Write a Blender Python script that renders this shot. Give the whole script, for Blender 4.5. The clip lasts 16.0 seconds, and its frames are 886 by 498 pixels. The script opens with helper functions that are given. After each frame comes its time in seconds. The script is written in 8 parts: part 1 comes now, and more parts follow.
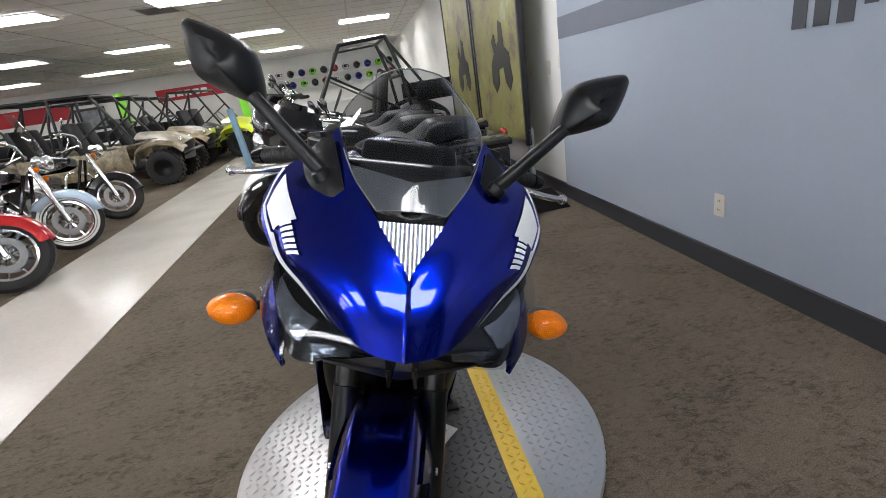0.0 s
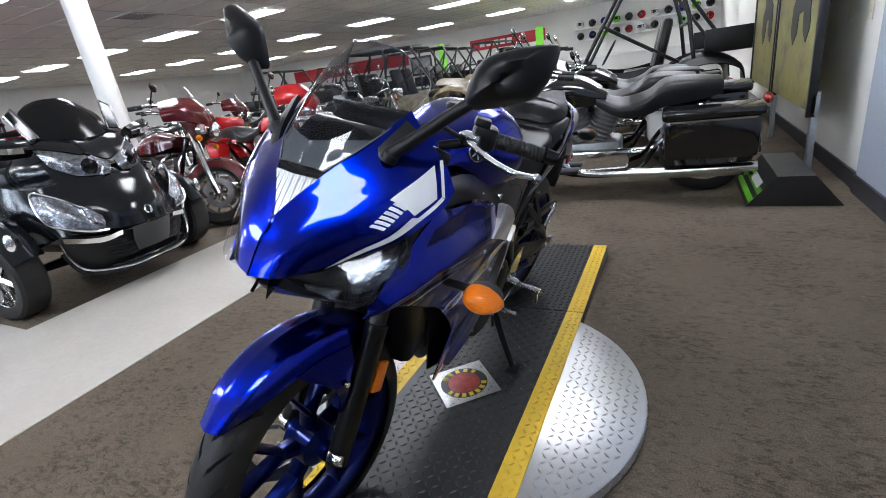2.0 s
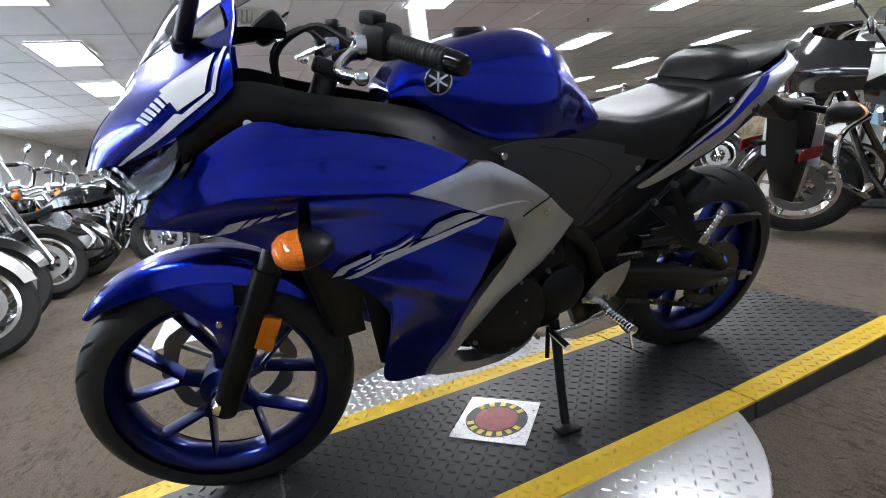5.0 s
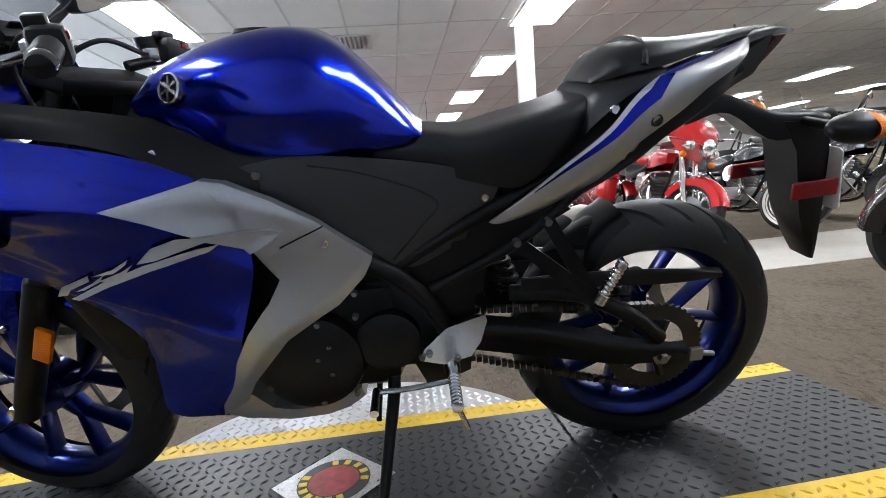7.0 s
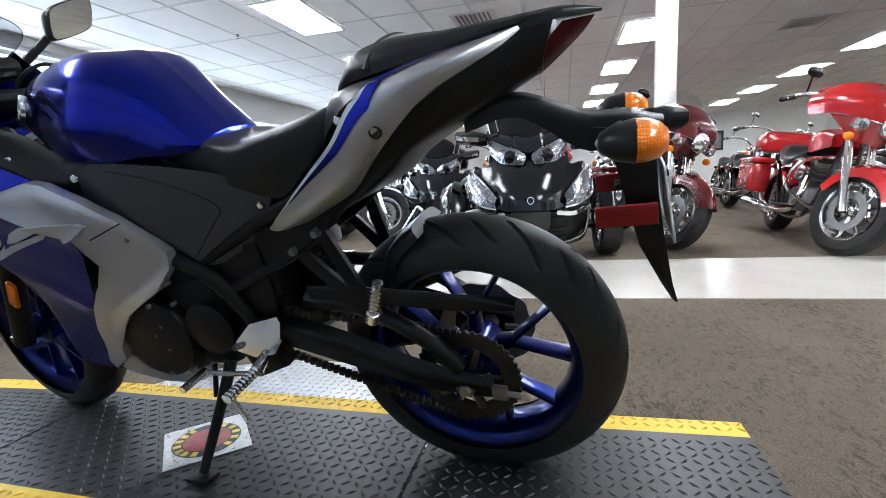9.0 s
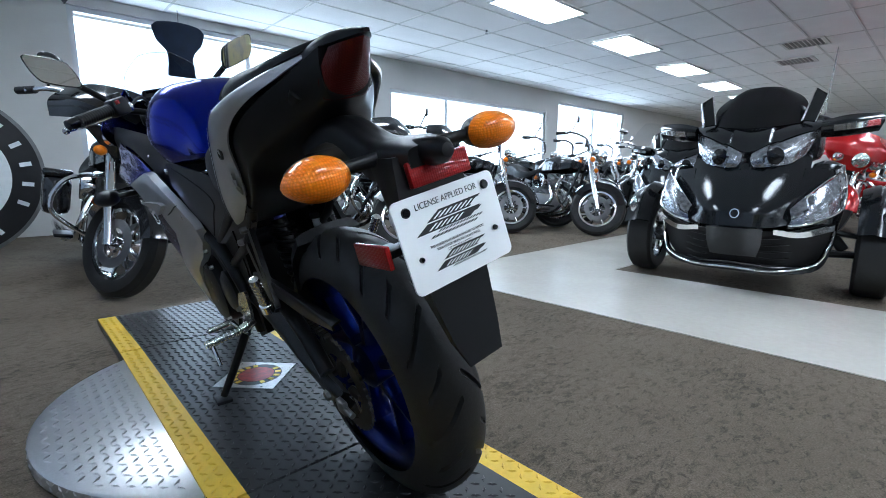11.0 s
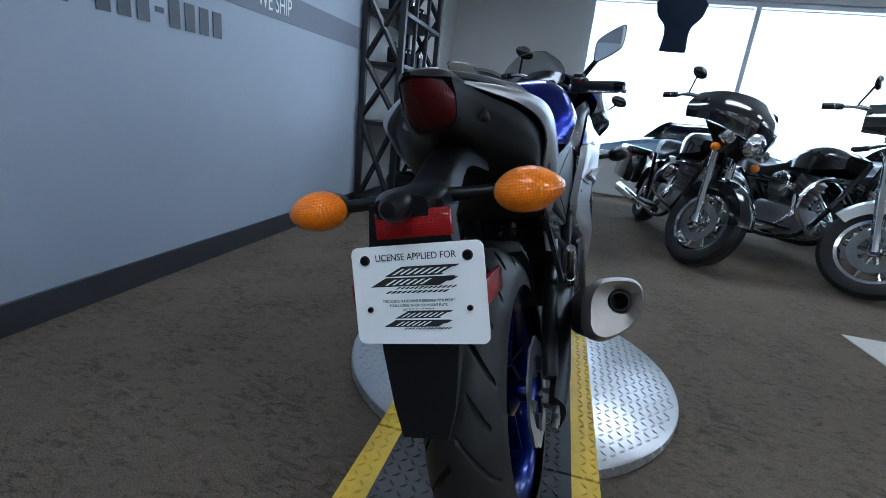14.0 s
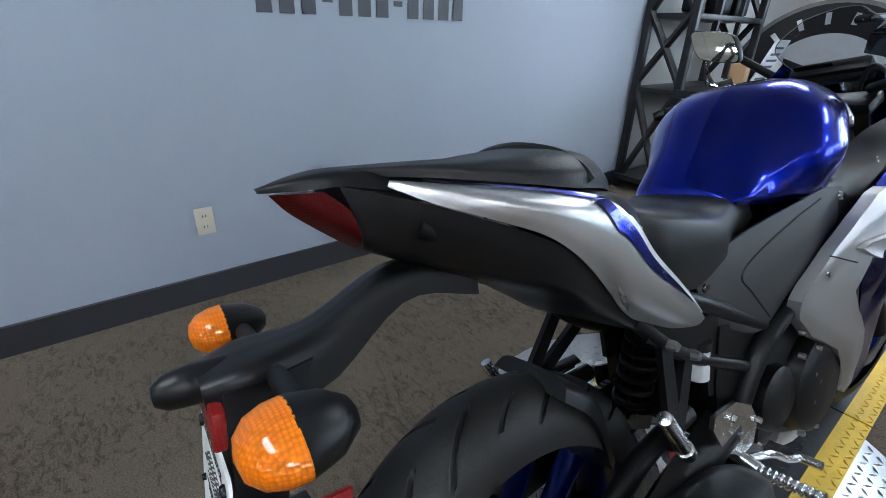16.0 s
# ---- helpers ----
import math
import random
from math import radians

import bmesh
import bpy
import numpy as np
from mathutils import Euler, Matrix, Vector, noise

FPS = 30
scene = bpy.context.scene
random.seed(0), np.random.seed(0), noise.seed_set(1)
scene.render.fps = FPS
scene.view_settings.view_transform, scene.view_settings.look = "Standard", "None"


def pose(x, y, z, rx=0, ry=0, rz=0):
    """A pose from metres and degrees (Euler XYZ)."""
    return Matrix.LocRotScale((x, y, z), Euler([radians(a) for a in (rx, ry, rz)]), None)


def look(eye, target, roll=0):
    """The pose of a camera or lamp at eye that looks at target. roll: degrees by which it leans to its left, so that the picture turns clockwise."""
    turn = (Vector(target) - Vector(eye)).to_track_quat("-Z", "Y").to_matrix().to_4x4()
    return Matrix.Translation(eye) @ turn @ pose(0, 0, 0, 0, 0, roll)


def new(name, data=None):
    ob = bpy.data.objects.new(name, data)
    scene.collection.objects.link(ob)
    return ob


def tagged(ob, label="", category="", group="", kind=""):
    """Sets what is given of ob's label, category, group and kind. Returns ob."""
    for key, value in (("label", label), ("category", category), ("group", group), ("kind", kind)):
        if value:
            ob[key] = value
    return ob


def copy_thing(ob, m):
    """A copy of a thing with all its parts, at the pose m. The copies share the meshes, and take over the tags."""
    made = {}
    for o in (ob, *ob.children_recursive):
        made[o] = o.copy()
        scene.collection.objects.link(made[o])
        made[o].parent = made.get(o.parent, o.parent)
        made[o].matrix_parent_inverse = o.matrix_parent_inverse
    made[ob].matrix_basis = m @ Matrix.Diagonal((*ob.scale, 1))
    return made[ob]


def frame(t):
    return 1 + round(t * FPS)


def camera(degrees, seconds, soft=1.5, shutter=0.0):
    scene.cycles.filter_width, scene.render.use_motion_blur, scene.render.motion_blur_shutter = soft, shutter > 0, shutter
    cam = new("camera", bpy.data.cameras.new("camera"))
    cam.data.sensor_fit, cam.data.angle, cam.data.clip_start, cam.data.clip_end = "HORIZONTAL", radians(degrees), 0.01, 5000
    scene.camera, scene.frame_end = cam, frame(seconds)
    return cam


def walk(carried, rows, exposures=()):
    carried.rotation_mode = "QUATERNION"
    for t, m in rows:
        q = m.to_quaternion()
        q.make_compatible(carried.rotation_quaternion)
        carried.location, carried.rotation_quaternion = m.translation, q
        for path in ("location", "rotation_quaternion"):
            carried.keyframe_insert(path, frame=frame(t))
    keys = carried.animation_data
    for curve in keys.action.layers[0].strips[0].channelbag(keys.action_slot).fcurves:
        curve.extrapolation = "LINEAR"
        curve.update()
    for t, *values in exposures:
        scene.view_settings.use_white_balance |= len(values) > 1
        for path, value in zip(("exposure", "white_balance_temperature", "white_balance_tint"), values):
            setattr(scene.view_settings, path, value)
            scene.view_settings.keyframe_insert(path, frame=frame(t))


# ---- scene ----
cam = camera(87.3, 16.0, soft=0.9)
PATH = [
    (0, (0.014, -1.309, 1.152), (0.244, 0.558, 0.474), -8.9),
    (0.5, (0.187, -1.367, 1.143), (0.136, 0.505, 0.442), -8.3),
    (1, (0.326, -1.352, 1.132), (-0.017, 0.491, 0.434), -8.3),
    (1.5, (0.482, -1.325, 1.122), (-0.153, 0.439, 0.425), -8.4),
    (2, (0.643, -1.288, 1.091), (-0.249, 0.364, 0.402), -8.4),
    (2.5, (0.774, -1.255, 1.058), (-0.334, 0.274, 0.401), -8.3),
    (3, (0.863, -1.155, 1.04), (-0.435, 0.231, 0.413), -8.4),
    (3.2, (0.893, -1.097, 1.013), (-0.48, 0.221, 0.399), -8.3),
    (5.3, (1.007, -0.491, 0.732), (-0.847, 0.182, 0.399), -7.1),
    (5.5, (1.005, -0.433, 0.719), (-0.874, 0.18, 0.413), -6.9),
    (6, (1.012, -0.251, 0.723), (-0.915, 0.206, 0.448), -6.0),
    (6.5, (1.023, -0.059, 0.705), (-0.936, 0.264, 0.464), -5.5),
    (7, (1.017, 0.144, 0.698), (-0.959, 0.34, 0.46), -4.9),
    (7.5, (1.018, 0.335, 0.681), (-0.967, 0.388, 0.443), -4.6),
    (8, (1.01, 0.525, 0.688), (-0.97, 0.395, 0.44), -4.2),
    (8.2, (1.006, 0.594, 0.695), (-0.968, 0.4, 0.437), -4.0),
    (10.3, (0.686, 1.316, 0.729), (-0.923, 0.177, 0.395), -1.0),
    (10.5, (0.643, 1.37, 0.734), (-0.895, 0.137, 0.398), -0.6),
    (11, (0.536, 1.507, 0.762), (-0.799, 0.055, 0.43), 0.3),
    (11.5, (0.428, 1.596, 0.776), (-0.687, -0.029, 0.437), 1.1),
    (12, (0.294, 1.644, 0.791), (-0.553, -0.132, 0.431), 2.2),
    (12.5, (0.196, 1.702, 0.785), (-0.325, -0.191, 0.405), 2.8),
    (12.6, (0.177, 1.714, 0.795), (-0.285, -0.19, 0.391), 3.3),
    (13, (0.09, 1.725, 0.796), (-0.087, -0.222, 0.375), 4.4),
    (13.5, (0.017, 1.71, 0.837), (0.139, -0.227, 0.354), 5.6),
    (14, (-0.064, 1.58, 0.91), (0.356, -0.29, 0.34), 6.3),
    (14.5, (-0.17, 1.45, 0.98), (0.575, -0.28, 0.309), 6.8),
    (15, (-0.279, 1.32, 1.039), (0.825, -0.158, 0.268), 5.2),
    (15.5, (-0.304, 1.178, 1.087), (0.983, -0.101, 0.247), 2.7),
    (16, (-0.288, 1.067, 1.1), (1.114, -0.072, 0.241), 1.9),
]
walk(cam, [(t, look(eye, target, roll)) for t, eye, target, roll in PATH],
     [(0.0, -0.28, 6300, 11), (1.0, -0.15, 6080, 11.5), (2.0, -0.03, 5880, 11), (3.2, 0.03, 5820, 10), (5.3, 0.15, 5980, 9.5), (8.2, 0.30, 5980, 9.5), (10.3, -0.05, 5350, 5), (12.0, -0.46, 5200, 4), (13.5, -0.92, 5050, 4), (15.0, -0.92, 5350, 5), (16.0, -0.38, 5600, 6)])


# ---- world and light ----
world = bpy.data.worlds.new("sky")
scene.world = world
world.use_nodes = True
wn = world.node_tree
sky = wn.nodes.new("ShaderNodeTexSky")
sky.sky_type = 'NISHITA'
sky.sun_disc = False
sky.sun_elevation = radians(38)
sky.sun_rotation = radians(150)
wn.links.new(sky.outputs[0], wn.nodes["Background"].inputs[0])
wn.nodes["Background"].inputs[1].default_value = 0.12
sun_data = bpy.data.lights.new("sun", 'SUN')
sun_data.energy, sun_data.angle, sun_data.color = 2.5, radians(0.6), (1.0, 0.95, 0.88)
sun = new("sun", sun_data)
sun.matrix_world = look((0, 0, 12), (3.0, 8.0, 0))
for lx, lw, lz, lh in ((-2.2, 4.0, 1.9, 1.3), (-6.95, 4.6, 1.6, 1.1), (-11.6, 3.3, 1.8, 1.3)):
    day = bpy.data.lights.new("daylight", 'AREA')
    day.shape, day.size, day.size_y = 'RECTANGLE', lw, lh
    day.energy, day.color = 112.0 * lw * lh / 5.2, (0.84, 0.92, 1.0)
    lamp_o = new("window_daylight", day)
    lamp_o.matrix_world = look((lx, -5.72, lz), (lx, 0, lz - 0.6))
scene.view_settings.exposure = 0.0


# ---- materials ----
def mat(name, color, rough=0.5, metal=0.0, vary=0.0, scale=8.0, bump=0.0, bump_scale=60.0, coat=0.0, fine=0.0, fine_scale=150.0, spec=0.5):
    """A surface with a two-scale variation of its colour and a fine relief."""
    m = bpy.data.materials.new(name)
    m.use_nodes = True
    nt = m.node_tree
    b = nt.nodes["Principled BSDF"]
    b.inputs["Base Color"].default_value = (*color, 1)
    b.inputs["Roughness"].default_value = rough
    b.inputs["Metallic"].default_value = metal
    b.inputs["Coat Weight"].default_value = coat
    b.inputs["Coat Roughness"].default_value = 0.03
    b.inputs["Specular IOR Level"].default_value = spec
    co = nt.nodes.new("ShaderNodeTexCoord")
    if vary or fine:
        n1 = nt.nodes.new("ShaderNodeTexNoise")
        n1.inputs["Scale"].default_value, n1.inputs["Detail"].default_value = scale, 6
        n2 = nt.nodes.new("ShaderNodeTexNoise")
        n2.inputs["Scale"].default_value, n2.inputs["Detail"].default_value = fine_scale, 3
        nt.links.new(co.outputs["Object"], n1.inputs["Vector"])
        nt.links.new(co.outputs["Object"], n2.inputs["Vector"])
        m1 = nt.nodes.new("ShaderNodeMapRange")
        m1.inputs["From Min"].default_value, m1.inputs["From Max"].default_value = 0.3, 0.7
        m1.inputs["To Min"].default_value, m1.inputs["To Max"].default_value = 1 - vary, 1 + vary
        m2 = nt.nodes.new("ShaderNodeMapRange")
        m2.inputs["From Min"].default_value, m2.inputs["From Max"].default_value = 0.3, 0.7
        m2.inputs["To Min"].default_value, m2.inputs["To Max"].default_value = 1 - fine, 1 + fine
        nt.links.new(n1.outputs["Fac"], m1.inputs["Value"])
        nt.links.new(n2.outputs["Fac"], m2.inputs["Value"])
        mul = nt.nodes.new("ShaderNodeMath")
        mul.operation = 'MULTIPLY'
        nt.links.new(m1.outputs[0], mul.inputs[0])
        nt.links.new(m2.outputs[0], mul.inputs[1])
        hsv = nt.nodes.new("ShaderNodeHueSaturation")
        hsv.inputs["Color"].default_value = (*color, 1)
        nt.links.new(mul.outputs[0], hsv.inputs["Value"])
        nt.links.new(hsv.outputs[0], b.inputs["Base Color"])
        rr = nt.nodes.new("ShaderNodeMapRange")
        rr.inputs["To Min"].default_value, rr.inputs["To Max"].default_value = max(0.0, rough - 0.08), min(1.0, rough + 0.08)
        nt.links.new(n1.outputs["Fac"], rr.inputs["Value"])
        nt.links.new(rr.outputs[0], b.inputs["Roughness"])
    if bump:
        nb = nt.nodes.new("ShaderNodeTexNoise")
        nb.inputs["Scale"].default_value, nb.inputs["Detail"].default_value = bump_scale, 4
        nt.links.new(co.outputs["Object"], nb.inputs["Vector"])
        bu = nt.nodes.new("ShaderNodeBump")
        bu.inputs["Strength"].default_value, bu.inputs["Distance"].default_value = bump, 0.004
        nt.links.new(nb.outputs["Fac"], bu.inputs["Height"])
        nt.links.new(bu.outputs[0], b.inputs["Normal"])
    return m


def glow(name, color, strength):
    m = bpy.data.materials.new(name)
    m.use_nodes = True
    b = m.node_tree.nodes["Principled BSDF"]
    b.inputs["Base Color"].default_value = (*color, 1)
    b.inputs["Emission Color"].default_value = (*color, 1)
    b.inputs["Emission Strength"].default_value = strength
    return m


def glass(name, color=(1, 1, 1), rough=0.0, rim=0.75):
    """Thin clear plastic or pane: light goes straight on, with a glossy skin."""
    m = bpy.data.materials.new(name)
    m.use_nodes = True
    nt = m.node_tree
    nt.nodes.remove(nt.nodes["Principled BSDF"])
    tr = nt.nodes.new("ShaderNodeBsdfTransparent")
    tr.inputs[0].default_value = (*color, 1)
    gl = nt.nodes.new("ShaderNodeBsdfGlossy")
    gl.inputs["Roughness"].default_value = rough
    lw = nt.nodes.new("ShaderNodeLayerWeight")
    lw.inputs[0].default_value = 0.5
    pw = nt.nodes.new("ShaderNodeMath")
    pw.operation = 'POWER'
    pw.inputs[1].default_value = 4.0
    nt.links.new(lw.outputs["Facing"], pw.inputs[0])
    fr = nt.nodes.new("ShaderNodeMapRange")
    fr.inputs["To Min"].default_value, fr.inputs["To Max"].default_value = 0.04, rim
    nt.links.new(pw.outputs[0], fr.inputs["Value"])
    mix = nt.nodes.new("ShaderNodeMixShader")
    nt.links.new(fr.outputs[0], mix.inputs[0])
    nt.links.new(tr.outputs[0], mix.inputs[1])
    nt.links.new(gl.outputs[0], mix.inputs[2])
    nt.links.new(mix.outputs[0], nt.nodes["Material Output"].inputs[0])
    return m


def carpet_material(name, base, fleck_tone, pale_tone):
    """Loop-pile carpet: warm grey ground with dark, short, drifting flecks and paler threads."""
    m = bpy.data.materials.new(name)
    m.use_nodes = True
    nt = m.node_tree
    b = nt.nodes["Principled BSDF"]
    b.inputs["Roughness"].default_value = 0.95
    b.inputs["Specular IOR Level"].default_value = 0.1
    co = nt.nodes.new("ShaderNodeTexCoord")

    def noise(scale, detail, rough, stretch=(1, 1, 1), distort=0.0):
        mp = nt.nodes.new("ShaderNodeMapping")
        mp.inputs["Scale"].default_value = stretch
        nt.links.new(co.outputs["Object"], mp.inputs["Vector"])
        n = nt.nodes.new("ShaderNodeTexNoise")
        n.inputs["Scale"].default_value, n.inputs["Detail"].default_value, n.inputs["Roughness"].default_value = scale, detail, rough
        n.inputs["Distortion"].default_value = distort
        nt.links.new(mp.outputs[0], n.inputs["Vector"])
        return n.outputs["Fac"]

    def ranged(fac, lo, hi, out_lo, out_hi):
        r = nt.nodes.new("ShaderNodeMapRange")
        for key, v in (("From Min", lo), ("From Max", hi), ("To Min", out_lo), ("To Max", out_hi)):
            r.inputs[key].default_value = v
        nt.links.new(fac, r.inputs["Value"])
        return r.outputs[0]

    def mixed(fac, a, c):
        x = nt.nodes.new("ShaderNodeMixRGB")
        nt.links.new(fac, x.inputs["Fac"])
        for k, v in ((1, a), (2, c)):
            if isinstance(v, tuple):
                x.inputs[k].default_value = (*v, 1)
            else:
                nt.links.new(v, x.inputs[k])
        return x.outputs[0]

    fleck = noise(24.0, 5, 0.7, (1.0, 1.9, 1.0), 1.0)
    where = noise(3.2, 2, 0.5)
    add = nt.nodes.new("ShaderNodeMath")
    add.operation = 'MULTIPLY_ADD'
    add.inputs[1].default_value = 0.35
    nt.links.new(where, add.inputs[0])
    nt.links.new(fleck, add.inputs[2])
    dark = ranged(add.outputs[0], 0.66, 0.86, 0.0, 0.85)
    pale = ranged(noise(24.0, 4, 0.7, (2.0, 1.0, 1.0), 0.8), 0.52, 0.75, 0.0, 0.8)
    pile = noise(210.0, 2, 0.5)
    col = mixed(dark, mixed(pale, base, pale_tone), fleck_tone)
    mul = nt.nodes.new("ShaderNodeMath")
    mul.operation = 'MULTIPLY'
    nt.links.new(ranged(noise(1.1, 3, 0.5), 0.3, 0.7, 0.88, 1.12), mul.inputs[0])
    nt.links.new(ranged(pile, 0.3, 0.7, 0.72, 1.28), mul.inputs[1])
    hsv = nt.nodes.new("ShaderNodeHueSaturation")
    nt.links.new(col, hsv.inputs["Color"])
    nt.links.new(mul.outputs[0], hsv.inputs["Value"])
    nt.links.new(hsv.outputs[0], b.inputs["Base Color"])
    bu = nt.nodes.new("ShaderNodeBump")
    bu.inputs["Strength"].default_value, bu.inputs["Distance"].default_value = 0.5, 0.004
    nt.links.new(pile, bu.inputs["Height"])
    nt.links.new(bu.outputs[0], b.inputs["Normal"])
    return m


CARPET = carpet_material("carpet", (0.122, 0.100, 0.075), (0.050, 0.041, 0.031), (0.156, 0.130, 0.100))
TILE = mat("glazed_floor_tile", (0.52, 0.49, 0.44), 0.22, spec=0.6, vary=0.05, scale=1.5, fine=0.03, fine_scale=30)
WALL_BLUE = mat("blue_grey_wall_paint", (0.345, 0.385, 0.455), 0.55, vary=0.03, scale=1.2, bump=0.12, bump_scale=220)
WALL_BAND = mat("dark_grey_wall_band", (0.17, 0.185, 0.225), 0.6, vary=0.03, scale=2, bump=0.1, bump_scale=220)
WALL_WHITE = mat("white_wall_paint", (0.72, 0.71, 0.68), 0.65, vary=0.03, scale=1.5, bump=0.1, bump_scale=200)
# Warm grey, made paler to hold the bloom and haze round the windows.
WALL_BEIGE = mat("bloom_lightened_wall_paint", (0.60, 0.595, 0.58), 0.6, vary=0.04, scale=1.5, bump=0.1, bump_scale=200)
SKIRTING = mat("charcoal_rubber_skirting", (0.035, 0.036, 0.042), 0.5, vary=0.1, scale=5)
CEILING = mat("mineral_ceiling_tile", (0.86, 0.85, 0.83), 0.9, vary=0.03, scale=3, fine=0.06, fine_scale=90, bump=0.3, bump_scale=120)
GRID = mat("ceiling_grid_metal", (0.64, 0.63, 0.60), 0.5)
TUBE = glow("troffer_diffuser", (1.0, 0.985, 0.965), 26.0)
ALU = mat("window_aluminium", (0.55, 0.57, 0.60), 0.4, 0.6, vary=0.05)
PANE = glass("window_pane")
BLACK_STEEL = mat("black_painted_steel", (0.012, 0.012, 0.013), 0.4, vary=0.2, scale=12)
LETTER = mat("charcoal_vinyl", (0.06, 0.065, 0.075), 0.5)
WHITE_VINYL = mat("white_vinyl", (0.78, 0.78, 0.78), 0.4)


# ---- building helpers ----
def part(name, bm, material, parent=None, label="", smooth=40):
    """Links a bmesh as one mesh object, shaded smooth below the given angle."""
    bmesh.ops.recalc_face_normals(bm, faces=bm.faces)
    for f in bm.faces:
        f.smooth = True
    for e in bm.edges:
        e.smooth = len(e.link_faces) != 2 or e.calc_face_angle(0) < radians(smooth)
    me = bpy.data.meshes.new(name)
    bm.to_mesh(me)
    bm.free()
    me.materials.append(material)
    ob = new(name, me)
    if parent:
        ob.parent = parent
    if label:
        tagged(ob, label)
    return ob


def thing(name, label, category, group="", m=None, kind=""):
    ob = new(name)
    ob.empty_display_size = 0.1
    if m:
        ob.matrix_world = m
    return tagged(ob, label, category, group, kind)


def box(bm, c, s, m=None, bevel=0.0):
    """A box with centre c and sizes s, turned by m about its centre; bevel rounds its edges."""
    r = bmesh.ops.create_cube(bm, size=1.0, matrix=Matrix.Translation(c) @ (m.to_4x4() if m else Matrix()) @ Matrix.Diagonal((*s, 1)))
    if bevel:
        edges = {e for v in r["verts"] for e in v.link_edges}
        bmesh.ops.bevel(bm, geom=list(edges), offset=bevel, segments=2, affect='EDGES', profile=0.5)
    return r


def catmull(pts, n):
    """n points along a smooth line through pts."""
    pts = [Vector(p) for p in pts]
    if len(pts) == 2:
        return [pts[0].lerp(pts[1], i / (n - 1)) for i in range(n)]
    out = []
    for i in range(n):
        u = i / (n - 1) * (len(pts) - 1)
        k = min(int(u), len(pts) - 2)
        f = u - k
        p1, p2 = pts[k], pts[k + 1]
        p0 = pts[k - 1] if k else p1 * 2 - p2
        p3 = pts[k + 2] if k + 2 < len(pts) else p2 * 2 - p1
        out.append(0.5 * (2 * p1 + (p2 - p0) * f + (2 * p0 - 5 * p1 + 4 * p2 - p3) * f * f + (3 * p1 - p0 - 3 * p2 + p3) * f ** 3))
    return out


def tube(bm, pts, r, seg=10, n=0, cap=True):
    """A round bar along pts; r: one radius or one for each end."""
    line = catmull(pts, n) if n else [Vector(p) for p in pts]
    r0, r1 = r if isinstance(r, tuple) else (r, r)
    rings, side = [], None
    for i, p in enumerate(line):
        d = (line[min(i + 1, len(line) - 1)] - line[max(i - 1, 0)]).normalized()
        if side is None:
            side = d.orthogonal().normalized()
        side = (side - d * side.dot(d)).normalized()
        up = d.cross(side)
        rad = r0 + (r1 - r0) * i / (len(line) - 1)
        rings.append([bm.verts.new(p + (side * math.cos(a) + up * math.sin(a)) * rad) for a in (2 * math.pi * k / seg for k in range(seg))])
    for a, b in zip(rings, rings[1:]):
        for k in range(seg):
            bm.faces.new((a[k], a[(k + 1) % seg], b[(k + 1) % seg], b[k]))
    if cap:
        bm.faces.new(rings[0])
        bm.faces.new(rings[-1])


def lathe(bm, profile, seg=48, m=None, closed=False):
    """Turns a profile of (radius, along) round the x axis."""
    m = m or Matrix()
    rings = []
    for r, x in profile:
        if r < 1e-6:
            rings.append([bm.verts.new(m @ Vector((x, 0, 0)))])
        else:
            rings.append([bm.verts.new(m @ Vector((x, r * math.cos(2 * math.pi * k / seg), r * math.sin(2 * math.pi * k / seg)))) for k in range(seg)])
    pairs = list(zip(rings, rings[1:]))
    if closed:
        pairs.append((rings[-1], rings[0]))
    for a, b in pairs:
        for k in range(seg):
            j = (k + 1) % seg
            if len(a) == 1 and len(b) == 1:
                continue
            if len(a) == 1:
                bm.faces.new((a[0], b[j], b[k]))
            elif len(b) == 1:
                bm.faces.new((a[k], a[j], b[0]))
            else:
                bm.faces.new((a[k], a[j], b[j], b[k]))


def loft(bm, rails, nu=16, nv=8, thick=0.0, flip=False):
    """A smooth sheet through rails of control points; thick gives it a back and rims."""
    lines = [catmull(r, nu) for r in rails]
    cols = [catmull([ln[i] for ln in lines], nv) if len(lines) > 1 else [lines[0][i]] for i in range(nu)]
    if flip:
        cols = [[Vector((-p.x, p.y, p.z)) for p in c] for c in cols]
    top = [[bm.verts.new(p) for p in c] for c in cols]
    sheet(bm, cols, top, thick)


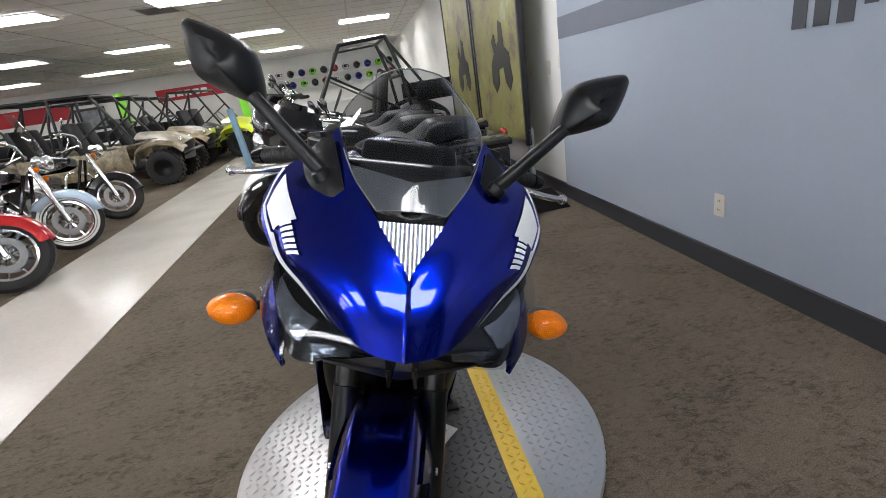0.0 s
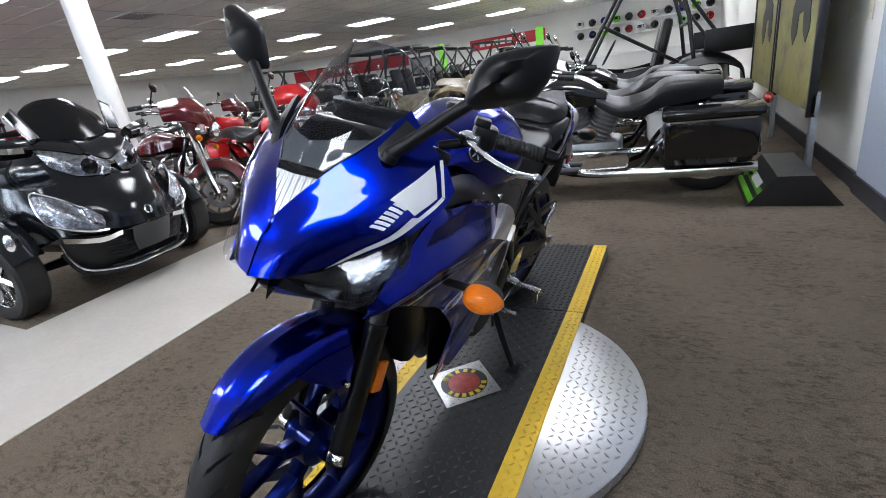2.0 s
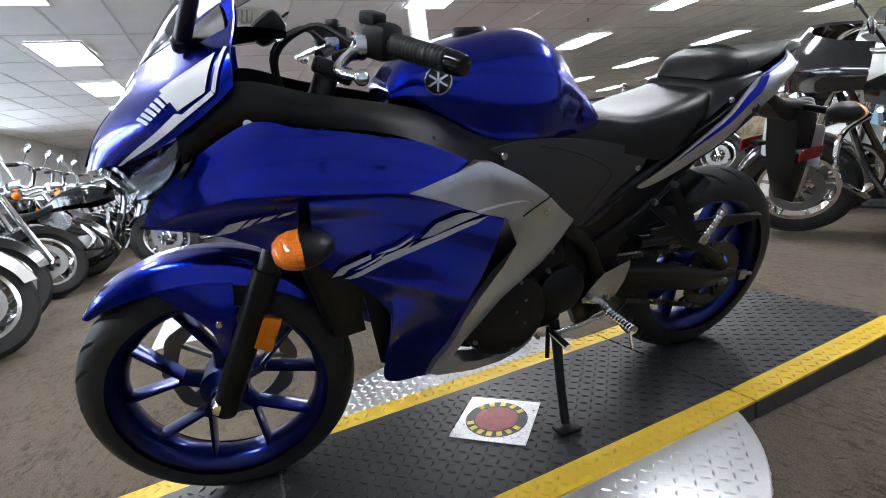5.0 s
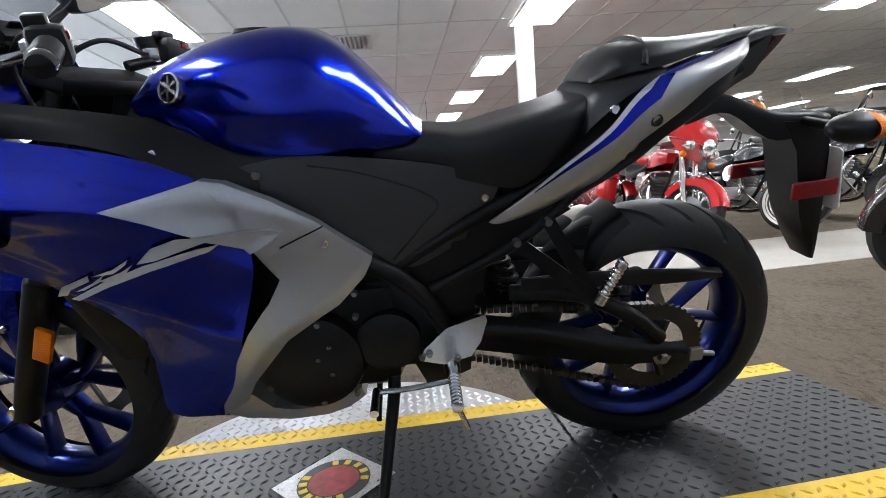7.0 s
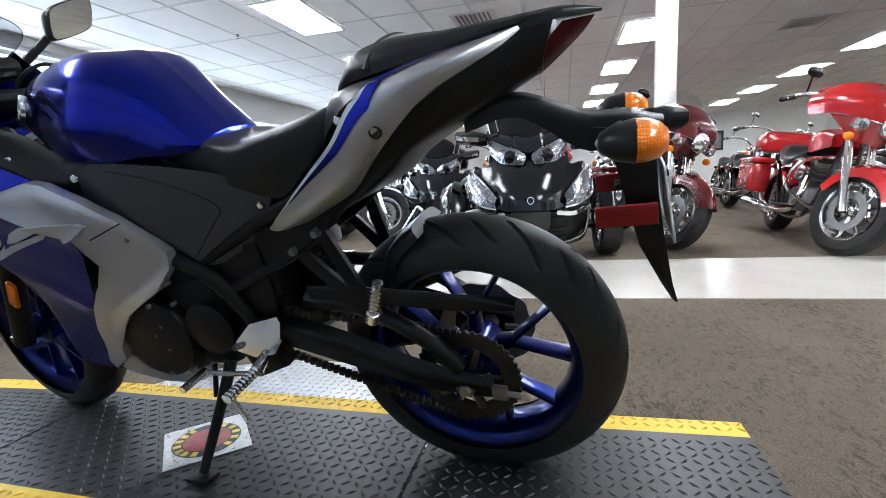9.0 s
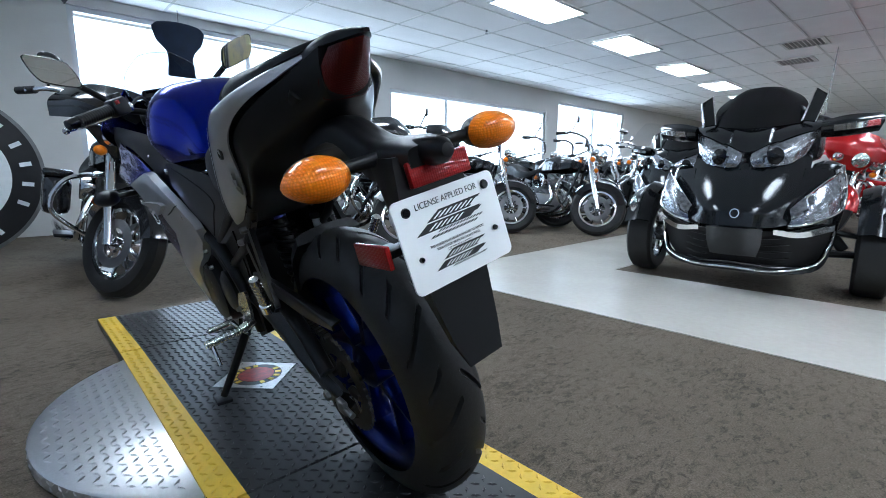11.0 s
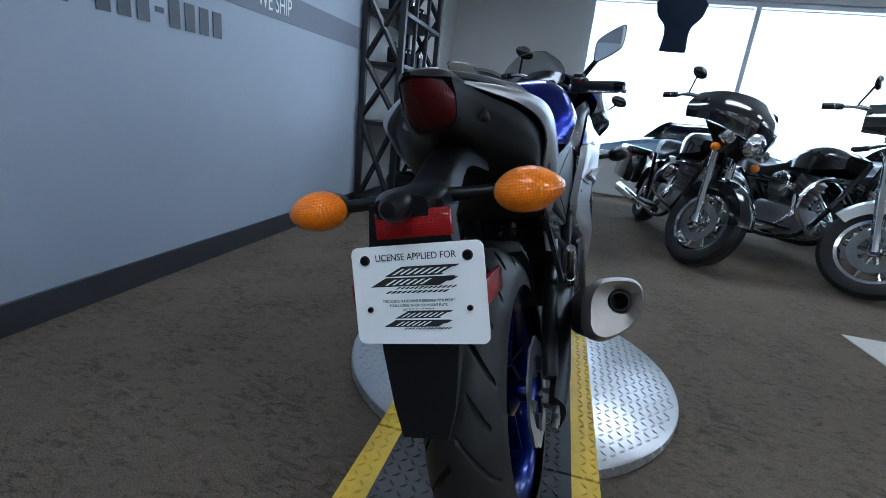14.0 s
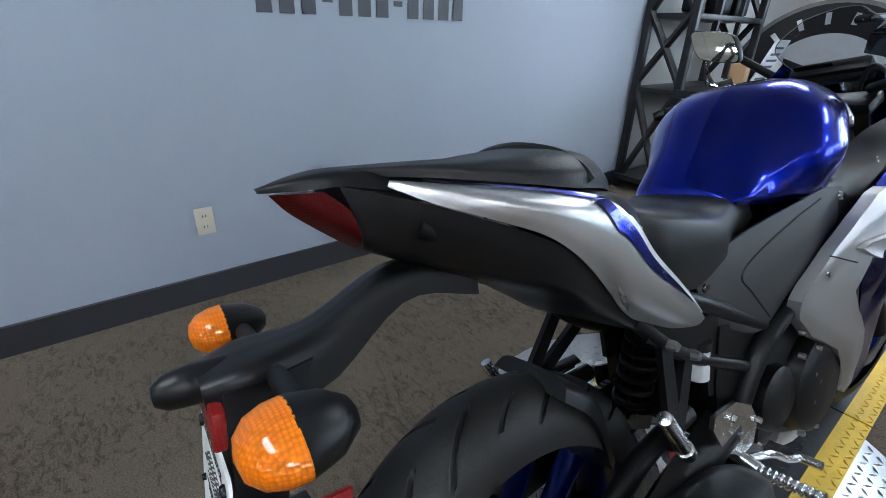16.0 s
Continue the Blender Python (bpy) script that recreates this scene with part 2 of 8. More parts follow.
def sheet(bm, cols, top, thick):
    nu, nv = len(cols), len(cols[0])
    faces = []
    for i in range(nu - 1):
        for j in range(nv - 1):
            faces.append(bm.faces.new((top[i][j], top[i + 1][j], top[i + 1][j + 1], top[i][j + 1])))
    if not thick:
        return
    back = []
    for i in range(nu):
        row = []
        for j in range(nv):
            du = cols[min(i + 1, nu - 1)][j] - cols[max(i - 1, 0)][j]
            dv = cols[i][min(j + 1, nv - 1)] - cols[i][max(j - 1, 0)]
            n = du.cross(dv)
            n = n.normalized() if n.length > 1e-9 else Vector((0, 0, 1))
            p = cols[i][j]
            q = p - n * thick
            if abs(q.x) > abs(p.x) and thick > 0:
                q = p + n * thick
            row.append(bm.verts.new(q))
        back.append(row)
    for i in range(nu - 1):
        for j in range(nv - 1):
            bm.faces.new((back[i][j], back[i][j + 1], back[i + 1][j + 1], back[i + 1][j]))
    for i in range(nu - 1):
        bm.faces.new((top[i][0], back[i][0], back[i + 1][0], top[i + 1][0]))
        bm.faces.new((top[i][-1], top[i + 1][-1], back[i + 1][-1], back[i][-1]))
    for j in range(nv - 1):
        bm.faces.new((top[0][j], top[0][j + 1], back[0][j + 1], back[0][j]))
        bm.faces.new((top[-1][j], back[-1][j], back[-1][j + 1], top[-1][j + 1]))


def prism(bm, outline, lo, hi, axis="x", m=None):
    """A flat outline of two coordinates, thickened from lo to hi along an axis."""
    put = {"x": lambda a, b, c: (c, a, b), "y": lambda a, b, c: (a, c, b), "z": lambda a, b, c: (a, b, c)}[axis]
    m = m or Matrix()
    f = [bm.verts.new(m @ Vector(put(a, b, lo))) for a, b in outline]
    g = [bm.verts.new(m @ Vector(put(a, b, hi))) for a, b in outline]
    n = len(f)
    bm.faces.new(f)
    bm.faces.new(g[::-1])
    for i in range(n):
        bm.faces.new((f[i], g[i], g[(i + 1) % n], f[(i + 1) % n]))


def words(text, size, m, material, parent, name="lettering", depth=0.001, align='CENTER', stretch=1.0):
    """Writing in the built-in font, as a mesh."""
    cu = bpy.data.curves.new(name, 'FONT')
    cu.body, cu.size, cu.extrude, cu.align_x, cu.align_y = text, size, depth, align, 'CENTER'
    ob = bpy.data.objects.new(name, cu)
    scene.collection.objects.link(ob)
    me = bpy.data.meshes.new_from_object(ob.evaluated_get(bpy.context.evaluated_depsgraph_get()))
    bpy.data.objects.remove(ob)
    me.transform(Matrix.Diagonal((stretch, 1, 1, 1)))
    me.materials.clear()
    me.materials.append(material)
    out = new(name, me)
    out.parent = parent
    out.matrix_local = m
    return out


# ---- the setting ----
CEIL = 2.72
X_WALL = 1.70           # blue-grey wall beside the turntable
Y_FRONT = -5.5          # shop front with the windows


def slab(name, c, s, material, kind="structure", label="", category=""):
    bm = bmesh.new()
    box(bm, c, s)
    ob = part(name, bm, material)
    return tagged(ob, label or name.replace("_", " "), category or name.split("_")[0], kind=kind)


slab("floor", (-7.0, 5.5, -0.1), (26, 24, 0.2), CARPET, label="brown-grey flecked carpet floor of the showroom", category="floor")
bm = bmesh.new()
prism(bm, [(-1.65, -1.12), (-2.45, 16), (-3.70, 16), (-2.88, -0.21), (-14.5, -0.21), (-14.5, -1.2)], 0.0, 0.004, "z")
walkway = tagged(part("walkway", bm, TILE), "glossy cream tiled walkway between the carpets", "walkway", kind="structure")

slab("wall_east", (X_WALL + 0.08, 0.13, CEIL / 2), (0.16, 4.94, CEIL), WALL_BLUE, label="blue-grey painted wall with a dark band and lettering", category="wall")
slab("wall_east_far", (X_WALL + 0.10, 10.05, CEIL / 2), (0.16, 14.9, CEIL), WALL_WHITE, label="white painted wall beyond the corner", category="wall")
slab("wall_corner", (X_WALL + 0.10, -4.0, CEIL / 2), (0.16, 3.3, CEIL), WALL_BEIGE, label="warm grey wall behind the shelf", category="wall")
slab("baseboard", (X_WALL - 0.008, 0.13, 0.0575), (0.016, 4.94, 0.115), SKIRTING, label="charcoal rubber baseboard along the wall", category="baseboard")
slab("baseboard_far", (X_WALL + 0.012, 10.05, 0.0575), (0.016, 14.9, 0.115), SKIRTING, label="charcoal rubber baseboard along the white wall", category="baseboard")
slab("wall_north", (-7.0, 17.58, CEIL / 2), (26, 0.16, CEIL), WALL_WHITE, label="white far wall of the showroom", category="wall")
slab("wall_west", (-19.9, 5.5, CEIL / 2), (0.16, 24, CEIL), WALL_WHITE, label="white end wall of the showroom", category="wall")

bm = bmesh.new()
box(bm, (-7.0, 5.5, CEIL + 0.06), (26, 24, 0.12))
for i in range(22):
    box(bm, (-19.4 + 1.22 * i, 5.5, CEIL - 0.002), (0.025, 24, 0.006))
for j in range(40):
    box(bm, (-7.0, -6.3 + 0.61 * j, CEIL - 0.0025), (26, 0.025, 0.005))
ceiling_ob = part("ceiling", bm, CEILING)
ceiling_ob.data.materials.append(GRID)
for p in ceiling_ob.data.polygons:
    if p.center.z < CEIL - 0.0005:
        p.material_index = 1
tagged(ceiling_ob, "white suspended ceiling of mineral tiles in a metal grid", "ceiling", kind="structure")


def troffer():
    t = thing("ceiling_light", "recessed fluorescent ceiling light, switched on", "ceiling light", "ceiling lights")
    bm = bmesh.new()
    for x, y, a, b in ((0, 0.29, 1.2, 0.03), (0, -0.29, 1.2, 0.03), (0.585, 0, 0.03, 0.55), (-0.585, 0, 0.03, 0.55)):
        box(bm, (x, y, -0.008), (a, b, 0.016))
    part("frame", bm, GRID, t)
    bm = bmesh.new()
    box(bm, (0, 0, -0.004), (1.14, 0.55, 0.006))
    part("diffuser", bm, TUBE, t)
    return t


light = None
for gy in (-2.15, 2.10, 6.35, 10.45, 14.40):
    for k in range(-2, 6):
        m = pose(-4.38 - 2.44 * k, gy - 0.085 * k, CEIL - 0.006)
        if light is None:
            light = troffer()
            light.matrix_world = m
        else:
            copy_thing(light, m)


# shop front: windows between piers, header above, wall below
def shop_front():
    bm = bmesh.new()
    def seg(x0, x1, z0, z1):
        box(bm, ((x0 + x1) / 2, Y_FRONT - 0.1, (z0 + z1) / 2), (abs(x1 - x0), 0.2, z1 - z0))
    seg(1.9, -0.12, 0, CEIL)
    for x0, x1, sill, top in BAYS:
        seg(x0, x1, 0, sill)
        seg(x0, x1, top, CEIL)
    seg(-4.27, -4.60, 0, CEIL)
    seg(-9.33, -9.85, 0, CEIL)
    seg(-13.3, -20, 0, CEIL)
    return tagged(part("wall_south", bm, WALL_BEIGE), "shop front wall with piers round the large windows", "wall", kind="structure")


BAYS = ((-0.12, -4.27, 0.55, 2.60), (-4.60, -9.33, 0.55, 2.21), (-9.85, -13.3, 0.55, 2.50))
shop_front()
for w, (x0, x1, sill, top) in enumerate(BAYS):
    win = thing("window_%d" % (w + 1), "bright shop window in an aluminium frame", "window", kind="structure")
    cuts = {0: (-2.13,), 1: (-6.0, -7.7), 2: (-11.6,)}[w]
    bm = bmesh.new()
    for z in (sill + 0.03, top - 0.03):
        box(bm, ((x0 + x1) / 2, Y_FRONT - 0.08, z), (x0 - x1, 0.09, 0.06))
    for x in (x0 - 0.03, *cuts, x1 + 0.03):
        box(bm, (x, Y_FRONT - 0.08, (sill + top) / 2), (0.06, 0.09, top - sill - 0.12))
    part("window_frame", bm, ALU, win)
    bm = bmesh.new()
    box(bm, ((x0 + x1) / 2, Y_FRONT + 0.02, sill - 0.015), (x0 - x1, 0.1, 0.03))
    part("window_sill", bm, WALL_WHITE, win)
    edges = (x0, *cuts, x1)
    for a, b in zip(edges, edges[1:]):
        bm = bmesh.new()
        box(bm, ((a + b) / 2, Y_FRONT - 0.08, (sill + top) / 2), (a - b - 0.06, 0.006, top - sill - 0.12))
        pane = part("pane", bm, PANE, win)
        pane.visible_shadow = False
slab("backdrop", (-7, -40, 9), (160, 0.2, 24), glow("hazy_bright_sky", (0.86, 0.94, 1.0), 5.5), label="bright hazy sky behind the shop front", category="backdrop")
slab("ground", (-7, -60, -0.25), (300, 109, 0.1), mat("pale_concrete_lot", (0.42, 0.41, 0.39), 0.9, vary=0.12, scale=0.6, fine=0.1, fine_scale=20), label="sunlit concrete lot outside the windows", category="ground")


# ---- the turntable ----
PLATE = mat("bright_tread_plate", (0.60, 0.60, 0.605), 0.33, 0.95, vary=0.03, scale=3, fine=0.04, fine_scale=140)
RUBBER_PLATE = mat("black_tread_rubber", (0.022, 0.022, 0.023), 0.40, vary=0.12, scale=5, fine=0.12, fine_scale=90, spec=0.4)
EDGE_STEEL = mat("dark_worn_steel", (0.10, 0.10, 0.10), 0.45, 0.6, vary=0.25, scale=20, bump=0.3, bump_scale=60)
YELLOW = mat("yellow_edge_paint", (0.72, 0.47, 0.02), 0.5, vary=0.08, scale=10, fine=0.05, fine_scale=60, bump=0.15)
TOP = 0.05
T_C, T_R = (-0.005, -0.035), 0.590
turn = thing("turntable", "round aluminium tread-plate turntable with a black yellow-edged runway", "turntable")
bm = bmesh.new()
lathe(bm, [(0, TOP), (T_R - 0.006, TOP), (T_R, TOP - 0.005), (T_R, 0.012), (0, 0.012)], 96, Matrix.Translation((*T_C, 0)) @ Matrix.Rotation(radians(-90), 4, 'Y') @ Matrix.Identity(4))
part("disc", bm, PLATE, turn)
W_IN, W_OUT = 0.228, 0.298


def runway(name, y0, y1, ramp0, ramp1):
    """One length of runway: black tread with a yellow band down each side."""
    z0, z1 = TOP + 0.006, TOP + 0.006
    run = part(name, slope_box(-W_IN, W_IN, y0, y1, ramp0, ramp1), RUBBER_PLATE, turn, "black tread rubber")
    for s in (-1, 1):
        part("edge_rail", slope_box(min(s * W_IN, s * W_OUT), max(s * W_IN, s * W_OUT), y0, y1, ramp0 - 0.007, ramp1 - 0.007), EDGE_STEEL, run, "dark steel edge rail")
        part("edge_band", slope_box(min(s * W_IN, s * W_OUT), max(s * W_IN, s * W_OUT), y0, y1, ramp0, ramp1, 0.0068), YELLOW, run, "yellow painted edge")
    return run


def slope_box(x0, x1, y0, y1, z0, z1, deep=0.0):
    bm = bmesh.new()
    lo, hi = (z0 - deep, z1 - deep) if deep else (0.004, 0.004)
    v = [bm.verts.new(p) for p in ((x0, y0, lo), (x1, y0, lo), (x1, y1, hi), (x0, y1, hi), (x0, y0, z0), (x1, y0, z0), (x1, y1, z1), (x0, y1, z1))]
    for f in ((0, 1, 2, 3), (4, 7, 6, 5), (0, 4, 5, 1), (1, 5, 6, 2), (2, 6, 7, 3), (3, 7, 4, 0)):
        bm.faces.new([v[i] for i in f])
    return bm


runway("runway", -0.604, 0.532, TOP + 0.006, TOP + 0.006)
runway("ramp", 0.540, 1.30, TOP + 0.006, TOP + 0.022)
runway("ramp", -1.27, -0.612, 0.03, TOP + 0.006)


def lugs(name, inside, height, material, parent, x0, x1, y0, y1, pitch=0.027):
    """Raised tread lugs, turned left and right by turns, over a region of the plate."""
    bm = bmesh.new()
    nx, ny = int((x1 - x0) / pitch), int((y1 - y0) / pitch)
    for i in range(nx + 1):
        for j in range(ny + 1):
            x, y = x0 + pitch * (i + 0.5), y0 + pitch * (j + 0.5)
            if not inside(x, y):
                continue
            a = radians(45 if (i + j) % 2 else -45)
            c, s_, z = math.cos(a), math.sin(a), height(x, y)
            ring = [bm.verts.new((x + c * u - s_ * v, y + s_ * u + c * v, z - 0.0004)) for u, v in ((-0.0135, 0), (0, -0.0050), (0.0135, 0), (0, 0.0050))]
            top = [bm.verts.new((x + c * u, y + s_ * u, z + 0.0028)) for u in (-0.006, 0.006)]
            bm.faces.new((ring[0], ring[1], top[1], top[0]))
            bm.faces.new((ring[1], ring[2], top[1]))
            bm.faces.new((ring[2], ring[3], top[0], top[1]))
            bm.faces.new((ring[3], ring[0], top[0]))
    return tagged(part(name, bm, material, parent, smooth=20), "raised tread lugs", kind="stuff")


def ramp_z(x, y):
    if y > 0.536:
        return TOP + 0.006 + 0.016 * (y - 0.54) / 0.76
    if y < -0.608:
        return TOP + 0.006 + (0.03 - TOP - 0.006) * (-0.612 - y) / 0.658
    return TOP + 0.006


lugs("tread", lambda x, y: math.hypot(x - T_C[0], y - T_C[1]) < T_R - 0.02 and abs(x) > W_OUT + 0.012, lambda x, y: TOP, PLATE, turn, -0.6, 0.6, -0.63, 0.57)
lugs("tread", lambda x, y: abs(x) < W_IN - 0.012, ramp_z, RUBBER_PLATE, turn, -0.23, 0.23, -1.26, 1.29)
lugs("tread", lambda x, y: W_IN + 0.010 < abs(x) < W_OUT - 0.008, ramp_z, YELLOW, turn, -0.30, 0.30, -1.26, 1.29)
bm = bmesh.new()
for k in range(140):
    for r in range(2):
        a = 2 * math.pi * (k + 0.5 * r) / 140
        z = 0.022 + 0.016 * r
        o, t_ = Vector((math.cos(a), math.sin(a), 0)), Vector((-math.sin(a), math.cos(a), 0))
        d = (t_ + Vector((0, 0, 1 if (k + r) % 2 else -1))).normalized()
        e = o.cross(d)
        p = Vector((*T_C, z)) + o * T_R
        q = [bm.verts.new(p + d * u + e * v - o * 0.0004) for u, v in ((-0.010, 0), (0, -0.003), (0.010, 0), (0, 0.003))]
        m_ = bm.verts.new(p + o * 0.0028)
        for i in range(4):
            bm.faces.new((q[i], q[(i + 1) % 4], m_))
tagged(part("tread", bm, PLATE, turn, smooth=20), "raised tread lugs on the rim", kind="stuff")
# maker's sticker on the runway
st = thing("sticker", "square metallic sticker with a red and yellow round print", "sticker", m=pose(-0.018, -0.053, TOP + 0.0085, 0, 0, 44))
STICKER = mat("metallic_sticker", (0.48, 0.48, 0.48), 0.3, 0.7, vary=0.15, scale=60, fine=0.2, fine_scale=200)
bm = bmesh.new()
box(bm, (0, 0, 0), (0.202, 0.202, 0.0014))
part("sheet", bm, STICKER, st)
for nm, r0, r1, material, z in (("disc", 0.0, 0.084, mat("sticker_black", (0.012, 0.010, 0.010), 0.4), 0.0011), ("centre", 0.0, 0.058, mat("sticker_red", (0.33, 0.02, 0.015), 0.4, vary=0.5, scale=40), 0.0016)):
    bm = bmesh.new()
    lathe(bm, [(0, z), (r1, z), (r1, z - 0.0008)], 48, Matrix.Rotation(radians(-90), 4, 'Y'))
    part(nm, bm, material, st)
STICKER_YELLOW = mat("sticker_yellow", (0.72, 0.50, 0.03), 0.4)
for a in [radians(90 + 25 * (2 - k)) for k in range(5)] + [radians(270 + 21 * (k - 3)) for k in range(7)]:
    bm = bmesh.new()
    box(bm, (0.071 * math.cos(a), 0.071 * math.sin(a), 0.0016), (0.019, 0.015, 0.0008), Matrix.Rotation(a, 3, 'Z'))
    part("letter_bar", bm, STICKER_YELLOW, st)


# ---- the motorcycle ----
BLUE = mat("metallic_blue_lacquer", (0.0002, 0.010, 0.32), 0.22, 1.0, coat=0.60, fine=0.10, fine_scale=900)
# Darker copy of the body blue: the wheels' shade is put into its colour.
BLUE_SHADED = mat("shaded_blue_wheel_lacquer", (0.0003, 0.007, 0.095), 0.28, 0.9, coat=0.35)
SILVER = mat("satin_silver_lacquer", (0.50, 0.50, 0.505), 0.37, 0.85, vary=0.03, scale=5, fine=0.05, fine_scale=800, coat=0.3)
BLACK_SATIN = mat("satin_black_plastic", (0.0045, 0.0045, 0.0052), 0.40, vary=0.12, scale=9, bump=0.03, bump_scale=500, spec=0.32)
BLACK_GLOSS = mat("gloss_black_plastic", (0.005, 0.005, 0.006), 0.14, vary=0.1, scale=9, spec=0.35)
BLACK_SHEEN = mat("smooth_black_paint", (0.008, 0.008, 0.009), 0.34, 0.0, vary=0.1, scale=9, spec=0.5)
BLACK_METAL = mat("black_engine_paint", (0.004, 0.004, 0.0045), 0.36, 0.0, vary=0.25, scale=14, bump=0.10, bump_scale=150, spec=0.25)
RUBBER = mat("tyre_rubber", (0.014, 0.0135, 0.013), 0.52, vary=0.25, scale=10, fine=0.15, fine_scale=120, bump=0.1, bump_scale=250, spec=0.38)
VINYL = mat("black_seat_vinyl", (0.009, 0.0092, 0.010), 0.40, vary=0.1, scale=8, bump=0.18, bump_scale=420, spec=0.35)
CHROME = mat("chrome", (0.75, 0.75, 0.75), 0.12, 1.0)
ALLOY = mat("brushed_alloy", (0.70, 0.70, 0.70), 0.24, 1.0, vary=0.05, scale=20)
STEEL = mat("dull_steel", (0.22, 0.22, 0.22), 0.4, 0.8, vary=0.1, scale=20)
DARK_STEEL = mat("oiled_dark_steel", (0.045, 0.042, 0.038), 0.42, 0.7, vary=0.2, scale=20)
WHITE_DECAL = mat("white_decal", (0.70, 0.71, 0.72), 0.3, vary=0.03)
GREY_DECAL = mat("grey_decal", (0.50, 0.51, 0.53), 0.36, 0.2, vary=0.03)
PLATE_WHITE = mat("white_plate_plastic", (0.82, 0.82, 0.82), 0.35, vary=0.02)
INK = mat("black_print", (0.01, 0.01, 0.01), 0.5)
SMOKED = glass("smoked_screen", (0.52, 0.53, 0.55), 0.0)
CLEAR = glass("clear_lens", (0.70, 0.72, 0.75), 0.02, 0.30)
MIRROR = mat("mirror_glass", (0.85, 0.86, 0.86), 0.02, 1.0)


def lens_plastic(name, color, rough=0.12, cells=260, coat=0.7):
    """Coloured lamp plastic: small moulded cells under a clear glossy skin."""
    m = mat(name, color, 0.45, coat=coat, spec=0.1)
    nt = m.node_tree
    b = nt.nodes["Principled BSDF"]
    b.inputs["Coat Roughness"].default_value = rough * 0.5
    co = nt.nodes.new("ShaderNodeTexCoord")
    vo = nt.nodes.new("ShaderNodeTexVoronoi")
    vo.inputs["Scale"].default_value, vo.inputs["Randomness"].default_value = cells, 0.15
    nt.links.new(co.outputs["Object"], vo.inputs["Vector"])
    ra = nt.nodes.new("ShaderNodeMapRange")
    ra.inputs["From Min"].default_value, ra.inputs["From Max"].default_value = 0.15, 0.75
    ra.inputs["To Min"].default_value, ra.inputs["To Max"].default_value = 1.12, 0.78
    nt.links.new(vo.outputs["Distance"], ra.inputs["Value"])
    hs = nt.nodes.new("ShaderNodeHueSaturation")
    hs.inputs["Color"].default_value = (*color, 1)
    nt.links.new(ra.outputs[0], hs.inputs["Value"])
    nt.links.new(hs.outputs[0], b.inputs["Base Color"])
    bu = nt.nodes.new("ShaderNodeBump")
    bu.inputs["Strength"].default_value, bu.inputs["Distance"].default_value = 0.5, 0.002
    nt.links.new(vo.outputs["Distance"], bu.inputs["Height"])
    nt.links.new(bu.outputs[0], b.inputs["Normal"])
    return m


AMBER = lens_plastic("amber_lens", (0.86, 0.205, 0.0))
RED_LENS = lens_plastic("red_lens", (0.24, 0.006, 0.006))
TAIL_RED = lens_plastic("dark_red_tail_lens", (0.070, 0.002, 0.0025), 0.10, 320, 0.35)

BIKE_M = pose(-0.143, 0, 0.056, 0, 0, -3.9) @ pose(0, 0, 0, 0, 14.8, 0)
bike = thing("motorcycle", "blue and silver sport motorcycle on its side stand on a turntable", "motorcycle", m=BIKE_M)


class Surf:
    """A smooth surface through rails; p(u, v) runs along the rails with u and across them with v."""

    def __init__(self, rails):
        self.rails = [[Vector(p) for p in r] for r in rails]

    @staticmethod
    def on(pts, u):
        n = len(pts) - 1
        if n == 0:
            return pts[0]
        x = min(max(u, 0.0), 1.0) * n
        k = min(int(x), n - 1)
        f = x - k
        p1, p2 = pts[k], pts[k + 1]
        if n == 1:
            return p1.lerp(p2, f)
        p0 = pts[k - 1] if k else p1 * 2 - p2
        p3 = pts[k + 2] if k + 2 <= n else p2 * 2 - p1
        return 0.5 * (2 * p1 + (p2 - p0) * f + (2 * p0 - 5 * p1 + 4 * p2 - p3) * f * f + (3 * p1 - p0 - 3 * p2 + p3) * f ** 3)

    def p(self, u, v):
        return self.on([self.on(r, u) for r in self.rails], v)

    def normal(self, u, v):
        e = 0.01
        n = (self.p(min(u + e, 1), v) - self.p(max(u - e, 0), v)).cross(self.p(u, min(v + e, 1)) - self.p(u, max(v - e, 0)))
        n = n.normalized() if n.length > 1e-10 else Vector((1, 0, 0))
        ref = Vector((1, -0.2 if self.p(u, v).y < -0.4 else 0, 0.5))
        return n if n.dot(ref) > 0 else -n

    def cols(self, quad, nu, nv, off, flip):
        """A grid of points inside a quad of (u, v) corners, lifted by off."""
        (a, b, c, d) = quad
        out = []
        for i in range(nu):
            s, col = i / (nu - 1), []
            for j in range(nv):
                t = j / (nv - 1)
                u = (a[0] * (1 - s) + b[0] * s) * (1 - t) + (d[0] * (1 - s) + c[0] * s) * t
                v = (a[1] * (1 - s) + b[1] * s) * (1 - t) + (d[1] * (1 - s) + c[1] * s) * t
                q = self.p(u, v) + self.normal(u, v) * off
                col.append(Vector((-q.x, q.y, q.z)) if flip else q)
            out.append(col)
        return out


FULL = ((0, 0), (1, 0), (1, 1), (0, 1))


def panel(name, surf, material, parent, label="", quad=FULL, nu=28, nv=14, off=0.0, thick=0.003, sides=(False, True), steer=None):
    """A sheet cut from a surface, once on each side of the machine; returns the parts."""
    made = []
    for flip in sides:
        cols = surf.cols(quad, nu, nv, off, flip)
        bm = bmesh.new()
        top = [[bm.verts.new(p) for p in c] for c in cols]
        sheet(bm, cols, top, thick)
        if steer:
            bm.transform(steer)
        made.append(part(name, bm, material, parent[flip] if isinstance(parent, (list, tuple)) else parent, label, smooth=50))
    return made


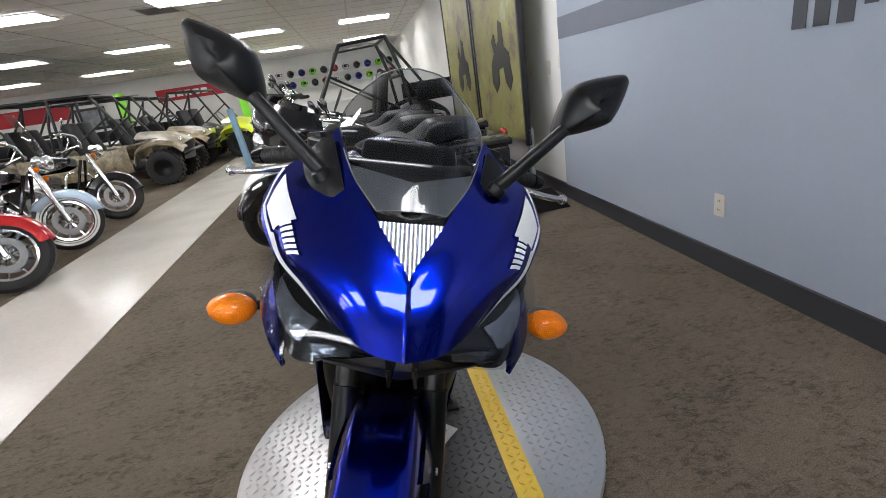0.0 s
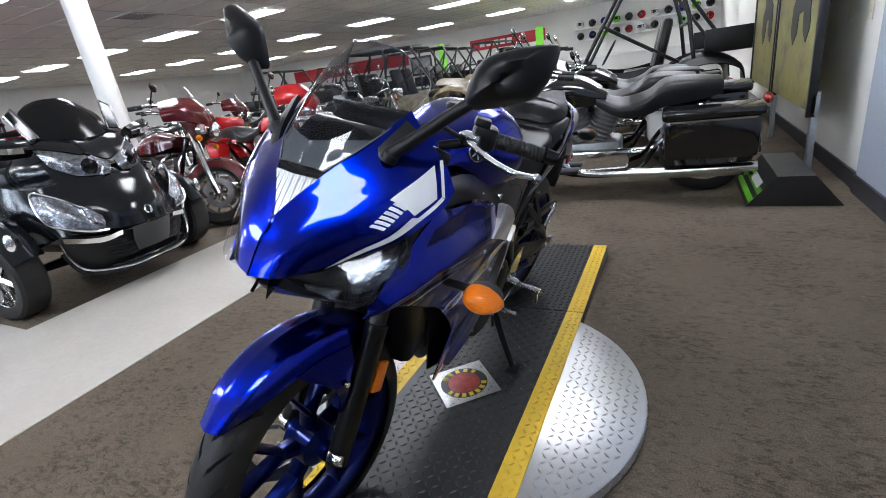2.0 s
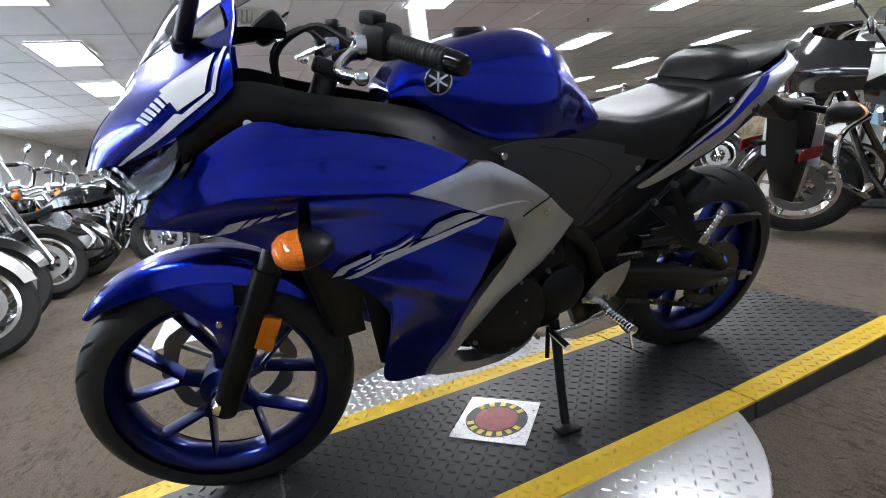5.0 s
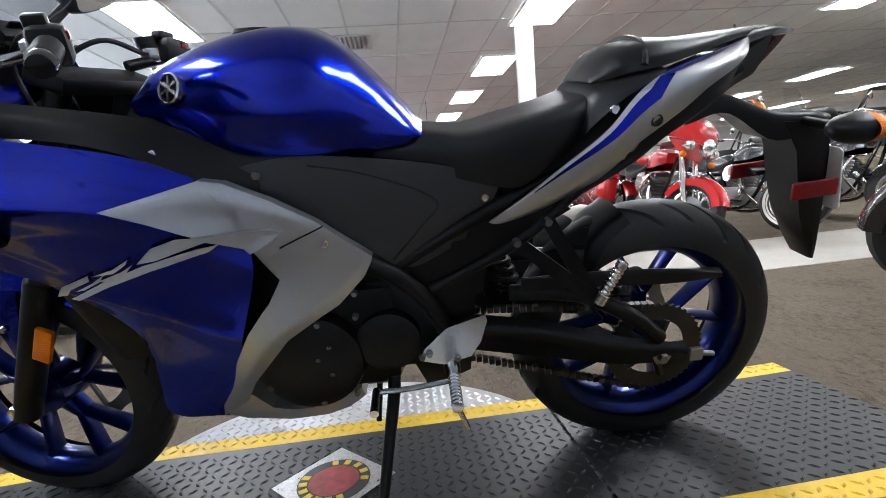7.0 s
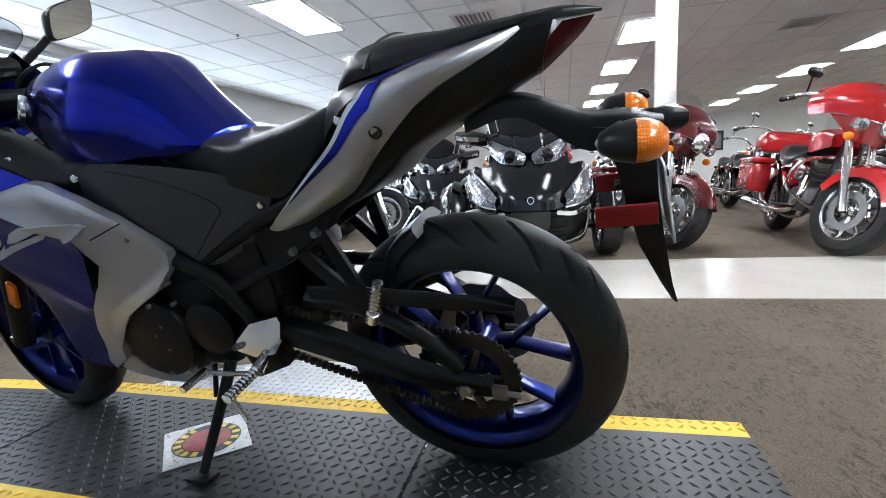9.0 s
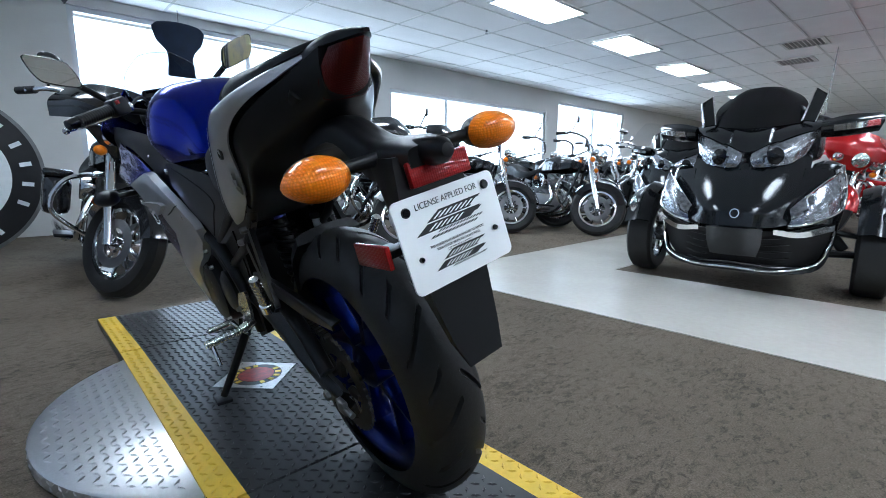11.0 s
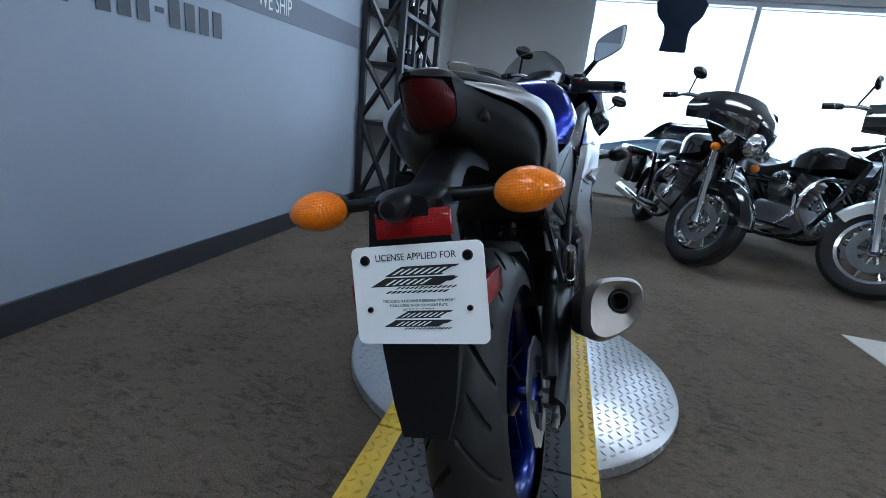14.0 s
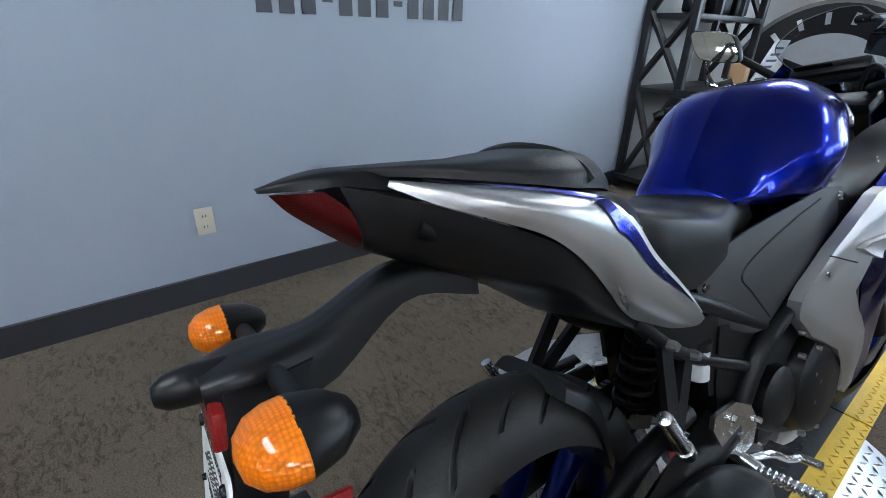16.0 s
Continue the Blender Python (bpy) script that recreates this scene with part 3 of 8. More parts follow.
def whole(name, rails, material, parent, label="", nu=30, nv=20, steer=None):
    """A body from half rails (centre line first) mirrored into one skin."""
    s = Surf(rails)
    bm = bmesh.new()
    grid = []
    for i in range(nu):
        row = [s.p(i / (nu - 1), j / (nv - 1)) for j in range(nv)]
        left = [Vector((-p.x, p.y, p.z)) for p in row[:0:-1]]
        grid.append([bm.verts.new(p) for p in left + [Vector((0, row[0].y, row[0].z))] + row[1:]])
    for a, b in zip(grid, grid[1:]):
        for k in range(len(a) - 1):
            bm.faces.new((a[k], a[k + 1], b[k + 1], b[k]))
    for ring in (grid[0], grid[-1]):
        bm.faces.new(ring)
    lo = [g[0] for g in grid], [g[-1] for g in grid]
    for i in range(nu - 1):
        bm.faces.new((lo[0][i], lo[0][i + 1], lo[1][i + 1], lo[1][i]))
    if steer:
        bm.transform(steer)
    return part(name, bm, material, parent, label, smooth=55)


def ell(bm, c, r, u=20, v=12, m=None):
    bmesh.ops.create_uvsphere(bm, u_segments=u, v_segments=v, radius=1.0, matrix=Matrix.Translation(c) @ (m or Matrix()) @ Matrix.Diagonal((*r, 1)))


# steering: turned seven degrees to the machine's right about the raked head
AXIS = Vector((0, 0.423, 0.906))
F_AXLE, R_AXLE = Vector((0, -0.672, 0.287)), Vector((0, 0.702, 0.305))
HEAD = F_AXLE + Vector((0, 0.02, 0)) + AXIS * 0.6
STEER = Matrix.Translation(HEAD) @ Matrix.Rotation(radians(-7), 4, AXIS) @ Matrix.Translation(-HEAD)


def tyre_mesh(bm, c, r, half, rim, pitch, steer=None):
    """A tyre of outer radius r with slanting grooves cut in its tread."""
    seg, prof = pitch * 32, []
    n = 44
    for i in range(n + 1):
        a = math.pi * i / n
        prof.append((half * math.cos(a), rim + (r - rim) * (math.sin(a) ** 0.80 if 0 < i < n else 0.0)))
    rings = []
    for k in range(seg):
        ring = []
        for x, rr in prof:
            t = abs(x) / half
            ang = 2 * math.pi * (k / seg - 1.25 * min(t, 0.9) ** 1.3 / pitch)
            ph = (k / 32 + (0.5 if x > 0 else 0.0)) % 1.0
            d = min(ph, 1 - ph)
            alt = (int(k / 32 + (0.5 if x > 0 else 0.0) + 0.5)) % 2
            lo, hi = (0.10, 0.90) if alt else (0.34, 0.80)
            wall = max(0.0, min(1.0, (0.080 - d) / 0.035))
            ends = max(0.0, min(1.0, (t - lo) / 0.06, (hi - t) / 0.06))
            q = rr - 0.0090 * wall * ends
            ring.append(bm.verts.new((c.x + x, c.y + q * math.cos(ang), c.z + q * math.sin(ang))))
        rings.append(ring)
    for k in range(seg):
        a, b = rings[k], rings[(k + 1) % seg]
        for i in range(n):
            bm.faces.new((a[i], a[i + 1], b[i + 1], b[i]))
    if steer:
        bm.transform(steer)


def blade(bm, c, a0, r0, a1, r1, w0, w1, d0, d1):
    """A flat tapered spoke with bevelled faces from one angle and radius to another."""
    p0 = Vector((0, math.cos(a0) * r0, math.sin(a0) * r0))
    p1 = Vector((0, math.cos(a1) * r1, math.sin(a1) * r1))
    side = Vector((1, 0, 0)).cross((p1 - p0).normalized())
    rings = []
    for f in (0.0, 0.35, 0.7, 1.0):
        p, wd, dp = c + p0.lerp(p1, f), w0 + (w1 - w0) * f, d0 + (d1 - d0) * f
        rings.append([bm.verts.new(p + side * (wd * u) + Vector((dp * v, 0, 0))) for u, v in ((-1, -0.6), (-0.55, -1), (0.55, -1), (1, -0.6), (1, 0.6), (0.55, 1), (-0.55, 1), (-1, 0.6))])
    for a, b in zip(rings, rings[1:]):
        for k in range(8):
            bm.faces.new((a[k], a[(k + 1) % 8], b[(k + 1) % 8], b[k]))
    bm.faces.new(rings[0][::-1])
    bm.faces.new(rings[-1])


def wheel(name, c, r, half, rim_r, width, pitch, steer, disc_x, disc_r):
    w = thing_part(name)
    bm = bmesh.new()
    tyre_mesh(bm, c, r, half, rim_r, pitch, steer)
    part("tyre", bm, RUBBER, w, "black tyre with slanting grooves", smooth=35)
    T = Matrix.Translation(c)
    S = steer or Matrix()
    bm = bmesh.new()
    lathe(bm, [(rim_r + 0.006, width), (rim_r - 0.004, width * 0.94), (rim_r - 0.022, width * 0.6), (rim_r - 0.028, 0),
               (rim_r - 0.022, -width * 0.6), (rim_r - 0.004, -width * 0.94), (rim_r + 0.006, -width), (rim_r - 0.006, 0)], 72, T, closed=True)
    bm.transform(S)
    part("rim", bm, BLUE_SHADED, w, "glossy blue rim")
    for k in range(5):
        a0 = 2 * math.pi * k / 5 + 0.3
        bm = bmesh.new()
        fork_r = 0.094
        blade(bm, c, a0, 0.040, a0, fork_r, 0.016, 0.012, 0.024, 0.020)
        for s in (-1, 1):
            blade(bm, c, a0 + s * 0.05, fork_r - 0.008, a0 + s * 0.325, rim_r - 0.016, 0.0068, 0.0055, 0.019, 0.024)
        bm.transform(S)
        part("spoke", bm, BLUE_SHADED, w, "forked blue spoke")
    bm = bmesh.new()
    lathe(bm, [(0, 0.066), (0.022, 0.066), (0.024, 0.05), (0.05, 0.035), (0.052, -0.035), (0.024, -0.05), (0.022, -0.066), (0, -0.066)], 28, T)
    bm.transform(S)
    part("hub", bm, BLUE_SHADED, w)
    bm = bmesh.new()
    n = 60
    for x in disc_x:
        inner = [[bm.verts.new(c + Vector((x + dx, math.cos(2 * math.pi * k / n) * (disc_r - 0.035), math.sin(2 * math.pi * k / n) * (disc_r - 0.035)))) for k in range(n)] for dx in (-0.0025, 0.0025)]
        outer = [[bm.verts.new(c + Vector((x + dx, math.cos(2 * math.pi * k / n) * (disc_r + 0.004 * math.cos(10 * math.pi * 2 * k / n)), math.sin(2 * math.pi * k / n) * (disc_r + 0.004 * math.cos(10 * math.pi * 2 * k / n))))) for k in range(n)] for dx in (-0.0025, 0.0025)]
        for k in range(n):
            j = (k + 1) % n
            bm.faces.new((inner[0][k], inner[0][j], outer[0][j], outer[0][k]))
            bm.faces.new((inner[1][k], outer[1][k], outer[1][j], inner[1][j]))
            bm.faces.new((outer[0][k], outer[0][j], outer[1][j], outer[1][k]))
            bm.faces.new((inner[0][k], inner[1][k], inner[1][j], inner[0][j]))
        for k in range(5):
            a = 2 * math.pi * k / 5
            tube(bm, [c + Vector((x, math.cos(a) * 0.045, math.sin(a) * 0.045)), c + Vector((x, math.cos(a) * (disc_r - 0.03), math.sin(a) * (disc_r - 0.03)))], 0.007, 6)
    bm.transform(S)
    part("brake_disc", bm, STEEL, w, "drilled steel brake disc")
    return w


def thing_part(name):
    """An empty that gathers the pieces of one part of the motorcycle."""
    ob = new(name)
    ob.empty_display_size = 0.05
    ob.parent = bike
    return ob


wheel("front_wheel", F_AXLE, 0.287, 0.055, 0.222, 0.042, 22, STEER, (-0.07,), 0.149)
wheel("rear_wheel", R_AXLE, 0.305, 0.070, 0.222, 0.056, 22, None, (-0.085,), 0.11)

# front cowl
COWL = Surf([
    [(0, -0.790, 0.797), (0, -0.762, 0.845), (0, -0.727, 0.884), (0.046, -0.668, 0.945), (0.085, -0.600, 0.993), (0.122, -0.500, 1.052)],
    [(0.048, -0.773, 0.801), (0.060, -0.746, 0.851), (0.076, -0.708, 0.891), (0.105, -0.645, 0.938), (0.135, -0.585, 0.975), (0.158, -0.505, 1.015)],
    [(0.088, -0.733, 0.812), (0.124, -0.694, 0.854), (0.160, -0.655, 0.884), (0.180, -0.612, 0.918), (0.198, -0.565, 0.947), (0.210, -0.517, 0.975)],
    [(0.109, -0.704, 0.818), (0.150, -0.662, 0.836), (0.190, -0.624, 0.858), (0.214, -0.588, 0.881), (0.232, -0.552, 0.906), (0.236, -0.520, 0.932)]])
cowl = panel("front_cowl", COWL, BLUE, bike, "glossy blue front cowl", nu=36, nv=20)
panel("stripe", COWL, WHITE_DECAL, cowl, "white stripe", ((0.0, 0.86), (0.58, 0.84), (0.64, 0.93), (0.0, 0.93)), 24, 4, 0.003, 0.0)
panel("stripe", COWL, WHITE_DECAL, cowl, "white slanting block", ((0.60, 0.58), (0.93, 0.60), (0.80, 0.86), (0.60, 0.84)), 12, 8, 0.003, 0.0)
panel("stripe", COWL, WHITE_DECAL, cowl, "thin white outline", ((0.60, 0.885), (0.84, 0.885), (0.85, 0.93), (0.60, 0.93)), 12, 4, 0.003, 0.0)
panel("stripe", COWL, WHITE_DECAL, cowl, "thin white outline", ((0.84, 0.885), (0.975, 0.60), (0.995, 0.62), (0.86, 0.93)), 10, 4, 0.003, 0.0)
for k in range(6):
    u = 0.40 + 0.036 * k
    panel("letter_bar", COWL, WHITE_DECAL, cowl, "", ((u, 0.62), (u + 0.024, 0.62), (u + 0.026, 0.735), (u + 0.002, 0.735)), 3, 3, 0.0034, 0.0)
# light panel between the cowl halves
bm = bmesh.new()
tri = [(0, -0.728, 0.880), (0.047, -0.668, 0.946), (0, -0.676, 0.948), (-0.047, -0.668, 0.946)]
face = [bm.verts.new(p) for p in tri]
deep = [bm.verts.new((x * 0.8, y + 0.02, z - 0.006)) for x, y, z in tri]
bm.faces.new(face)
for i in range(4):
    bm.faces.new((face[i], deep[i], deep[(i + 1) % 4], face[(i + 1) % 4]))
FACET = mat("faceted_silver_reflector", (0.80, 0.82, 0.85), 0.14, 0.9)
fn = FACET.node_tree
wv = fn.nodes.new("ShaderNodeTexWave")
wv.inputs["Scale"].default_value = 26
cw = fn.nodes.new("ShaderNodeTexCoord")
fb = fn.nodes.new("ShaderNodeBump")
fb.inputs["Strength"].default_value, fb.inputs["Distance"].default_value = 0.6, 0.004
fn.links.new(cw.outputs["Object"], wv.inputs["Vector"])
fn.links.new(wv.outputs["Fac"], fb.inputs["Height"])
fn.links.new(fb.outputs[0], fn.nodes["Principled BSDF"].inputs["Normal"])
part("position_light", bm, FACET, bike, "clear faceted silver position light")
whole("dash_cover", [
    [(0, -0.675, 0.949), (0, -0.640, 0.958), (0, -0.580, 0.970), (0, -0.50, 0.980), (0, -0.43, 0.985)],
    [(0.035, -0.668, 0.949), (0.055, -0.635, 0.962), (0.065, -0.575, 0.974), (0.075, -0.50, 0.986), (0.08, -0.43, 0.99)],
    [(0.047, -0.664, 0.946), (0.080, -0.600, 0.978), (0.094, -0.555, 0.992), (0.106, -0.50, 1.008), (0.110, -0.43, 1.0)]], BLACK_GLOSS, bike, "gloss black inner cover", 16, 10)
bm = bmesh.new()
lathe(bm, [(0, 0.002), (0.0135, 0.002), (0.015, 0.0)], 28, Matrix.Translation((0, -0.643, 0.965)) @ Matrix.Rotation(radians(68), 4, 'X') @ Matrix.Rotation(radians(-90), 4, 'Y'))
part("badge", bm, CHROME, bike, "round chrome badge")
SCREEN = Surf([
    [(0, -0.660, 0.962), (0, -0.628, 1.008), (0, -0.580, 1.062), (0, -0.530, 1.113), (0, -0.475, 1.157)],
    [(0.03, -0.658, 0.961), (0.052, -0.617, 1.006), (0.07, -0.560, 1.056), (0.066, -0.505, 1.108), (0.035, -0.468, 1.152)],
    [(0.05, -0.656, 0.958), (0.090, -0.596, 0.998), (0.120, -0.490, 1.050), (0.110, -0.418, 1.092), (0.058, -0.440, 1.142)]])
scr = part("windscreen", bmesh.new(), SMOKED, bike, "smoked clear windscreen")
bm = bmesh.new()
for flip in (False, True):
    cols = SCREEN.cols(FULL, 24, 10, 0.0, flip)
    top = [[bm.verts.new(p) for p in c] for c in cols]
    sheet(bm, cols, top, 0.0)
bmesh.ops.remove_doubles(bm, verts=bm.verts, dist=0.0004)
bmesh.ops.recalc_face_normals(bm, faces=bm.faces)
for f in bm.faces:
    f.smooth = True
bm.to_mesh(scr.data)
bm.free()
scr.visible_shadow = False
SCREEN_EDGE = mat("polished_clear_edge", (0.16, 0.17, 0.18), 0.15, 0.0, coat=0.8)
rim_pts = [SCREEN.p(i / 14, 1.0) for i in range(15)] + [SCREEN.p(1.0, 1 - j / 6) for j in range(1, 7)]
bm = bmesh.new()
tube(bm, rim_pts + [Vector((-q.x, q.y, q.z)) for q in rim_pts[-2::-1]], 0.0013, 6, 90)
for flip in (False, True):
    cols = SCREEN.cols(((0.0, 0.0), (0.20, 0.0), (0.30, 1.0), (0.0, 1.0)), 10, 10, -0.0025, flip)
    top = [[bm.verts.new(p) for p in c] for c in cols]
    sheet(bm, cols, top, 0.001)
part("edge", bm, SCREEN_EDGE, scr, "thin polished rim of the screen")

# headlights under the cowl
LAMP = Surf([
    [(0.010, -0.778, 0.794), (0.085, -0.708, 0.816), (0.150, -0.658, 0.832), (0.204, -0.606, 0.866)],
    [(0.015, -0.772, 0.778), (0.095, -0.728, 0.786), (0.166, -0.688, 0.796), (0.216, -0.622, 0.828)],
    [(0.015, -0.757, 0.764), (0.090, -0.735, 0.757), (0.166, -0.714, 0.755), (0.212, -0.640, 0.795)]])
LAMP_FACET = mat("dim_lamp_reflector", (0.26, 0.275, 0.30), 0.2, 0.9, vary=0.5, scale=60, bump=0.5, bump_scale=90)
lamp = panel("headlight", LAMP, BLACK_GLOSS, bike, "dark headlight housing", off=-0.022, nu=18, nv=8, thick=0.004)
panel("lens", LAMP, CLEAR, lamp, "clear headlight lens", nu=18, nv=8, thick=0.0)
panel("reflector", LAMP, LAMP_FACET, lamp, "silver reflector", ((0.24, 0.62), (0.50, 0.66), (0.46, 0.92), (0.26, 0.86)), 8, 4, -0.010, 0.002)
panel("reflector", LAMP, LAMP_FACET, lamp, "silver reflector", ((0.50, 0.22), (0.90, 0.16), (0.88, 0.74), (0.58, 0.70)), 12, 7, -0.016, 0.002)
whole("chin", [
    [(0, -0.770, 0.772), (0, -0.735, 0.735), (0, -0.66, 0.72)],
    [(0.08, -0.730, 0.756), (0.08, -0.705, 0.735), (0.08, -0.64, 0.715)],
    [(0.158, -0.692, 0.750), (0.155, -0.675, 0.735), (0.14, -0.62, 0.71)]], BLACK_SATIN, bike, "black chin under the headlights", 10, 10)
whole("radiator", [
    [(0, -0.50, 0.70), (0, -0.47, 0.55), (0, -0.44, 0.40)],
    [(0.13, -0.50, 0.69), (0.13, -0.46, 0.55), (0.10, -0.43, 0.40)],
    [(0.13, -0.42, 0.69), (0.13, -0.38, 0.55), (0.10, -0.36, 0.40)]], BLACK_METAL, bike, "black finned radiator", 8, 8)
INNER = Surf([
    [(0.16, -0.615, 0.895), (0.195, -0.520, 0.935), (0.155, -0.40, 0.905), (0.125, -0.215, 0.862), (0.132, -0.10, 0.805), (0.142, 0.0, 0.788)],
    [(0.20, -0.612, 0.850), (0.205, -0.525, 0.895), (0.18, -0.37, 0.880), (0.16, -0.24, 0.842), (0.152, -0.13, 0.79), (0.150, -0.03, 0.745)],
    [(0.18, -0.612, 0.802), (0.186, -0.525, 0.862), (0.186, -0.36, 0.850), (0.182, -0.25, 0.820), (0.170, -0.15, 0.768), (0.150, -0.05, 0.702)]])
inner = panel("inner_panel", INNER, BLACK_SATIN, bike, "matt black inner fairing panel", nu=26, nv=8)

# side fairings
SIDE = Surf([
    [(0.165, -0.690, 0.742), (0.188, -0.632, 0.806), (0.196, -0.516, 0.874), (0.193, -0.44, 0.861), (0.190, -0.36, 0.846), (0.187, -0.24, 0.816), (0.175, -0.15, 0.774)],
    [(0.168, -0.688, 0.738), (0.206, -0.606, 0.765), (0.222, -0.525, 0.774), (0.226, -0.43, 0.764), (0.222, -0.34, 0.748), (0.212, -0.23, 0.720), (0.190, -0.078, 0.650)],
    [(0.168, -0.699, 0.728), (0.200, -0.602, 0.730), (0.207, -0.512, 0.712), (0.203, -0.42, 0.672), (0.196, -0.335, 0.620), (0.190, -0.245, 0.550), (0.172, -0.144, 0.452)],
    [(0.162, -0.684, 0.724), (0.184, -0.596, 0.703), (0.180, -0.500, 0.648), (0.172, -0.41, 0.586), (0.165, -0.315, 0.460), (0.142, -0.338, 0.290), (0.118, -0.235, 0.245)]])
side = panel("side_fairing", SIDE, BLUE, bike, "glossy blue side fairing", nu=88, nv=44)
ARM = Surf([
    [(0.222, -0.319, 0.730), (0.198, -0.157, 0.760), (0.178, -0.045, 0.704), (0.160, 0.046, 0.658), (0.138, 0.122, 0.605)],
    [(0.226, -0.318, 0.728), (0.216, -0.165, 0.722), (0.196, -0.06, 0.674), (0.171, 0.035, 0.630), (0.139, 0.122, 0.604)],
    [(0.226, -0.318, 0.725), (0.218, -0.190, 0.690), (0.198, -0.080, 0.642), (0.164, 0.017, 0.600), (0.138, 0.122, 0.603)]])
LEG = Surf([
    [(0.137, 0.122, 0.604), (0.142, 0.071, 0.545), (0.146, 0.030, 0.503), (0.150, -0.069, 0.458), (0.146, -0.134, 0.400), (0.136, -0.174, 0.322), (0.122, -0.190, 0.285)],
    [(0.156, 0.068, 0.602), (0.166, 0.020, 0.545), (0.172, -0.020, 0.503), (0.176, -0.098, 0.455), (0.168, -0.152, 0.395), (0.150, -0.196, 0.320), (0.130, -0.215, 0.270)],
    [(0.158, 0.017, 0.600), (0.163, -0.032, 0.547), (0.168, -0.066, 0.505), (0.170, -0.128, 0.450), (0.162, -0.172, 0.388), (0.142, -0.218, 0.318), (0.122, -0.245, 0.255)]])


def skin_points(*surfs):
    return np.array([tuple(f.p(i / 40, j / 16)) for f in surfs for i in range(41) for j in range(17)])


def near_skin(*surfs):
    """The half width of the body at a place of its side view, from the nearest points of its surfaces."""
    pts = skin_points(*surfs)

    def width(y, z):
        d = (pts[:, 1] - y) ** 2 + (pts[:, 2] - z) ** 2
        k = np.argsort(d)[:6]
        w = 1 / (d[k] + 1e-5)
        return float((w * pts[k, 0]).sum() / w.sum())
    return width


def smooth_skin(*surfs):
    """The same as one cubic surface."""
    pts = skin_points(*surfs)

    def terms(y, z):
        return np.stack([y ** i * z ** j for i in range(4) for j in range(4 - i)], -1)
    c = np.linalg.lstsq(terms(pts[:, 1], pts[:, 2] - 0.5), pts[:, 0], rcond=None)[0]
    return lambda y, z: float(terms(np.array(y), np.array(z - 0.5)) @ c)


def seg_distance(y, z, line):
    best = 9.0
    for (a, b), (c, d) in zip(line, line[1:]):
        f = min(max(((y - a) * (c - a) + (z - b) * (d - b)) / ((c - a) ** 2 + (d - b) ** 2 + 1e-12), 0), 1)
        best = min(best, math.hypot(y - a - f * (c - a), z - b - f * (d - b)))
    return best


def plate_on(name, outline, width, material, parent, label="", off=0.0, thick=0.0, ridges=(), step=0.014, sides=(1, -1)):
    """A shaped piece of bodywork: its side outline laid on the body's skin, with raised creases and rims."""
    made = []
    for s in sides:
        bm = bmesh.new()
        bm.faces.new([bm.verts.new((0, y, z)) for y, z in outline])
        bmesh.ops.triangulate(bm, faces=bm.faces[:])
        for axis in (1, 2):
            lo, hi = min(p[axis - 1] for p in outline), max(p[axis - 1] for p in outline)
            k = math.floor(lo / step) + 1
            while k * step < hi:
                co, no = [0, 0, 0], [0, 0, 0]
                co[axis], no[axis] = k * step, 1
                bmesh.ops.bisect_plane(bm, geom=bm.verts[:] + bm.edges[:] + bm.faces[:], plane_co=co, plane_no=no)
                k += 1
        for v in bm.verts:
            y, z = v.co.y, v.co.z
            lift = off
            for line, high, wide in ridges:
                d = seg_distance(y, z, line)
                lift += high * max(0.0, 1 - d / wide) ** 1.4
            v.co.x = s * (width(y, z) + lift)
        if thick:
            rim = bmesh.ops.extrude_edge_only(bm, edges=[e for e in bm.edges if e.is_boundary])
            for v in rim["geom"]:
                if isinstance(v, bmesh.types.BMVert):
                    v.co.x -= s * thick
        made.append(part(name, bm, material, parent[len(made)] if isinstance(parent, (list, tuple)) else parent, label, smooth=32))
    return made


ON_SIDE, ON_ARM = near_skin(SIDE), smooth_skin(ARM, LEG)
CREASES = (([(-0.66, 0.745), (-0.555, 0.773), (-0.479, 0.769), (-0.307, 0.745), (-0.184, 0.707), (-0.074, 0.655)], 0.015, 0.050),
           ([(-0.60, 0.800), (-0.53, 0.855), (-0.36, 0.845), (-0.14, 0.768)], 0.006, 0.035),
           ([(-0.50, 0.650), (-0.424, 0.598), (-0.347, 0.572), (-0.249, 0.538), (-0.161, 0.474)], 0.008, 0.040))
for piece in side:
    for v in piece.data.vertices:
        for line, high, wide in CREASES:
            v.co.x += math.copysign(high * max(0.0, 1 - seg_distance(v.co.y, v.co.z, line) / wide) ** 1.15, v.co.x)
side = side[::-1]
RIDGE = [(-0.279, 0.741), (-0.180, 0.749), (-0.137, 0.752), (-0.103, 0.743), (-0.036, 0.712), (0.031, 0.672), (0.083, 0.632), (0.119, 0.599)]
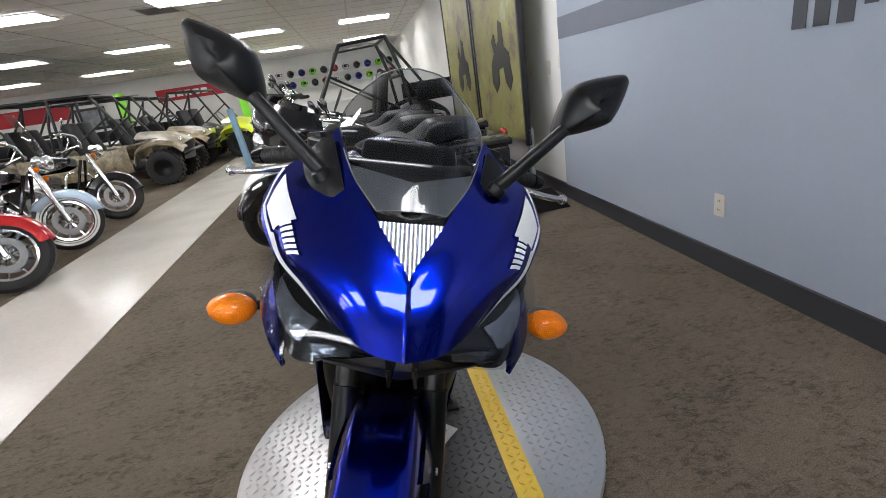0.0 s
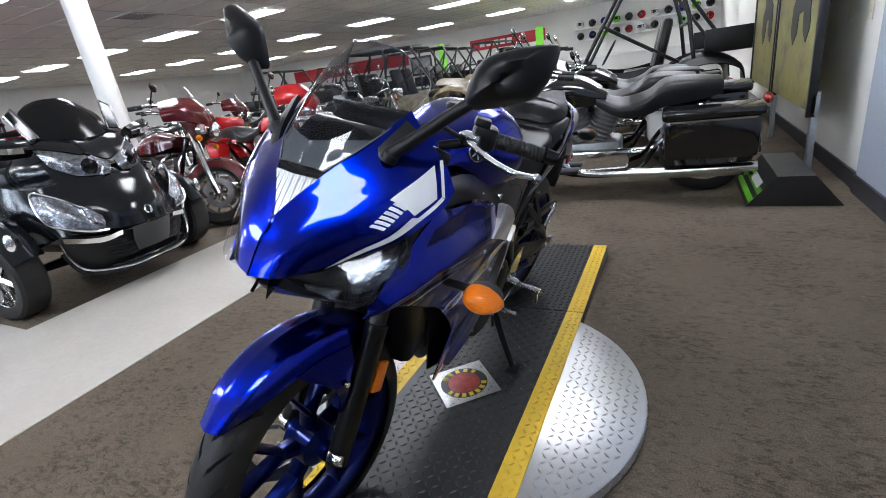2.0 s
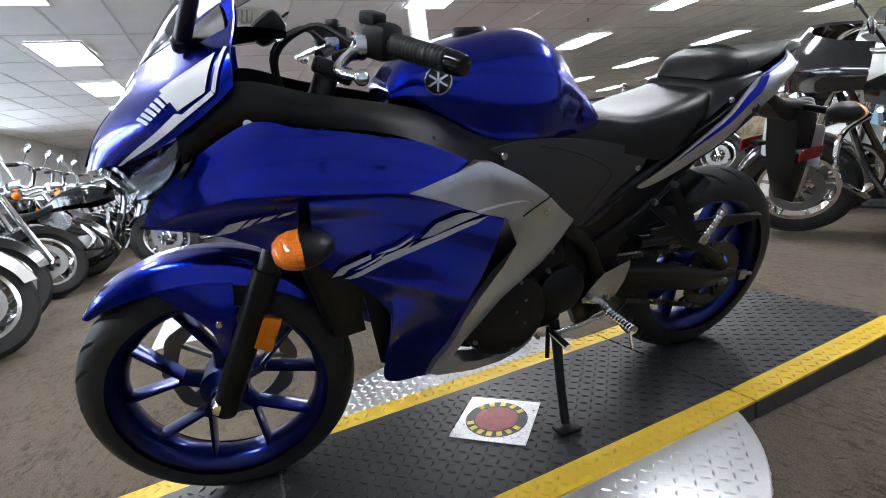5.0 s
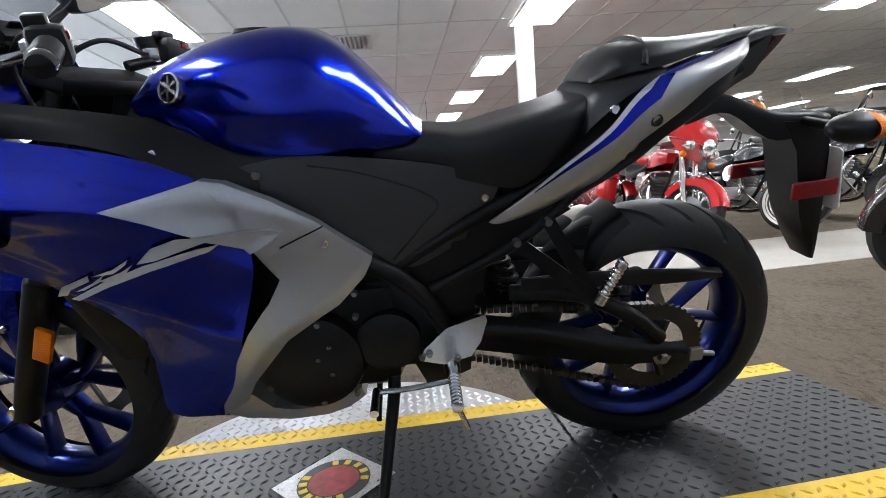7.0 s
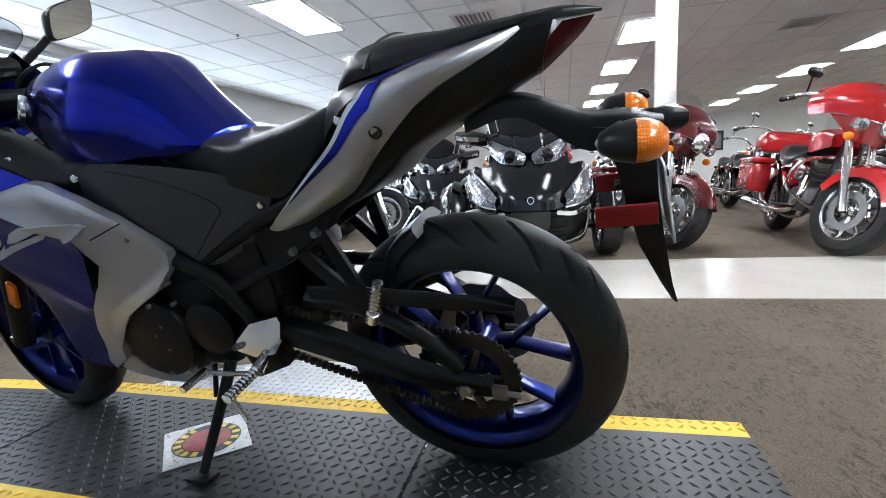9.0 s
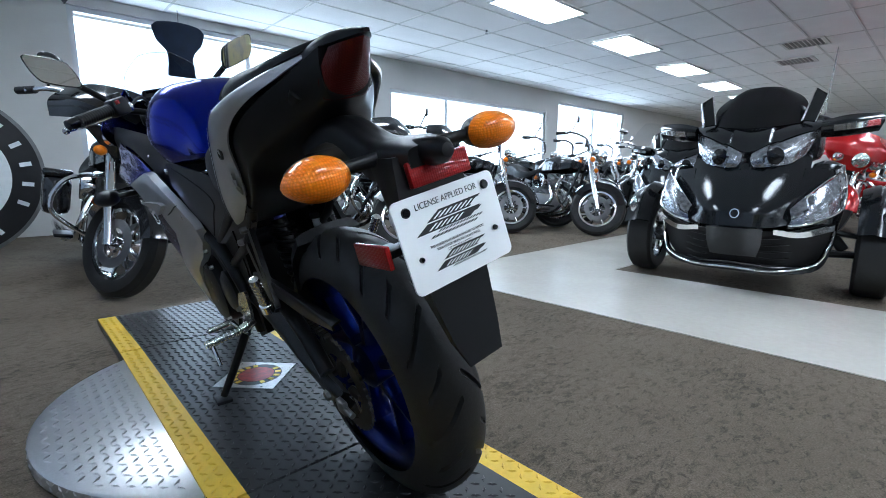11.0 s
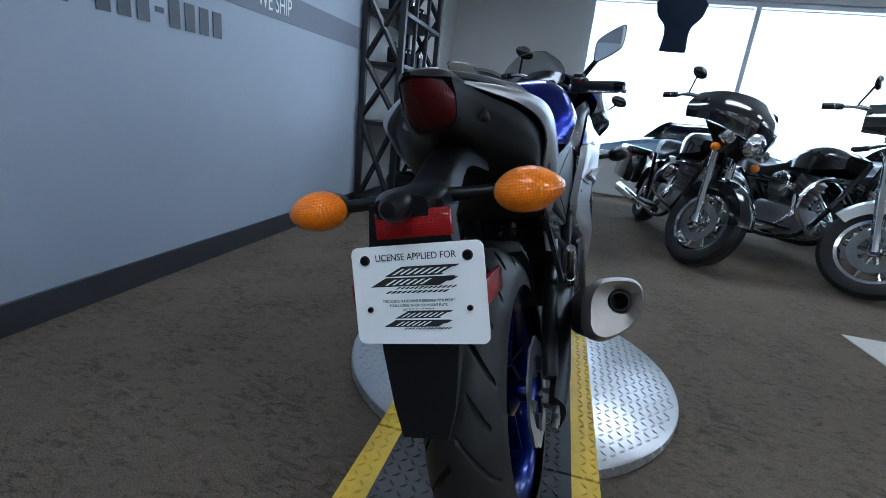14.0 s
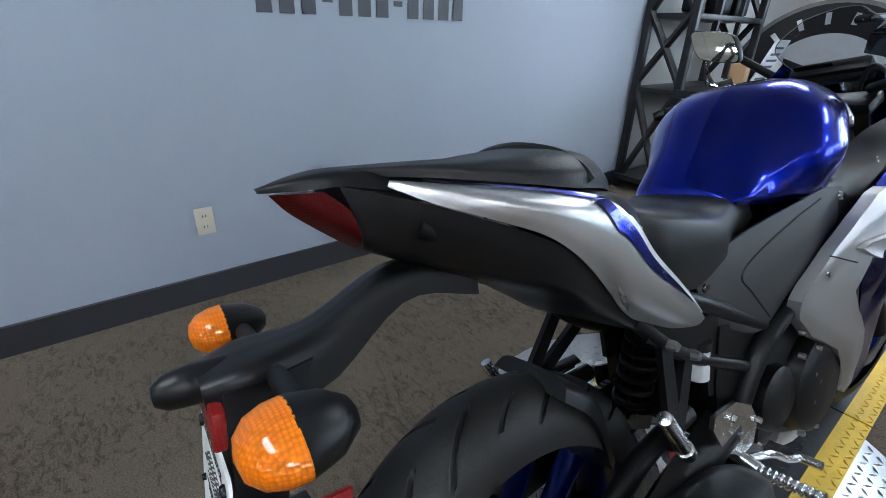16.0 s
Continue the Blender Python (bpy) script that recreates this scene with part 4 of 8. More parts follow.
arm = plate_on("fairing_arm", [(-0.279, 0.741), (-0.180, 0.752), (-0.133, 0.771), (-0.098, 0.763), (-0.033, 0.727), (0.032, 0.681), (0.082, 0.633), (0.119, 0.601), (0.116, 0.590), (0.099, 0.559), (0.045, 0.507), (0.006, 0.486),
                              (-0.059, 0.447), (-0.112, 0.399), (-0.150, 0.345), (-0.175, 0.300), (-0.235, 0.262), (-0.222, 0.300), (-0.190, 0.345), (-0.176, 0.373), (-0.160, 0.415), (-0.122, 0.478), (-0.084, 0.524), (-0.016, 0.572), (0.010, 0.586), (0.018, 0.596), (0.012, 0.612), (-0.011, 0.632),
                              (-0.053, 0.648), (-0.079, 0.655), (-0.153, 0.684), (-0.216, 0.715)], ON_ARM, SILVER, bike, "satin silver fairing arm", 0.008, 0.022,
               ((RIDGE, 0.007, 0.042), ([(0.119, 0.599), (0.06, 0.548), (0.0, 0.510), (-0.09, 0.455), (-0.15, 0.375), (-0.20, 0.29)], 0.008, 0.046)), step=0.010)
plate_on("blade", [(-0.153, 0.686), (-0.100, 0.686), (-0.039, 0.682), (-0.019, 0.674), (-0.048, 0.656), (-0.071, 0.646), (-0.079, 0.655)], ON_ARM, SILVER, arm, "satin silver winglet", 0.017, 0.012, (([(-0.153, 0.686), (-0.039, 0.682), (-0.019, 0.674), (-0.071, 0.646)], 0.006, 0.02),))
plate_on("seam", [(-0.030, 0.645), (0.044, 0.672), (0.0445, 0.6695), (-0.029, 0.6425)], ON_ARM, BLACK_SATIN, arm, "", 0.0105, 0.004, ((RIDGE, 0.007, 0.042),), step=0.008)
plate_on("stripe", [(-0.259, 0.644), (-0.228, 0.670), (-0.184, 0.683), (-0.160, 0.683), (-0.137, 0.673), (-0.227, 0.647)], ON_SIDE, GREY_DECAL, side, "grey slanting decal block", 0.0075, ridges=CREASES, step=0.007)
plate_on("stripe", [(-0.403, 0.582), (-0.330, 0.613), (-0.251, 0.640), (-0.153, 0.662), (-0.118, 0.667), (-0.139, 0.654), (-0.247, 0.627), (-0.330, 0.601), (-0.392, 0.577)], ON_SIDE, GREY_DECAL, side, "grey slanting decal line", 0.0075, ridges=CREASES, step=0.007)
for bar in ([(-0.425, 0.588), (-0.408, 0.607), (-0.350, 0.628), (-0.352, 0.617), (-0.392, 0.602), (-0.405, 0.590)], [(-0.385, 0.598), (-0.350, 0.612), (-0.322, 0.628), (-0.336, 0.614), (-0.368, 0.600)],
            [(-0.346, 0.625), (-0.303, 0.637), (-0.269, 0.655), (-0.277, 0.645), (-0.305, 0.629)], [(-0.336, 0.616), (-0.289, 0.632), (-0.268, 0.643), (-0.286, 0.625), (-0.325, 0.611)],
            [(-0.597, 0.705), (-0.572, 0.728), (-0.540, 0.734), (-0.562, 0.713)], [(-0.555, 0.717), (-0.536, 0.733), (-0.522, 0.735), (-0.540, 0.721)], [(-0.531, 0.724), (-0.516, 0.735), (-0.495, 0.738), (-0.508, 0.729)], [(-0.499, 0.731), (-0.488, 0.739), (-0.466, 0.742), (-0.477, 0.736)]):
    plate_on("letter_bar", bar, ON_SIDE, GREY_DECAL, side, "", 0.0075, ridges=CREASES, step=0.007)
plate_on("belly_panel", [(-0.250, 0.262), (-0.182, 0.304), (-0.165, 0.280), (-0.140, 0.258), (-0.100, 0.247), (-0.060, 0.244), (0.0, 0.260), (0.052, 0.280), (0.060, 0.262), (0.020, 0.232), (-0.030, 0.216), (-0.110, 0.216), (-0.200, 0.234)],
         lambda y, z: 0.122 - 0.05 * max(0.0, y + 0.1) - 0.25 * max(0.0, 0.25 - z), SILVER, bike, "satin silver belly panel", 0.0, 0.05)
# Paler copy of the satin black; the windows' sheen is partly in its colour.
COVER_BLACK = mat("sheen_lifted_black_cover", (0.020, 0.0205, 0.022), 0.40, vary=0.10, scale=9, bump=0.03, bump_scale=500, spec=0.75)
COVER = Surf([
    [(0.146, -0.13, 0.770), (0.150, 0.0, 0.788), (0.142, 0.12, 0.776), (0.118, 0.25, 0.748), (0.102, 0.37, 0.708)],
    [(0.152, -0.085, 0.735), (0.152, 0.03, 0.715), (0.142, 0.12, 0.690), (0.122, 0.23, 0.665), (0.104, 0.345, 0.660)],
    [(0.150, -0.040, 0.702), (0.148, 0.046, 0.658), (0.134, 0.115, 0.600), (0.122, 0.19, 0.556), (0.106, 0.31, 0.606)]])
cover = panel("side_cover", COVER, COVER_BLACK, bike, "matt black side cover", nu=36, nv=24, thick=0.004)
for side, sg in zip(cover, (1, -1)):
    bm = bmesh.new()
    tube(bm, [Vector((sg * q.x, q.y, q.z)) for q in (COVER.p(u, v) for u, v in ((0.30, 0.10), (0.50, 0.16), (0.70, 0.30), (0.78, 0.44), (0.74, 0.62), (0.64, 0.96)))], 0.0022, 6, 40)
    part("panel_gap", bm, INK, side, "dark gap between two cover panels")

for s in (-1, 1):
    bm = bmesh.new()
    prism(bm, [(-0.60, 0.705), (-0.44, 0.60), (-0.36, 0.50), (-0.34, 0.32), (-0.22, 0.27), (-0.14, 0.40), (-0.10, 0.62), (-0.14, 0.76), (-0.36, 0.83), (-0.52, 0.83)], s * 0.118, s * 0.122)
    part("inner_shroud", bm, BLACK_SATIN, bike, "black inner shroud behind the fairing")

# tank, seats and tail
tank = whole("fuel_tank", [
    [(0, -0.262, 0.905), (0, -0.215, 0.950), (0, -0.09, 0.985), (0, 0.0, 0.995), (0, 0.055, 0.990), (0, 0.10, 0.962), (0, 0.15, 0.912), (0, 0.20, 0.853), (0, 0.228, 0.815)],
    [(0.045, -0.262, 0.905), (0.060, -0.212, 0.945), (0.085, -0.09, 0.978), (0.095, 0.0, 0.986), (0.092, 0.055, 0.976), (0.080, 0.10, 0.950), (0.066, 0.15, 0.900), (0.055, 0.20, 0.845), (0.045, 0.230, 0.812)],
    [(0.075, -0.262, 0.898), (0.092, -0.205, 0.925), (0.135, -0.09, 0.935), (0.152, 0.0, 0.930), (0.150, 0.055, 0.920), (0.128, 0.10, 0.895), (0.102, 0.15, 0.860), (0.088, 0.20, 0.825), (0.070, 0.230, 0.805)],
    [(0.085, -0.262, 0.885), (0.105, -0.20, 0.890), (0.150, -0.09, 0.870), (0.170, 0.0, 0.855), (0.162, 0.055, 0.845), (0.138, 0.10, 0.835), (0.112, 0.15, 0.822), (0.100, 0.20, 0.806), (0.085, 0.230, 0.797)],
    [(0.080, -0.262, 0.870), (0.100, -0.20, 0.852), (0.135, -0.09, 0.802), (0.146, 0.0, 0.790), (0.142, 0.055, 0.784), (0.126, 0.10, 0.780), (0.110, 0.15, 0.782), (0.098, 0.20, 0.788), (0.080, 0.230, 0.790)]],
    BLUE, bike, "glossy metallic blue fuel tank", 72, 44)
for v in tank.data.vertices:
    if abs(v.co.x) > 0.03:
        for line, high, wide in (([(-0.19, 0.890), (-0.10, 0.935), (0.0, 0.952), (0.07, 0.940), (0.13, 0.890), (0.21, 0.825)], 0.004, 0.050), ([(0.0, 0.865), (0.07, 0.872), (0.12, 0.850), (0.17, 0.815)], -0.004, 0.060),
                                 ([(-0.20, 0.862), (-0.10, 0.815), (0.0, 0.800), (0.20, 0.795)], 0.003, 0.030)):
            v.co.x += math.copysign(high * max(0.0, 1 - seg_distance(v.co.y, v.co.z, line) / wide) ** 1.2 * min(1.0, (abs(v.co.x) - 0.03) / 0.04), v.co.x)
for s in (-1, 1):
    bm = bmesh.new()
    R = Matrix.Translation((s * 0.117, -0.175, 0.908)) @ Matrix.Rotation(radians(-28 * s), 4, 'Z') @ Matrix.Rotation(radians(-18 * s), 4, 'Y') @ (Matrix() if s > 0 else Matrix.Rotation(math.pi, 4, 'Z'))
    lathe(bm, [(0.026, -0.004), (0.026, 0.004), (0.0235, 0.006), (0.0225, 0.003)], 40, R)
    badge = part("tank_badge", bm, ALLOY, bike, "round silver badge ring")
    bm = bmesh.new()
    lathe(bm, [(0.0225, 0.003), (0, 0.003)], 40, R)
    part("face", bm, BLACK_GLOSS, badge)
    for a in range(3):
        bm = bmesh.new()
        box(bm, R @ Vector((0.0045, 0, 0)), (0.002, 0.004, 0.040), (R @ Matrix.Rotation(radians(60 * a), 4, 'X')).to_3x3())
        part("bar", bm, ALLOY, badge)
bm = bmesh.new()
lathe(bm, [(0, 0.006), (0.030, 0.006), (0.036, 0.0), (0.036, -0.01)], 32, Matrix.Translation((0, -0.06, 0.992)) @ Matrix.Rotation(radians(-90), 4, 'Y'))
part("fuel_cap", bm, BLACK_METAL, bike, "black fuel cap")
whole("rider_seat", [
    [(0, 0.165, 0.812), (0, 0.24, 0.806), (0, 0.31, 0.798), (0, 0.40, 0.812), (0, 0.48, 0.834), (0, 0.535, 0.850)],
    [(0.055, 0.160, 0.806), (0.080, 0.24, 0.803), (0.098, 0.31, 0.795), (0.112, 0.40, 0.812), (0.112, 0.48, 0.828), (0.095, 0.535, 0.845)],
    [(0.078, 0.145, 0.785), (0.100, 0.24, 0.780), (0.120, 0.31, 0.768), (0.132, 0.40, 0.776), (0.128, 0.48, 0.790), (0.106, 0.535, 0.804)],
    [(0.080, 0.125, 0.752), (0.106, 0.24, 0.735), (0.116, 0.31, 0.712), (0.120, 0.40, 0.695), (0.122, 0.47, 0.745), (0.105, 0.520, 0.775)]], VINYL, bike, "black vinyl rider seat", 28, 16)
whole("seat_hump", [
    [(0, 0.515, 0.80), (0, 0.525, 0.852), (0, 0.56, 0.868), (0, 0.65, 0.885)],
    [(0.090, 0.515, 0.80), (0.100, 0.527, 0.846), (0.110, 0.57, 0.868), (0.118, 0.65, 0.882)],
    [(0.118, 0.505, 0.765), (0.132, 0.528, 0.797), (0.146, 0.580, 0.843), (0.138, 0.65, 0.873)]], BLACK_SHEEN, bike, "smooth black panel between the seats", 16, 14)
whole("pillion_seat", [
    [(0, 0.530, 0.866), (0, 0.545, 0.893), (0, 0.580, 0.922), (0, 0.640, 0.934), (0, 0.72, 0.932), (0, 0.80, 0.936), (0, 0.874, 0.940)],
    [(0.055, 0.532, 0.866), (0.062, 0.548, 0.889), (0.076, 0.580, 0.916), (0.085, 0.640, 0.927), (0.074, 0.72, 0.928), (0.050, 0.80, 0.933), (0.020, 0.874, 0.938)],
    [(0.078, 0.536, 0.864), (0.092, 0.552, 0.877), (0.108, 0.585, 0.896), (0.116, 0.645, 0.907), (0.098, 0.72, 0.916), (0.066, 0.80, 0.929), (0.025, 0.874, 0.936)],
    [(0.080, 0.540, 0.860), (0.096, 0.556, 0.867), (0.112, 0.590, 0.876), (0.121, 0.650, 0.886), (0.102, 0.72, 0.901), (0.068, 0.80, 0.918), (0.025, 0.872, 0.929)]], VINYL, bike, "black vinyl passenger seat", 36, 20)
bm = bmesh.new()
tube(bm, [(-0.118, 0.615, 0.888), (-0.106, 0.620, 0.906), (-0.07, 0.626, 0.925), (0, 0.628, 0.934), (0.07, 0.626, 0.925), (0.106, 0.620, 0.906), (0.118, 0.615, 0.888)], 0.007, 8, 28)
part("seat_strap", bm, VINYL, bike, "black seat strap")
TAILP = Surf([
    [(0.100, 0.322, 0.614), (0.127, 0.409, 0.680), (0.140, 0.475, 0.733), (0.150, 0.545, 0.789), (0.151, 0.588, 0.840), (0.147, 0.627, 0.869), (0.134, 0.677, 0.884), (0.112, 0.737, 0.898), (0.085, 0.788, 0.908), (0.047, 0.838, 0.919)],
    [(0.099, 0.325, 0.611), (0.126, 0.418, 0.666), (0.141, 0.490, 0.713), (0.153, 0.560, 0.763), (0.158, 0.607, 0.816), (0.159, 0.650, 0.852), (0.155, 0.700, 0.873), (0.136, 0.752, 0.889), (0.096, 0.797, 0.905), (0.048, 0.8385, 0.918)],
    [(0.098, 0.328, 0.608), (0.120, 0.426, 0.652), (0.132, 0.500, 0.692), (0.142, 0.575, 0.738), (0.150, 0.620, 0.790), (0.157, 0.665, 0.832), (0.153, 0.711, 0.861), (0.133, 0.763, 0.882), (0.094, 0.806, 0.900), (0.048, 0.8395, 0.916)],
    [(0.096, 0.332, 0.605), (0.107, 0.435, 0.643), (0.113, 0.505, 0.676), (0.118, 0.552, 0.702), (0.127, 0.603, 0.753), (0.148, 0.672, 0.812), (0.144, 0.718, 0.848), (0.124, 0.771, 0.874), (0.089, 0.813, 0.894), (0.048, 0.8405, 0.914)]])
tailp = panel("tail_panel", TAILP, SILVER, bike, "satin silver tail panel", nu=54, nv=20, off=0.002, thick=0.004)
panel("stripe", TAILP, WHITE_DECAL, tailp, "thin white outline", ((0.06, 0.0), (0.46, 0.0), (0.50, 0.10), (0.06, 0.05)), 30, 4, 0.0044, 0.0)
panel("stripe", TAILP, BLUE, tailp, "blue band along the front edge", ((0.13, 0.06), (0.50, 0.10), (0.50, 0.33), (0.13, 0.09)), 30, 8, 0.0042, 0.0)
panel("stripe", TAILP, BLUE, tailp, "blue corner of the band", ((0.50, 0.10), (0.56, 0.02), (0.60, 0.12), (0.50, 0.33)), 14, 8, 0.0042, 0.0)
panel("stripe", TAILP, BLUE, tailp, "blue stripe along the seat", ((0.56, 0.01), (0.985, 0.01), (0.985, 0.08), (0.60, 0.09)), 30, 4, 0.0042, 0.0)
bm = bmesh.new()
lathe(bm, [(0.006, 0.0), (0.0075, 0.004), (0.010, 0.004), (0.0115, 0.0)], 20, Matrix.Translation((0.1535, 0.628, 0.800)), closed=True)
lathe(bm, [(0, 0.001), (0.006, 0.001)], 16, Matrix.Translation((0.1535, 0.628, 0.800)))
part("seat_lock", bm, DARK_STEEL, tailp[0], "round seat lock")
whole("tail_underside", [
    [(0, 0.40, 0.62), (0, 0.50, 0.65), (0, 0.61, 0.70), (0, 0.66, 0.74), (0, 0.715, 0.77), (0, 0.776, 0.80), (0, 0.82, 0.825), (0, 0.870, 0.85)],
    [(0.080, 0.40, 0.622), (0.095, 0.50, 0.655), (0.108, 0.61, 0.716), (0.108, 0.66, 0.757), (0.098, 0.715, 0.785), (0.072, 0.776, 0.812), (0.050, 0.82, 0.835), (0.034, 0.870, 0.855)],
    [(0.096, 0.40, 0.628), (0.104, 0.50, 0.662), (0.116, 0.60, 0.730), (0.128, 0.672, 0.782), (0.120, 0.72, 0.812), (0.098, 0.776, 0.846), (0.070, 0.82, 0.874), (0.044, 0.880, 0.893)],
    [(0.100, 0.40, 0.640), (0.110, 0.50, 0.680), (0.124, 0.60, 0.756), (0.139, 0.672, 0.816), (0.131, 0.720, 0.847), (0.108, 0.772, 0.873), (0.074, 0.820, 0.896), (0.043, 0.890, 0.922)]], BLACK_SATIN, bike, "matt black tail underside", 30, 16)
whole("tail_tip", [
    [(0, 0.80, 0.932), (0, 0.88, 0.940), (0, 0.92, 0.938), (0, 0.960, 0.929)],
    [(0.040, 0.80, 0.924), (0.034, 0.88, 0.935), (0.024, 0.92, 0.934), (0.005, 0.958, 0.928)],
    [(0.058, 0.80, 0.900), (0.044, 0.88, 0.920), (0.030, 0.92, 0.922), (0.005, 0.957, 0.924)]], BLACK_SATIN, bike, "black tail tip", 14, 10)
tail_light = whole("tail_light", [
    [(0, 0.948, 0.921), (0, 0.929, 0.898), (0, 0.893, 0.868), (0, 0.864, 0.846)],
    [(0.020, 0.930, 0.920), (0.026, 0.910, 0.898), (0.032, 0.880, 0.870), (0.030, 0.861, 0.848)],
    [(0.034, 0.902, 0.918), (0.042, 0.882, 0.897), (0.046, 0.866, 0.874), (0.040, 0.858, 0.852)]], TAIL_RED, bike, "dark red tail light", 16, 12)

# plate carrier with its lamps
whole("fender_arm", [
    [(0, 0.74, 0.815), (0, 0.83, 0.822), (0, 0.93, 0.782), (0, 1.00, 0.778), (0, 1.045, 0.770)],
    [(0.042, 0.74, 0.805), (0.030, 0.83, 0.815), (0.032, 0.93, 0.775), (0.046, 1.00, 0.772), (0.034, 1.045, 0.765)],
    [(0.048, 0.74, 0.770), (0.034, 0.83, 0.785), (0.036, 0.93, 0.725), (0.052, 1.00, 0.738), (0.036, 1.045, 0.742)]], BLACK_SATIN, bike, "black plastic rear fender arm", 20, 12)
bm = bmesh.new()
rows = []
for z, y0, y1, hw in ((0.760, 0.945, 1.030, 0.052), (0.700, 0.978, 1.036, 0.060), (0.640, 0.993, 1.042, 0.060), (0.560, 1.017, 1.056, 0.054), (0.490, 1.052, 1.070, 0.044), (0.450, 1.074, 1.082, 0.032)):
    rows.append([bm.verts.new(p) for p in ((-hw, y1, z), (-hw * 1.02, (y0 + y1) / 2, z), (-hw * 0.8, y0, z), (hw * 0.8, y0, z), (hw * 1.02, (y0 + y1) / 2, z), (hw, y1, z))])
for a, b in zip(rows, rows[1:]):
    for k in range(6):
        bm.faces.new((a[k], a[(k + 1) % 6], b[(k + 1) % 6], b[k]))
bm.faces.new(rows[0])
bm.faces.new(rows[-1])
part("mud_flap", bm, BLACK_SATIN, bike, "black plastic mud flap")
bm = bmesh.new()
lathe(bm, [(0, 0.040), (0.010, 0.038), (0.017, 0.028), (0.020, 0.005), (0.018, -0.03)], 18, Matrix.Translation((0, 1.045, 0.758)) @ Matrix.Rotation(radians(90), 4, 'Z'))
part("plate_lamp", bm, BLACK_SATIN, bike, "small black plate lamp")
bm = bmesh.new()
box(bm, (-0.012, 1.040, 0.733), (0.105, 0.012, 0.036), Matrix.Rotation(radians(8), 3, 'X'), 0.003)
part("reflector", bm, RED_LENS, bike, "red rear reflector")
for s in (-1, 1):
    bm = bmesh.new()
    box(bm, (s * 0.094, 0.992, 0.633), (0.008, 0.090, 0.034), Matrix.Rotation(radians(4), 3, 'X'), 0.002)
    part("reflector", bm, RED_LENS, bike, "red side reflector")
    bm = bmesh.new()
    box(bm, (s * 0.074, 1.0, 0.633), (0.034, 0.04, 0.012), None, 0.002)
    part("reflector_bracket", bm, BLACK_SATIN, bike)
    # rear indicator: black cone in front, amber lens behind
    for name, sy, c, back in (("rear_indicator", 1, Vector((s * 0.150 - 0.004, 0.995, 0.757)), 1), ("front_indicator", -1, Vector((s * 0.302, -0.470, 0.704)), -1)):
        ind = thing_part(name)
        bm = bmesh.new()
        n = 22
        prof = [(0.0, -0.048), (0.013, -0.042), (0.024, -0.024), (0.029, 0.0), (0.029, 0.004)]
        R = Matrix.Translation(c) @ Matrix.Rotation(radians(90 * sy), 4, 'Z') @ Matrix.Diagonal((1, 1.42, 1, 1))
        lathe(bm, prof, n, R)
        part("housing", bm, BLACK_SATIN, ind, "black housing")
        bm = bmesh.new()
        lathe(bm, [(0.029, 0.003), (0.0282, 0.017), (0.0235, 0.032), (0.014, 0.042), (0.0, 0.045)], 28, R)
        for v in bm.verts:
            out = (v.co.x - c.x) * s
            if out > 0.02:
                v.co.x += s * (out - 0.02) * 0.28
                v.co.z = c.z + (v.co.z - c.z) * (1 - 0.25 * (out - 0.02) / 0.03)
        part("lens", bm, AMBER, ind, "amber lens")
        bm = bmesh.new()
        inner_end = Vector((s * (0.045 if sy > 0 else 0.185), c.y - 0.012 * sy, c.z + (0.002 if sy > 0 else -0.004)))
        tube(bm, [inner_end, c + Vector((-s * 0.03, -0.012 * sy, 0))], 0.010, 10)
        part("stalk", bm, BLACK_SATIN, ind)
plate = thing_part("licence_plate")
PM = Matrix.Translation((-0.0095, 1.0555, 0.643)) @ Matrix(((-1, 0, 0, 0), (0, -0.167, 0.986, 0), (0, 0.986, 0.167, 0), (0, 0, 0, 1)))
bm = bmesh.new()
w2, h2, r = 0.092, 0.065, 0.010
ring = []
for cx, cy, a0 in ((w2 - r, h2 - r, 0), (-w2 + r, h2 - r, 90), (-w2 + r, -h2 + r, 180), (w2 - r, -h2 + r, 270)):
    for k in range(5):
        a = radians(a0 + 22.5 * k)
        ring.append((cx + r * math.cos(a), cy + r * math.sin(a)))
prism(bm, ring, -0.003, 0.0, "z")
bm.transform(PM)
pb = part("plate", bm, PLATE_WHITE, plate, "white temporary plate")

words("LICENSE APPLIED FOR", 0.0125, PM @ pose(0, 0.049, 0.0006), INK, plate, depth=0.0002, stretch=0.92)
def slanted_bars(rows, material, lift):
    for cx, cy, wb, hb in rows:
        bm = bmesh.new()
        prism(bm, [(cx - wb / 2 - hb, cy - hb / 2), (cx + wb / 2 - hb, cy - hb / 2), (cx + wb / 2 + hb, cy + hb / 2), (cx - wb / 2 + hb, cy + hb / 2)], 0.0002, lift, "z")
        bm.transform(PM)
        part("print_bar", bm, material, plate)


